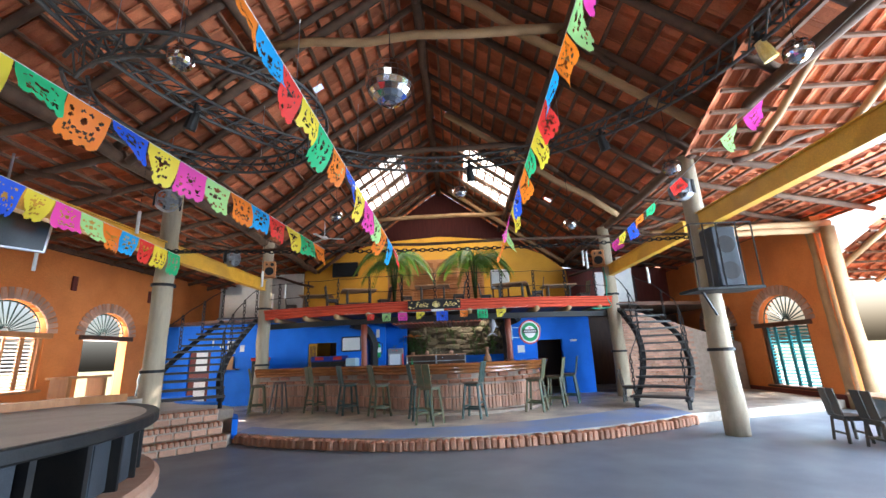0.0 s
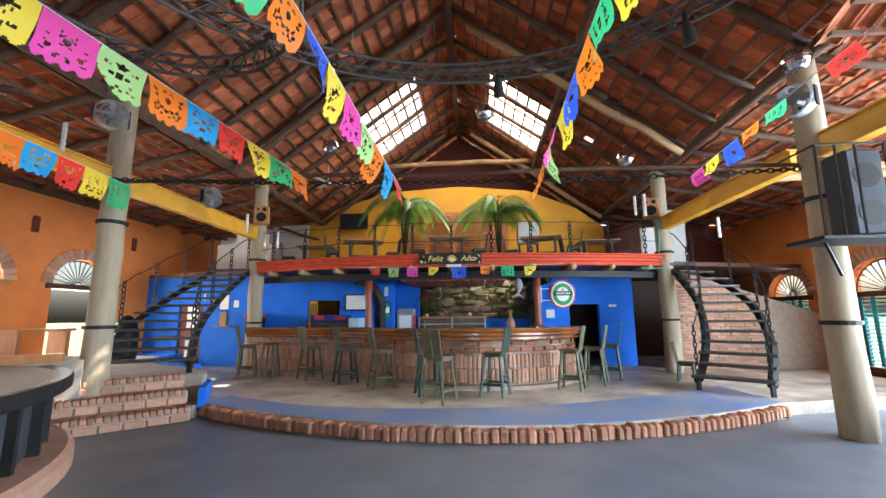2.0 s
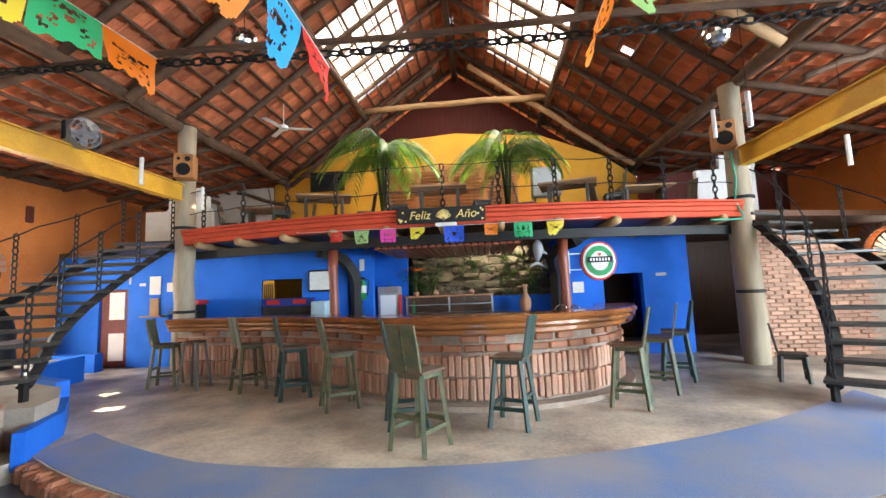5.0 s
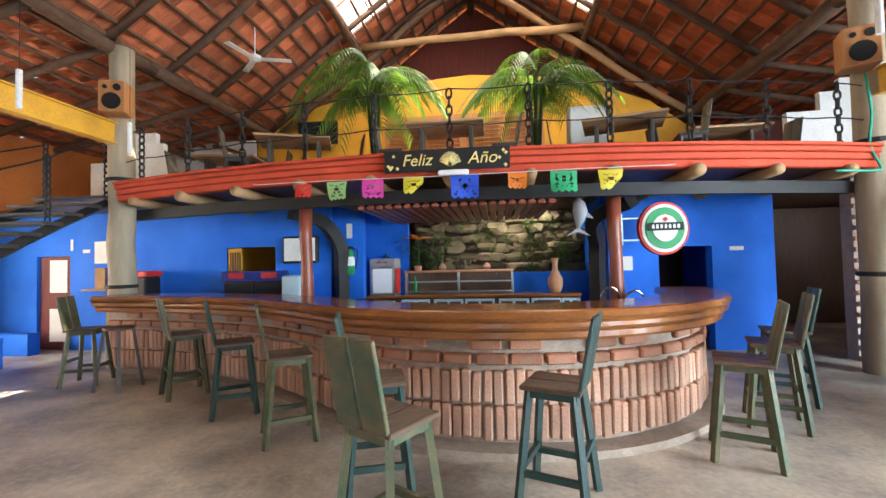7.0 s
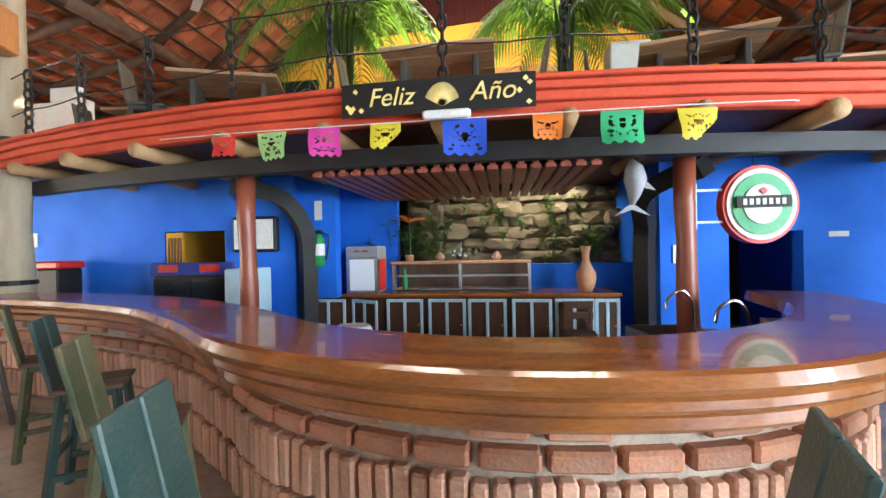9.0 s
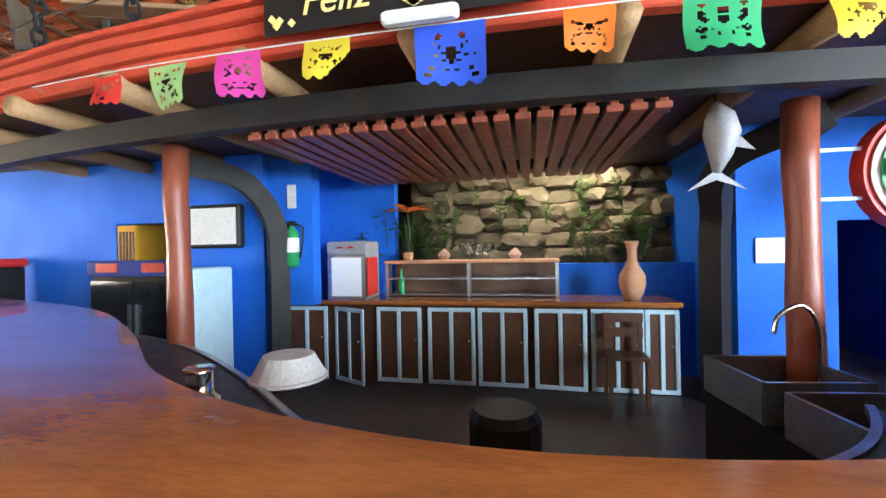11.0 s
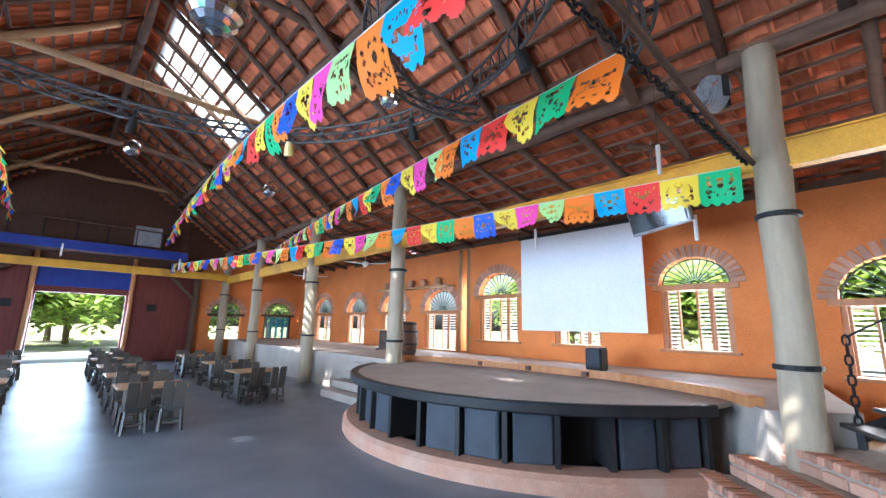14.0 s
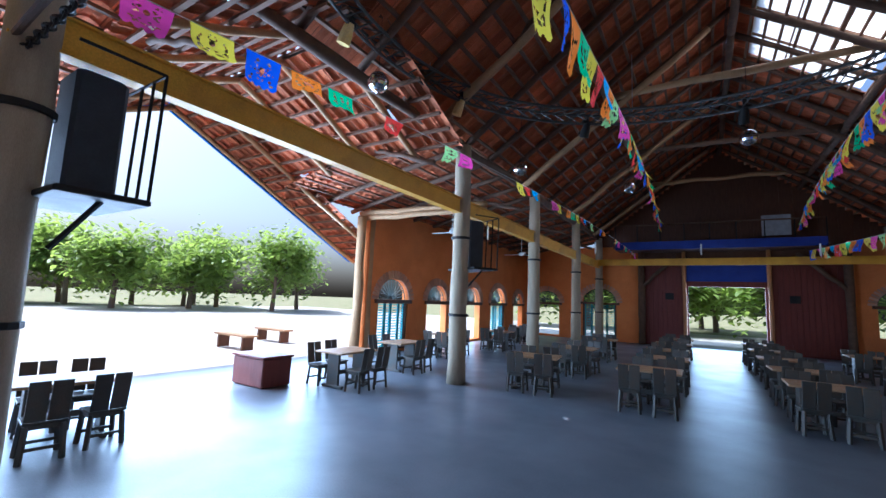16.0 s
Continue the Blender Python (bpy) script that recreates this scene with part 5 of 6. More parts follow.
terrace = thing("terrace", (0, 0, 0), "raised cement terrace with a brick and timber edge", "terrace")
tagged(terrace, kind="structure")
part("slab", Geo().prism([(-9.0, -13.4), (-5.6, -13.4), (-5.2, -9), (-5.35, -4), (-5.3, 0.2), (-6.1, 1.0), (-6.35, 3), (-6.35, 5.4), (-5.7, 7.0), (-5.0, 7.5), (-5.6, 8.2), (-9.0, 7.45)], 0.0, 0.93), M_TERRACE, terrace)
g = Geo()
for p, q in zip([(-5.3, 0.2), (-6.1, 1.0), (-6.35, 3), (-6.35, 5.4), (-5.7, 7.0)], [(-6.1, 1.0), (-6.35, 3), (-6.35, 5.4), (-5.7, 7.0), (-5.2, 7.4)]):
    g.bar((*p, 0.97), (*q, 0.97), 0.16, 0.12)
part("edge", g, M_ORWOOD, terrace, "orange worn timber edge")
for i in range(5):
    part("edge_block", Geo().box((-6.27 + 0.05 * abs(i - 2), 1.2 + i * 1.2, 0.97), (0.1, 0.1, 0.08)), M_DARKWOOD, terrace)
for i in range(4):
    part("step", Geo().box((-4.6 - 0.28 * i, -0.35, 0.09 + i * 0.2 - 0.01), (0.42, 1.7, 0.18 + 0.0), bevel=0.02), M_TERRACE, terrace, "worn cement step")
    part("riser", Geo().box((-5.0 - 0.14 * i, -0.35, (i * 0.2) / 2), (0.9 - 0.28 * i, 1.68, i * 0.2 + 0.01)), M_BRICK, terrace)

# brick steps below the left stairs and the blue curb walls
steps = thing("brick_steps", (-4.8, 7.98, 0), "three worn brick steps with blue painted sides", "steps", rz=45)
for i in range(3):
    d = 1.5 - i * 0.34
    part("step", Geo().box((0, 0.0 + i * 0.17, 0.1 + i * 0.2), (1.62, d, 0.2), bevel=0.02), M_MORTAR, steps)
    bm_ = Geo().box((0, 0, 0), (0.07, 0.22, 0.08), bevel=0.012).mesh("brick", M_BRICK)
    for k in range(19):
        b = bpy.data.objects.new("brick", bm_)
        scene.collection.objects.link(b)
        b.parent = steps
        b.matrix_basis = Matrix.Translation((-0.76 + k * 0.084, i * 0.17 - d / 2 + 0.09, 0.17 + i * 0.2 + 0.003))
    bm2 = Geo().box((0, 0, 0), (0.24, 0.05, 0.1), bevel=0.012).mesh("brick", M_PINKBRICK)
    for k in range(6):
        b = bpy.data.objects.new("brick", bm2)
        scene.collection.objects.link(b)
        b.parent = steps
        b.matrix_basis = Matrix.Translation((-0.66 + k * 0.265, i * 0.17 - d / 2 - 0.0, 0.06 + i * 0.2))
g = Geo()
ribbon(g, [Vector((-3.68, 8.3, 0)), Vector((-4.05, 9.0, 0)), Vector((-4.72, 9.68, 0))], [(0, 0.1), (0, 0.44), (0.1, 0.44), (0.1, 0.1)])
solid("step_wall", g, M_BLUE, "low blue painted wall beside the brick steps", "wall", kind="structure")
curb = spline([(-4.72, 9.68, 0), (-5.45, 10.0, 0), (-6.2, 10.5, 0), (-6.65, 11.2, 0), (-6.9, 12.0, 0)], 6)
g = Geo()
ribbon(g, curb, [(0, 0.1), (0, 0.64), (0.14, 0.64), (0.14, 0.1)])
solid("curb_wall", g, M_BLUE, "low curved blue painted wall under the stairs", "wall", kind="structure")
g = Geo().prism([(-3.95, 8.6), (-4.14, 9.0), (-4.78, 9.62)] + [(q.x - 0.08, q.y - 0.04) for q in curb[3:]] + [(-8.9, 12.0), (-8.9, 8.3), (-5.3, 8.3)], 0.1, 0.585)
solid("landing", g, M_TERRACE, "worn cement landing under the stairs", "floor", kind="structure")
solid("low_wall", Geo().box((-8.2, 12.9, 0.3), (1.4, 0.2, 0.5)), M_BLUE, "low blue wall by the side doorway", "wall", kind="structure")


# ---- stairs ----
def stairs(name, path, z0, z1, count, width, label, w_end):
    ob = thing(name, (0, 0, 0), label, "stairs")
    pts = spline(path, 12)
    total = sum((b - a).length for a, b in zip(pts, pts[1:]))
    marks = even(pts, total / count)
    rails = ([], [])
    for i, (q, d) in enumerate(marks[:count]):
        z = z0 + (z1 - z0) * i / (count - 1)
        w = width + (w_end - width) * i / count
        nrm = Vector((-d.y, d.x, 0))
        part("tread", Geo().box((q.x, q.y, z), (0.3, w, 0.045), math.atan2(d.y, d.x), bevel=0.008), M_TRUSS, ob, "worn dark plank tread")
        for k, sgn in enumerate((-1, 1)):
            rails[k].append(Vector((q.x, q.y, z - 0.08)) + nrm * sgn * (w / 2 - 0.08))
    for k in range(2):
        g = Geo()
        g.tube(rails[k], 0.075, 4)
        part("stringer", g, M_BLACK, ob, "black steel stringer")
        g = Geo()
        g.tube([q + Vector((0, 0, 0.95 + 0.02 * math.sin(i * 2))) for i, q in enumerate(rails[k])], 0.012, 5)
        part("handrail", g, M_BLACK, ob)
        for i in range(0, count, 3):
            q = rails[k][i]
            g = Geo()
            for j in range(9):
                c = [(0.03 * math.cos(a) * (1 if j % 2 else 0.2), 0.03 * math.cos(a) * (0.2 if j % 2 else 1), 0.12 + j * 0.1 + 0.06 * math.sin(a)) for a in [v * math.pi / 4 for v in range(9)]]
                g.tube([q + Vector(v) for v in c], 0.012, 5, False)
            part("chain_post", g, M_BLACK, ob, "black upright chain baluster")
    for k in range(2):
        q = rails[k][0]
        part("foot", Geo().box((q.x, q.y, z0 / 2 + 0.05), (0.06, 0.06, max(0.1, z0 - 0.1))), M_BLACK, ob)
    return ob


stairs("left_stairs", [(-4.85, 8.35, 0), (-5.4, 9.4, 0), (-5.7, 10.7, 0), (-5.85, 12.3, 0)], 0.82, 2.72, 13, 1.5, "curved dark steel and plank stairs with chain rails", 1.1)
stairs("right_stairs", [(4.75, 9.4, 0), (5.35, 10.15, 0), (5.75, 11.1, 0), (5.75, 11.9, 0), (5.5, 12.5, 0)], 0.42, 2.68, 13, 1.2, "curved dark steel stairs with chain rails", 1.05)
solid("plank", Geo().box((-5.3, 9.5, 1.15), (0.35, 0.9, 0.03), 0.5, m=None), M_GREY, "grey board leaning on the stairs", "board")

# old brick wall behind the right stairs
bw = new("wall_brick")
tagged(bw, "old pale brick wall with a sloping top", "wall", kind="structure")
bw.matrix_world = pose(5.3, 12.75, 0.18)
g = Geo()
g.add([(0, 0.06, 0), (3.6, 0.06, 0), (3.6, 0.06, 1.3), (0.9, 0.06, 2.25), (0, 0.06, 2.5), (0, 0.25, 0), (3.6, 0.25, 0), (3.6, 0.25, 1.3), (0.9, 0.25, 2.25), (0, 0.25, 2.5)],
      [(4, 3, 2, 1, 0), (5, 6, 7, 8, 9), (3, 4, 9, 8), (2, 3, 8, 7), (0, 5, 9, 4), (1, 2, 7, 6)])
part("core", g, M_MORTAR, bw)
bmsh = [Geo().box((0, 0, 0), (0.205 + 0.008 * i, 0.09, 0.062), bevel=0.01).mesh("brick", M_PINKBRICK) for i in range(3)]
rr = random.Random(3)
cnt = 0
for r in range(34):
    z = 0.04 + r * 0.073
    for c in range(16):
        x = 0.1 + c * 0.225 + (0.11 if r % 2 else 0)
        lim = 2.5 - 0.28 * x if x < 0.9 else 2.25 - (x - 0.9) * 0.35
        if z > lim - 0.03 or x > 3.5 or cnt >= 320 or (x > 2.2):
            continue
        b = bpy.data.objects.new("brick", bmsh[rr.randrange(3)])
        scene.collection.objects.link(b)
        b.parent = bw
        b.matrix_basis = Matrix.Translation((x, 0.055 + rr.uniform(-.012, .008), z))
        cnt += 1


# ---- tables and chairs ----
def make_chair():
    ob = thing("chair", (0, 0, 0), "dark painted wooden chair with a plank back", "chair", "chairs round the tables")
    part("seat", Geo().box((0, 0, 0.43), (0.4, 0.38, 0.035), bevel=0.01), M_CHAIR, ob)
    part("apron", Geo().box((0, 0, 0.385), (0.34, 0.32, 0.05)), M_CHAIR, ob)
    tip = Matrix.Rotation(-0.16, 4, 'X')
    for x in (-0.1, 0.1):
        part("back_board", Geo().box((x, 0.22, 0.68), (0.185, 0.025, 0.46), m=tip, bevel=0.008), M_CHAIR, ob)
    for x in (-0.16, 0.16):
        for y in (-0.15, 0.15):
            part("leg", Geo().bar((x, y, 0.4), (x * 1.15, y * 1.2, 0), 0.045, 0.045), M_CHAIR, ob)
    for y in (-0.16, 0.16):
        part("stretcher", Geo().box((0, y, 0.15), (0.32, 0.03, 0.035)), M_CHAIR, ob)
    return ob


def make_table():
    ob = thing("table", (0, 0, 0), "rectangular worn plank table on dark trestle legs", "table", "dining tables")
    for i in range(4):
        part("plank", Geo().box((0, -0.3 + i * 0.2, 0.74), (1.15, 0.193, 0.04), bevel=0.008), M_TABLE, ob)
    for x in (-0.38, 0.38):
        part("trestle", Geo().box((x, 0, 0.38), (0.06, 0.34, 0.68), bevel=0.01), M_CHAIR, ob)
        part("foot", Geo().box((x, 0, 0.03), (0.08, 0.6, 0.06), bevel=0.01), M_CHAIR, ob)
    part("stretcher", Geo().box((0, 0, 0.3), (0.8, 0.04, 0.08)), M_CHAIR, ob)
    return ob


TABLES = [(1.6, 0.2, 0), (1.55, -1.9, 0), (1.6, -3.9, 3), (1.6, -6.2, 0), (1.6, -8.6, 0), (-0.75, -0.1, 0), (-0.75, -2.0, 2), (-0.75, -4.1, 0), (-0.75, -6.4, 0), (-0.75, -8.8, 0),
          (-2.9, -1.6, 4), (-2.95, -4.0, 0), (-2.9, -7.0, 0), (3.7, 0.1, 8), (3.5, -2.3, 0), (3.6, -5.6, 0), (6.6, 2.4, 90), (6.9, 0.3, 90), (6.8, 6.5, 80), (7.4, -2.6, 0), (7.0, -5.4, 0), (7.2, -8.6, 0)]
t0, c0 = make_table(), make_chair()
rr = random.Random(12)
first_t = first_c = True
for x, y, rz in TABLES:
    m = pose(x, y, 0, 0, 0, rz)
    if first_t:
        t0.matrix_world = m @ Matrix.Scale(0.86, 4)
        first_t = False
    else:
        copy_thing(t0, m)
    for dx, dy, a in ((-0.24, -0.47, 180), (0.24, -0.47, 180), (-0.24, 0.47, 0), (0.24, 0.47, 0)):
        mm = m @ pose(dx + rr.uniform(-.05, .05), dy + rr.uniform(-.06, .08) * (1 if dy > 0 else -1), 0, 0, 0, a + rr.uniform(-12, 12))
        if first_c:
            c0.matrix_world = mm @ Matrix.Scale(0.84, 4)
            first_c = False
        else:
            copy_thing(c0, mm)
# on the balcony and the terrace
for x, y, z, rz in ((-2.3, 12.15, 2.76, 20), (-0.1, 12.0, 2.76, 0), (2.2, 12.2, 2.76, -15), (-3.8, 12.9, 2.76, 10), (3.75, 12.9, 2.76, 0)):
    copy_thing(t0, pose(x, y, z, 0, 0, rz))
    for dx, a in ((-0.75, 95), (0.75, -85)):
        copy_thing(c0, pose(x, y, z, 0, 0, rz) @ pose(dx, 0, 0, 0, 0, a))
copy_thing(t0, pose(-7.6, -3.0, 0.93, 0, 0, 90))
copy_thing(c0, pose(4.75, 10.9, 0.18, 0, 0, 60))
bin_ = thing("red_box", (7.75, 3.4, 0), "low dark red wooden box bench", "box")
part("body", Geo().box((0, 0, 0.26), (0.9, 0.6, 0.5), bevel=0.02), M_REDWOOD, bin_)
part("lid", Geo().box((0, 0, 0.53), (0.95, 0.65, 0.04), bevel=0.01), M_REDWOOD, bin_)
for x, y in ((12.5, 1.0), (13.5, -1.0)):
    be = thing("bench", (x, y, 0), "low wooden bench outside in the sun", "bench", "benches outside")
    part("top", Geo().box((0, 0, 0.4), (1.6, 0.4, 0.05)), M_TABLE, be)
    for q in (-0.6, 0.6):
        part("leg", Geo().box((q, 0, 0.19), (0.08, 0.34, 0.38)), M_DARKWOOD, be)


# ---- bar stools ----
def make_stool(mt, label):
    ob = thing("bar_stool", (0, 0, 0), label, "bar stool", "stools along the bar")
    for x in (-0.1, 0.1):
        part("seat_board", Geo().box((x, 0, 0.74), (0.19, 0.38, 0.03), bevel=0.008), M_SEAT, ob, "worn brown seat board")
    part("apron", Geo().box((0, 0, 0.7), (0.32, 0.32, 0.05)), mt, ob)
    tip = Matrix.Rotation(-0.2, 4, 'X')
    for x in (-0.095, 0.095):
        part("back_board", Geo().box((x, 0.225, 0.97), (0.17, 0.025, 0.46), m=tip, bevel=0.01), mt, ob)
    for x in (-0.14, 0.14):
        for y in (-0.14, 0.14):
            part("leg", Geo().bar((x, y, 0.72), (x * 1.5, y * 1.5, 0), 0.042, 0.042), mt, ob)
    for y in (-0.18, 0.18):
        part("stretcher", Geo().box((0, y, 0.25 if y < 0 else 0.33), (0.37, 0.03, 0.04)), mt, ob)
    for x in (-0.185, 0.185):
        part("stretcher", Geo().box((x, 0, 0.21), (0.03, 0.36, 0.04)), mt, ob)
    return ob


sa = make_stool(M_GREENWOOD, "worn green painted bar stool with a plank back")
sb = make_stool(M_TEALWOOD, "dark teal painted bar stool with a plank back")
# x, y, turn: the back of the stool points away from the turn
STOOLS = [(-0.05, 8.58, 150, 0), (-0.3, 9.25, 108, 1), (0.84, 9.2, 249, 1), (-1.28, 9.95, 122, 0), (-2.15, 10.5, 125, 1), (-3.1, 11.0, 140, 0), (-4.75, 11.35, 110, 0), (2.25, 9.85, 246, 0), (2.85, 10.5, 246, 0), (3.35, 11.15, 250, 1)]
seen_a = seen_b = False
for x, y, a, kd in STOOLS:
    m = pose(x, y, 0.18, 0, 0, a)
    src = sb if kd else sa
    if (kd and not seen_b) or (not kd and not seen_a):
        src.matrix_world = m @ Matrix.Scale(0.94, 4)
        seen_b, seen_a = seen_b or bool(kd), seen_a or not kd
    else:
        copy_thing(src, m)
rs = thing("round_stool", (-4.1, 11.15, 0.18), "plain backless wooden bar stool", "bar stool")
part("seat", Geo().spin([(0.14, 0.72), (0.16, 0.73), (0.16, 0.755), (0.14, 0.76)], n=18), M_DARKWOOD, rs)
for x in (-0.1, 0.1):
    for y in (-0.1, 0.1):
        part("leg", Geo().bar((x, y, 0.73), (x * 1.7, y * 1.7, 0), 0.035, 0.035), M_CHAIR, rs)


# ---- hanging things ----
def catenary(a, b, sag, n):
    a, b = Vector(a), Vector(b)
    return [a.lerp(b, i / n) - Vector((0, 0, sag * 4 * (i / n) * (1 - i / n))) for i in range(n + 1)]


def flag_mesh(mt, seed, w, h):
    """A cut paper flag: a thin sheet with holes and a scalloped lower edge."""
    rr = random.Random(seed)
    nx, nz = 28, 28
    g = Geo()
    idx = {}
    holes = [(rr.uniform(.15, .85), rr.uniform(.15, .8), rr.uniform(.02, .045)) for _ in range(16)] + [(0.5, 0.42, 0.07)]
    mir = [(1 - a, b, c) for a, b, c in holes]
    ph, tear = rr.uniform(0, 6), rr.random()
    for j in range(nz + 1):
        for i in range(nx + 1):
            u, v = i / nx, j / nz
            curl = 0.05 * math.sin(u * 3 + ph) * v + 0.03 * math.sin(v * 4 + ph * 2) * v
            shrink = 1 - 0.1 * v * math.sin(ph) ** 2
            idx[i, j] = len(g.v)
            g.v.append(((u - 0.5) * w * shrink, curl, -v * h))
    for j in range(nz):
        for i in range(nx):
            u, v = (i + .5) / nx, (j + .5) / nz
            if v > 0.86 + 0.1 * abs(math.sin(u * math.pi * 4)):
                continue
            if tear < 0.3 and u > 0.55 and v > 0.35 + (1 - u) * 1.1:
                continue
            if any((u - a) ** 2 + (v - b) ** 2 < c * c for a, b, c in holes + mir):
                continue
            g.f.append((idx[i, j], idx[i, j + 1], idx[i + 1, j + 1], idx[i + 1, j]))
    return g.mesh("flag", mt)


FLAGS = [[flag_mesh(m, i * 5 + k, 0.34, 0.34) for k in range(3)] for i, (_, m) in enumerate(PAPERS)]
ORDER = [3, 4, 1, 6, 7, 3, 5, 0, 1, 2]


def bunting(a, b, sag, label, start, spacing=0.41, scale=1.18, gaps="", torn=0.0):
    ob = thing("bunting", (0, 0, 0), label, "bunting", "paper buntings")
    pts = catenary(a, b, sag, 40)
    part("string", Geo().tube(pts, 0.004, 4), M_WHITE, ob, "thin white string")
    rr = random.Random(start)
    for i, (q, d) in enumerate(even(pts, spacing)):
        if gaps and gaps[i % len(gaps)] == ".":
            continue
        c = ORDER[(start + i) % len(ORDER)]
        f = bpy.data.objects.new("flag", FLAGS[c][rr.randrange(3)])
        scene.collection.objects.link(f)
        f.parent = ob
        f["label"] = PAPERS[c][0] + " cut tissue paper flag"
        k = d.to_track_quat('X', 'Z').to_matrix().to_4x4()
        f.matrix_basis = Matrix.Translation(q) @ k @ Matrix.Rotation(rr.uniform(-.3, .3), 4, 'X') @ Matrix.Diagonal((scale, scale, scale * rr.uniform(.85 - torn, 1.05 - torn * 0.5), 1))


bunting((-1.9, 7.6, 3.5), (-6.5, -11.8, 5.0), -0.15, "string of coloured cut paper flags over the hall", 0)
bunting((-0.5, 7.6, 3.3), (-2.4, -12.0, 5.1), -0.55, "string of coloured cut paper flags over the hall", 3)
bunting((1.45, 7.6, 3.4), (2.3, -12.0, 5.3), -0.6, "string of coloured cut paper flags over the hall", 5)
bunting((-4.7, 7.6, 3.5), (-2.7, -12.3, 4.1), 0.1, "string of coloured cut paper flags beside the columns", 1)
bunting((3.5, 7.6, 3.35), (3.3, -12.3, 4.0), -0.25, "sparse string of coloured torn paper flags", 7, 0.38, 0.85, "ooooo.o..oo....ooo..oo.", 0.4)
# low row along the balcony edge
low = thing("bunting", (0, 0, 0), "short string of cut paper flags on the balcony edge", "bunting", "paper buntings")
hung = [(x, edge_y(x) - 0.13, 2.62 - 0.02 * math.cos(x)) for x in [-2.4 + i * 0.2 for i in range(25)]]
part("string", Geo().tube([(-2.55, edge_y(2.55) + 0.02, 2.68)] + hung + [(2.55, edge_y(2.55) + 0.02, 2.68)], 0.004, 4), M_WHITE, low)
for x, c, s in ((-1.75, 6, 0.58), (-1.32, 5, 0.75), (-0.88, 0, 0.75), (-0.4, 1, 0.68), (0.18, 2, 0.92), (0.76, 3, 0.62), (1.26, 4, 0.85), (1.76, 1, 0.8)):
    f = bpy.data.objects.new("flag", FLAGS[c][int(x * 10) % 3])
    scene.collection.objects.link(f)
    f.parent = low
    f["label"] = PAPERS[c][0] + " cut tissue paper flag"
    f.matrix_basis = Matrix.Translation((x, edge_y(x) - 0.13, 2.6)) @ Matrix.Rotation(0.06 * x, 4, 'Z') @ Matrix.Diagonal((s, s, s * 0.85, 1))

# heavy chain across the hall between two columns
ch = thing("heavy_chain", (0, 0, 0), "heavy dark chain hung across the hall", "chain")
lk = [Geo().tube([(0.055 * math.cos(a), 0.03 * math.sin(a) if k else 0, 0 if k else 0.03 * math.sin(a)) for a in [i * math.pi / 5 for i in range(11)]], 0.011, 5, False).mesh("link", M_BLACK) for k in range(2)]
for i, (q, d) in enumerate(even(catenary((-5.0, 7.6, 3.62), (5.0, 7.6, 3.42), 0.12, 30), 0.085)):
    b = bpy.data.objects.new("link", lk[i % 2])
    scene.collection.objects.link(b)
    b.parent = ch
    b.matrix_basis = Matrix.Translation(q) @ d.to_track_quat('X', 'Z').to_matrix().to_4x4()
g = Geo()
wobble_log(g, (-5.0, 7.66, 3.6), (5.0, 7.66, 3.5), 0.03, 7, 71, 0.03)
solid("cross_pole", g, M_LOG, "thin dark pole beside the chain", "pole")


# round lighting truss, hung from the roof
def ring_truss(c, r, z, a0, a1, label, size=0.28):
    ob = thing("lighting_truss", (c[0], c[1], z), label, "truss", "lighting trusses")
    n = max(10, int((a1 - a0) * r / 0.25))
    for dr, dz in ((-size / 2, 0), (size / 2, 0), (0, -size * 0.85)):
        part("chord", Geo().tube([((r + dr) * math.cos(a0 + (a1 - a0) * i / n), (r + dr) * math.sin(a0 + (a1 - a0) * i / n), dz) for i in range(n + 1)], 0.026, 6), M_TRUSS, ob)
    g = Geo()
    for i in range(n):
        a, b = a0 + (a1 - a0) * i / n, a0 + (a1 - a0) * (i + 1) / n
        P = lambda q, dr, dz: ((r + dr) * math.cos(q), (r + dr) * math.sin(q), dz)
        for p, q in (((a, -size / 2, 0), (b, 0, -size * .85)), ((a, 0, -size * .85), (b, size / 2, 0)), ((a, -size / 2, 0), (b, size / 2, 0))):
            g.tube([P(*p), P(*q)], 0.013, 4, False)
    part("lattice", g, M_TRUSS, ob)
    for i in range(0, n, max(1, n // 6)):
        a = a0 + (a1 - a0) * i / n
        part("hanger", Geo().tube([(r * math.cos(a), r * math.sin(a), 0), (r * math.cos(a), r * math.sin(a), 1.2)], 0.006, 4), M_STEEL, ob)
    return ob


ring_truss((0.5, 3.9), 4.25, 5.5, 0, 2 * math.pi, "large dark round lighting truss under the roof")
ring_truss((-3.1, 5.6), 1.6, 5.2, -2.2, 3.9, "small curved dark lighting truss", 0.26)
for i in range(10):
    a = i * 0.63 + 0.2
    x, y = 0.5 + 4.25 * math.cos(a), 3.9 + 4.25 * math.sin(a)
    sp = thing("spot_lamp", (x, y, 5.3), "black stage spot lamp clamped to the truss", "spotlight", "stage lamps", 40 * i)
    part("can", Geo().tube([(0, 0, -0.02), (0.06, 0, -0.16), (0.11, 0, -0.28)], [0.06, 0.085, 0.09], 12), M_BLACK if i % 3 else M_GOLD, sp)
    part("yoke", Geo().box((0, 0, 0.0), (0.03, 0.2, 0.05)), M_BLACK, sp)
    part("clamp", Geo().box((0, 0, 0.06), (0.05, 0.05, 0.14)), M_BLACK, sp)


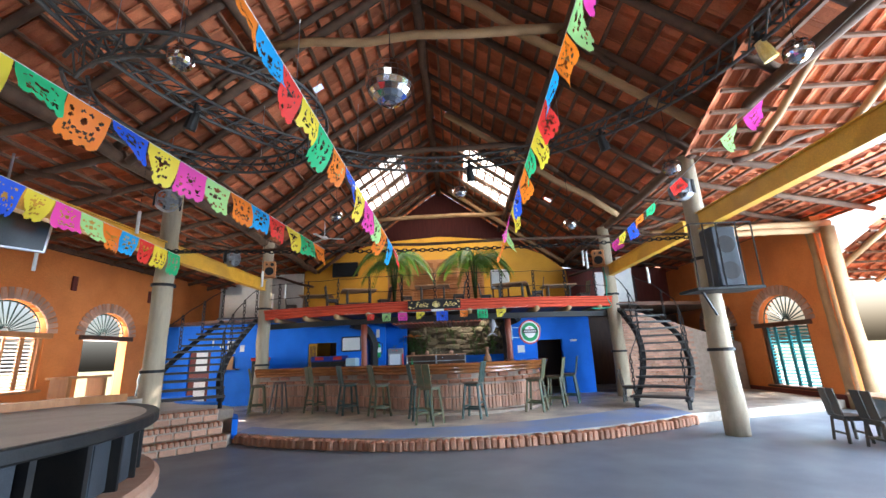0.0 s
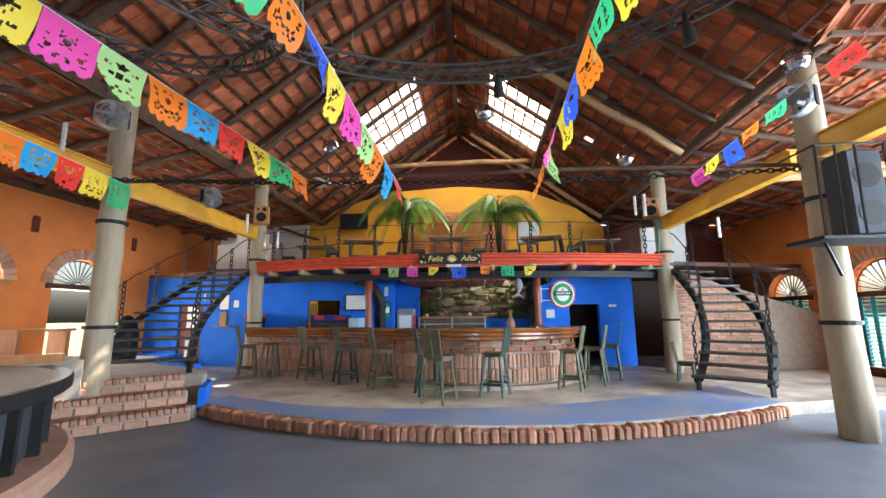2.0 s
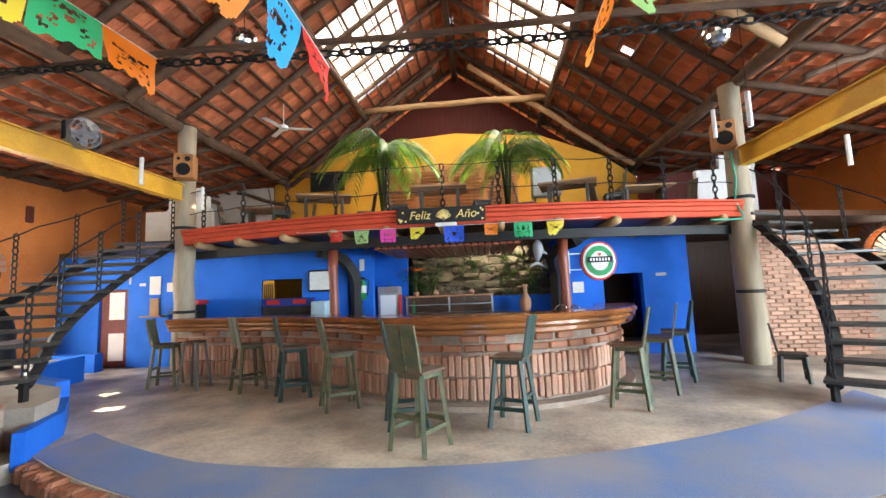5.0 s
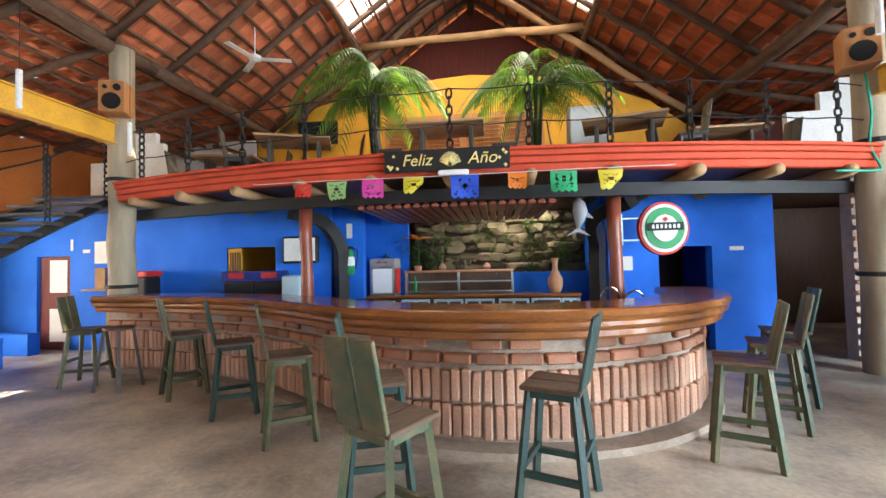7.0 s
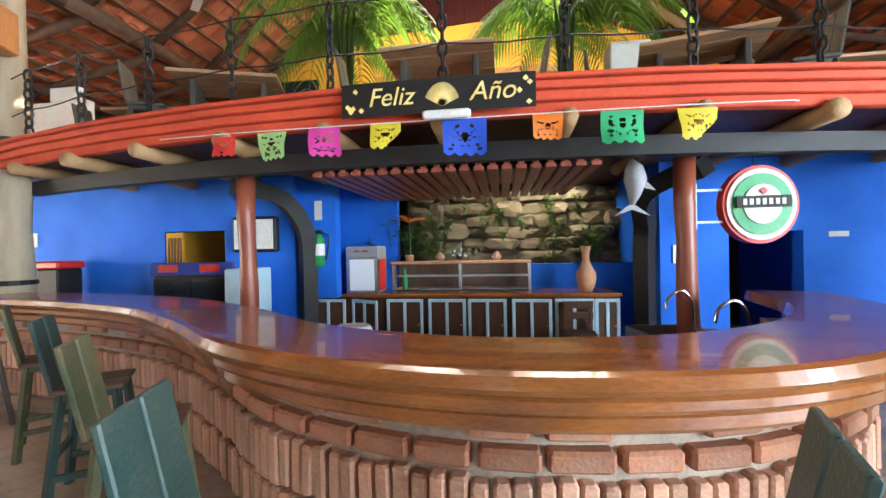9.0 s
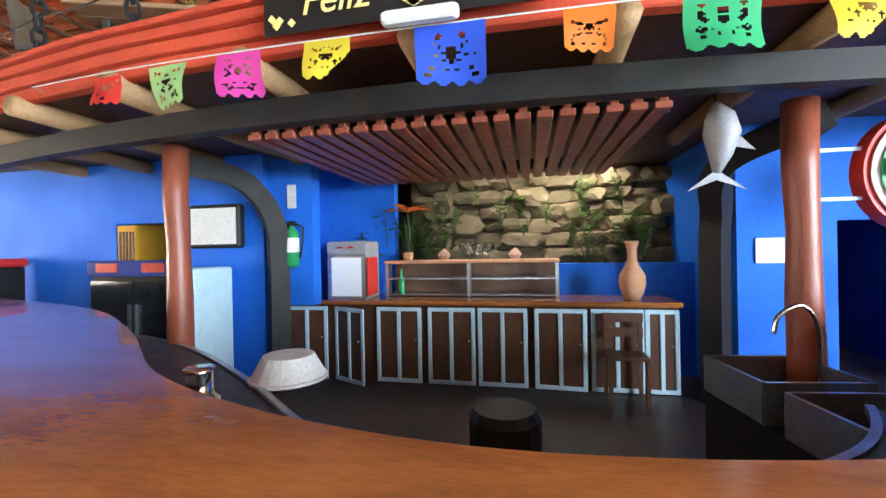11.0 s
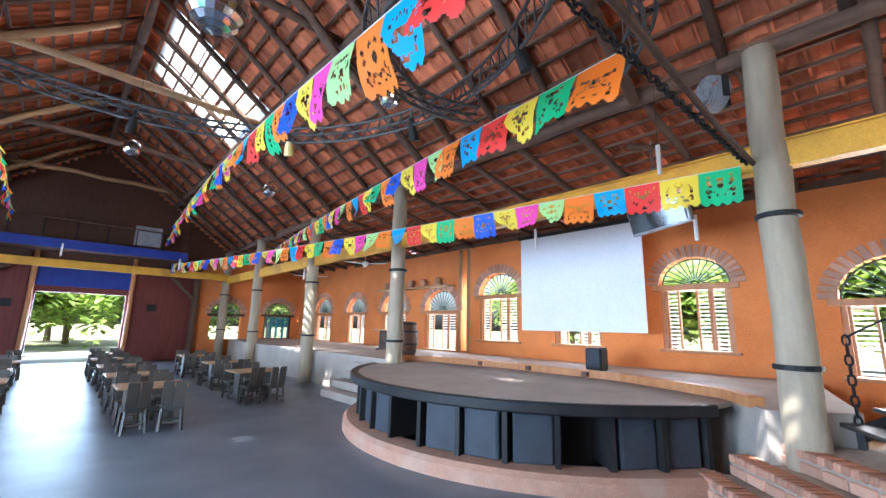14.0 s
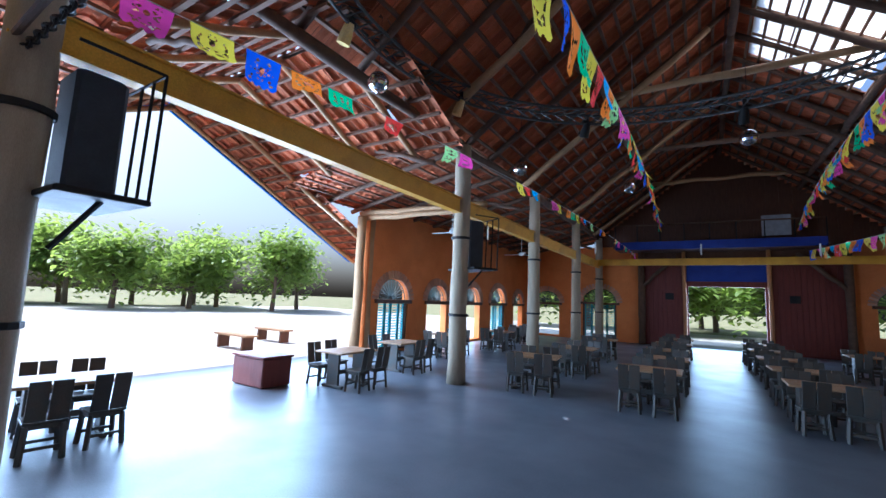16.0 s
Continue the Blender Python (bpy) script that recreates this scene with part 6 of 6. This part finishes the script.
def mirror_ball(at, r, cord):
    ob = thing("mirror_ball", at, "silver mirror ball hung from the roof", "mirror ball", "mirror balls")
    g = Geo()
    n = 12
    for j in range(n):
        t0_, t1_ = math.pi * j / n, math.pi * (j + 1) / n
        m = max(4, int(2 * n * math.sin((t0_ + t1_) / 2)))
        for i in range(m):
            a, b = 2 * math.pi * i / m, 2 * math.pi * (i + 0.96) / m
            g.add([(r * math.sin(t) * math.cos(q), r * math.sin(t) * math.sin(q), r * math.cos(t)) for t, q in ((t0_ + .01, a), (t1_ - .01, a), (t1_ - .01, b), (t0_ + .01, b))], [(0, 1, 2, 3)])
    part("mirror_surface", g, M_MIRROR, ob)
    bm = Geo().spin([(0.0, -r * .96)] + [(r * .96 * math.sin(math.pi * i / 8), -r * .96 * math.cos(math.pi * i / 8)) for i in range(1, 8)] + [(0, r * .96)], n=14)
    part("core", bm, M_STEEL, ob)
    part("cord", Geo().tube([(0, 0, r), (0, 0, r + cord)], 0.005, 4), M_BLACK, ob)


mirror_ball((-0.15, 4.45, 4.75), 0.3, 2.1)
for x, y, z in ((-2.5, 4.0, 4.9), (4.3, 6.6, 4.4), (3.3, 9.3, 4.3), (0.75, 8.5, 4.9), (-2.2, 9.3, 4.75), (4.0, 0.3, 4.5), (-2.6, -0.9, 4.7), (0, -0.7, 4.85), (2.3, -2.8, 4.7), (4.6, 4.2, 4.7)):
    mirror_ball((x, y, z), 0.15, 1.3)
# white tube lamps hanging along the beams
for x, y, z in ((-4.3, 10.2, 3.5), (-4.2, 11.4, 3.35), (3.9, 10.6, 3.75), (3.6, 9.4, 3.45), (5.4, 10.4, 3.2), (-6.5, 6.6, 3.3), (-4.9, 6.7, 3.9), (-6.0, 4.0, 3.4), (5.6, -1.5, 3.5), (3.8, -6.0, 3.6), (-5.4, -5.0, 3.4), (0.8, -9.5, 3.9), (-2.5, -9.5, 3.8)):
    tl = thing("tube_lamp", (x, y, z), "slim white tube lamp hanging on a cord", "lamp", "hanging tube lamps")
    part("tube", Geo().tube([(0, 0, -0.2), (0, 0, 0.2)], 0.028, 10), M_WHITE, tl)
    part("cord", Geo().tube([(0, 0, 0.2), (0, 0, 1.2)], 0.004, 4), M_BLACK, tl)


# loudspeakers on the columns
def box_speaker(at, rz, label):
    ob = thing("loudspeaker", at, label, "loudspeaker", "column speakers", rz)
    part("case", Geo().box((0, 0, 0), (0.34, 0.28, 0.46), bevel=0.015), M_ORWOOD, ob)
    for z, r in ((-0.07, 0.12), (0.13, 0.05), (0.13, 0.03)):
        part("cone", Geo().tube([(0.0 if r > .1 else (0.07 if r > .04 else -0.08), -0.14, z), (0.0 if r > .1 else (0.07 if r > .04 else -0.08), -0.152, z)], r, 16), M_BLACK, ob)
    part("bracket", Geo().box((0, 0.17, 0), (0.08, 0.1, 0.08)), M_STEEL, ob)


box_speaker((-4.9, 11.9, 4.1), 20, "orange brown wooden loudspeaker on a column")
box_speaker((4.75, 11.9, 4.0), -20, "brown wooden loudspeaker on a column")
for x, y, rz in ((5.1, 7.2, 180), (5.1, 0.4, 150)):
    ob = thing("speaker_cage", (x, y, 2.35), "tall black loudspeaker in a steel cage on a column", "loudspeaker", "caged speakers", rz)
    part("shelf", Geo().box((0.05, 0.05, 0), (1.1, 0.6, 0.05), bevel=0.01), M_BLACK, ob)
    part("case", Geo().box((-0.05, 0.08, 0.55), (0.42, 0.36, 1.05), bevel=0.03), M_SPEAKER, ob)
    for z in (0.3, 0.75):
        part("cone", Geo().tube([(-0.05, 0.255, z), (-0.05, 0.268, z)], 0.15, 18), M_BLACK, ob)
    for px in (-0.46, -0.2, 0.12, 0.34, 0.56):
        part("rail", Geo().tube([(px, 0.34, 0), (px, 0.36, 1.1)], 0.014, 5), M_BLACK, ob)
    part("top_rail", Geo().tube([(-0.46, -0.22, 1.1), (-0.46, 0.36, 1.1), (0.56, 0.36, 1.1), (0.56, -0.22, 1.1)], 0.014, 5), M_BLACK, ob)
    part("strut", Geo().bar((0.4, 0.1, 0), (0.1, -0.1, -0.4), 0.03, 0.03), M_BLACK, ob)


def wall_fan(at, rz):
    ob = thing("industrial_fan", at, "grey caged industrial fan on a column", "fan", "industrial fans", rz)
    g = Geo()
    for r in (0.1, 0.18, 0.26):
        g.tube([(r * math.cos(a), -0.08, r * math.sin(a)) for a in [i * math.pi / 9 for i in range(19)]], 0.009, 4, False)
    for i in range(12):
        a = i * math.pi / 6
        g.tube([(0.03 * math.cos(a), -0.1, 0.03 * math.sin(a)), (0.27 * math.cos(a), -0.06, 0.27 * math.sin(a))], 0.006, 4, False)
    part("cage", g, M_GREY, ob)
    part("housing", Geo().tube([(0, -0.07, 0), (0, 0.1, 0)], 0.275, 20, False), M_GREY, ob)
    for sx in (-1, 1):
        part("bracket_arm", Geo().box((sx * 0.285, 0.02, -0.02), (0.02, 0.08, 0.34)), M_BLACK, ob)
    for i in range(4):
        a = i * math.pi / 2
        part("blade", Geo().box((0.13 * math.cos(a), -0.03, 0.13 * math.sin(a)), (0.2, 0.012, 0.1), m=Matrix.Rotation(-a, 4, 'Y') @ Matrix.Rotation(0.5, 4, 'X')), M_GREY, ob)
    part("motor", Geo().tube([(0, -0.05, 0), (0, 0.14, 0)], 0.08, 12), M_GREY, ob)
    ob.scale = (0.78, 0.95, 0.78)
    part("bracket", Geo().box((0, 0.16, -0.05), (0.08, 0.12, 0.3)), M_BLACK, ob)


for x, y, z, rz in ((-4.9, 7.35, 4.55, 50), (-4.95, 9.9, 4.0, 80), (4.85, 7.4, 4.3, -60)):
    wall_fan((x, y, z), rz)
scr = thing("projection_screen", (-8.2, 3.55, 0), "large white projection screen hung before the wall", "screen", rz=90)
part("sheet", Geo().box((0, 0, 2.85), (3.1, 0.015, 2.35)), M_SCREEN, scr)
part("roller", Geo().tube([(-1.62, 0, 4.05), (1.62, 0, 4.05)], 0.05, 10), M_BLACK, scr)
for x in (-1.6, 1.6):
    part("cord", Geo().tube([(x, 0, 4.05), (x, 0, 4.7)], 0.006, 4), M_BLACK, scr)
for x, y, z, rz in ((-6.6, 6.0, 3.75, 62),):
    tv = thing("hanging_television", (x, y, z), "flat black television hung under the roof", "television", rz=rz)
    part("case", Geo().box((0, 0, 0), (1.3, 0.09, 0.75), m=Matrix.Rotation(0.25, 4, 'X'), bevel=0.02), M_STEEL, tv)
    part("screen", Geo().box((0, -0.05, -0.012), (1.2, 0.02, 0.66), m=Matrix.Rotation(0.25, 4, 'X')), M_DARKGLASS, tv)
    part("pole", Geo().tube([(0, 0, 0.3), (0, 0, 1.2)], 0.02, 6), M_STEEL, tv)
barrel = thing("barrel", (-6.3, -0.4, 0.93), "dark wooden barrel with iron hoops", "barrel")
part("stave_body", Geo().spin([(0.27, 0), (0.33, 0.25), (0.35, 0.45), (0.33, 0.65), (0.27, 0.9)], n=24), M_DARKWOOD, barrel, smooth=True)
for z, r in ((0.1, 0.3), (0.3, 0.341), (0.62, 0.339), (0.82, 0.3)):
    part("hoop", Geo().spin([(r, z), (r + 0.012, z + 0.005), (r + 0.012, z + 0.04), (r, z + 0.045)], n=24), M_BLACK, barrel)
mon = thing("stage_monitor", (-7.4, 4.4, 0.93), "small black stage monitor loudspeaker", "loudspeaker")
part("case", Geo().box((0, 0, 0.22), (0.3, 0.34, 0.44), bevel=0.03), M_BLACK, mon)
part("grille", Geo().box((0.155, 0, 0.24), (0.012, 0.28, 0.36)), M_SPEAKER, mon)
for x, y in ((-7.7, 9.2),):
    sh = thing("console_table", (x, y, 0.55), "brown wooden stand behind the stairs", "table")
    part("top", Geo().box((0, 0, 0.75), (0.5, 1.1, 0.05)), M_ORWOOD, sh)
    for q in (-0.45, 0.45):
        part("leg", Geo().box((0, q, 0.36), (0.4, 0.08, 0.72)), M_ORWOOD, sh)
pig = thing("covered_statue", (-7.4, 10.9, 0.55), "dark rounded covered shape under the stairs", "statue")
part("body", Geo().spin([(0.22, 0), (0.27, 0.2), (0.24, 0.45), (0.26, 0.6), (0.2, 0.85), (0.1, 1.0), (0.0, 1.04)], n=16), M_BLACK, pig, smooth=True)

# entrance end: mezzanine, blue tarpaulins, posts, door leaves
mz = thing("entrance_mezzanine", (0.5, -12.6, 4.35), "dark mezzanine platform with a blue tarpaulin edge", "mezzanine")
part("floor", Geo().box((0, 0, 0), (7.4, 2.0, 0.12)), M_DARKWOOD, mz)
part("tarpaulin", Geo().box((0, 1.03, 0.02), (7.2, 0.03, 0.34)), M_TARP, mz, "blue tarpaulin strip")
part("rail", Geo().tube([(-3.6, 1.0, 0.9), (3.6, 1.0, 0.95)], 0.03, 8), M_LOG, mz)
for i in range(9):
    part("baluster", Geo().tube([(-3.6 + i * 0.9, 1.0, 0.06), (-3.6 + i * 0.9, 1.0, 0.92)], 0.02, 6), M_BLACK, mz)
part("board", Geo().box((-2.2, 0.6, 0.75), (0.9, 0.06, 0.8)), M_GREY, mz)
solid("tarpaulin", Geo().box((-0.03, -13.42, 3.38), (3.2, 0.04, 0.86), bevel=0.01), M_TARP, "dark blue tarpaulin over the doorway", "tarpaulin")
for x in (-3.95, 3.25, -1.55, 1.5):
    g = Geo()
    wobble_log(g, (x, -13.3, 0), (x, -13.3, 4.3), 0.15 if abs(x) > 2 else 0.08, 10, int(x * 5), 0.02)
    solid("gable_post", g, M_LOG if abs(x) > 2 else M_ORWOOD, "brown log post at the entrance wall", "post", "entrance posts", smooth=True)
for sgn in (-1, 1):
    g = Geo()
    wobble_log(g, (-0.35 + sgn * 3.5, -13.2, 2.7), (-0.35 + sgn * 2.1, -13.2, 4.1), 0.08, 8, 81 + sgn)
    solid("brace", g, M_LOG, "diagonal log brace at the entrance", "beam", "roof logs", smooth=True)
dw = new("plank_wall")
tagged(dw, "dark red vertical planks beside the doorway", "wall", kind="structure")
for x0, x1 in ((-3.85, -1.65), (1.62, 3.15)):
    k = int((x1 - x0) / 0.18)
    for i in range(k):
        part("plank", Geo().box((x0 + (i + 0.5) * (x1 - x0) / k, -13.455, 1.9), ((x1 - x0) / k - 0.012, 0.03, 3.7)), M_REDWOOD, dw)
for x in (-2.35, 2.1):
    solid("sign_plate", Geo().box((x, -13.4, 2.25), (0.34, 0.03, 0.3)), M_BLACK, "small black sign beside the doorway", "sign", "entrance signs")
for x, y, z in ((-6.3, -2.6, 3.55), (7.0, -2.0, 3.6), (6.8, -7.0, 3.5), (-6.6, -7.0, 3.5)):
    fn = thing("ceiling_fan", (x, y, z), "white ceiling fan on a short rod", "fan", "aisle fans")
    part("motor", Geo().spin([(0.03, 0), (0.1, 0.03), (0.1, 0.1), (0.03, 0.14)], n=14), M_WHITE, fn)
    part("rod", Geo().tube([(0, 0, 0.1), (0, 0, 1.0)], 0.012, 6), M_WHITE, fn)
    for i in range(3):
        part("blade", Geo().box((0.4 * math.cos(i * 2.09), 0.4 * math.sin(i * 2.09), 0.05), (0.6, 0.12, 0.012), i * 2.09), M_WHITE, fn)
ws = thing("long_shelf", (-8.75, -3.3, 3.05), "long wall shelf with clay pots", "shelf")
part("board", Geo().box((0, 0, 0), (0.35, 4.2, 0.05)), M_LOG2, ws)
for i in range(5):
    pt = thing("clay_pot", (-8.75, -4.9 + i * 0.75, 3.075), "brown clay pot on the wall shelf", "pot", "shelf pots")
    part("body", Geo().spin([(0.08, 0), (0.13, 0.12), (0.1, 0.24), (0.07, 0.28)], n=14), M_CLAY, pt, smooth=True)


# ---- outside ----
def tree(at, h, seed):
    rr = random.Random(seed)
    ob = thing("tree", at, "leafy green tree beyond the hall", "tree", "trees outside")
    g = Geo()
    g.tube([(0, 0, 0), (0.1, 0.05, h * 0.3), (0.05, 0.15, h * 0.65)], [0.22, 0.16, 0.08], 8)
    tips = []
    for i in range(9):
        a, e = rr.uniform(0, 6.28), rr.uniform(.25, .9)
        b = Vector((0.08, 0.08, h * rr.uniform(.25, .6)))
        t = b + Vector((math.cos(a) * h * .3 * rr.uniform(.5, 1.1), math.sin(a) * h * .3 * rr.uniform(.5, 1.1), h * .38 * e))
        g.tube([b, b.lerp(t, .5) + Vector((0, 0, .15)), t], [0.07, 0.05, 0.02], 5)
        tips.append(t)
    part("trunk", g, M_BARK, ob)
    c = Geo()
    for i in range(2600):
        t = rr.choice(tips)
        q = t + Vector((rr.gauss(0, .5), rr.gauss(0, .5), rr.gauss(-.1, .5))) * h * 0.26
        a = rr.uniform(0, 6.28)
        leaf(c, q, (math.cos(a), math.sin(a), rr.uniform(-.5, .4)), rr.uniform(.3, .65), rr.uniform(.1, .2), 0.3)
    part("crown", c, M_LEAF, ob)
    return ob


base_trees = [tree((-3.0, -27, 0), 7, 1), tree((2.5, -25, 0), 6, 2), tree((44, -4, 0), 6.5, 3)]
rr = random.Random(5)
spots = [(17, -15), (21, -10), (26, -12), (34, 2), (33, 12), (28, 6), (36, -2), (22, -5), (30, -15), (-3, -22.5), (3.2, -23), (-19, 4), (-19, 8.5), (-20, -1), (-19, -6), (-18, 11.5), (0, -31), (5.5, -29), (-7, -26), (8.5, -26), (-11, -23), (13, -24), (1.0, -36), (-20, -12), (-21, -4), (-20.5, 1.5), (-22, 6), (-21, 10), (-20, 14), (20, -20), (24, -14), (29, -9), (31, 0), (32, 5), (30, 10), (27, 14), (33, -5), (24, 18), (35, 8), (-20.5, -8)]
for i, (x, y) in enumerate(spots):
    x += 16 if x > 14 else (-7 if x < -17 else 0)
    copy_thing(base_trees[i % 3], pose(x, y, 0, 0, 0, rr.uniform(0, 360)))

# ---- bricks of the bar and the kerb ----
body = offset(BAR, 0.25)
for course, z in enumerate((0.40, 0.67)):
    for i, (q, d) in enumerate(even(body, 0.082)):
        rr = random.Random(i * 3 + course)
        brick(brick_meshes[rr.randrange(5)], bar, (q.x + rr.uniform(-.008, .008), q.y + rr.uniform(-.008, .008), z + rr.uniform(-.01, .01)), d, rr.uniform(-.04, .04))
for i, (q, d) in enumerate(even(body, 0.262)):
    brick(flat_meshes[i % 3], bar, (q.x, q.y, 0.88), d)
for i, (q, d) in enumerate(even(offset(BAR, 0.27), 0.3)):
    if i % 3:
        brick(flat_meshes[i % 3], bar, (q.x, q.y, 0.99), d)
kerb = new("kerb")
tagged(kerb, "curved kerb of worn upright bricks", "kerb", kind="structure")
kp = [Vector((x, kerb_y(x) + 0.06, 0)) for x in xs]
kb = [Geo().box((0, 0, 0), (0.085 + 0.02 * i, 0.2, 0.15 + 0.012 * i), bevel=0.03).mesh("brick", M_BRICK) for i in range(3)]
for i, (q, d) in enumerate(even(kp, 0.108)):
    rr = random.Random(i)
    brick(kb[i % 3], kerb, (q.x, q.y + rr.uniform(-.02, .02), 0.08 + rr.uniform(-.012, .012)), d, rr.uniform(-.06, .06))
part("bed", (lambda g: (ribbon(g, kp, [(-0.06, -0.02), (-0.06, 0.13), (0.1, 0.165), (0.1, -0.02)]), g)[1])(Geo()), M_MORTAR, kerb)
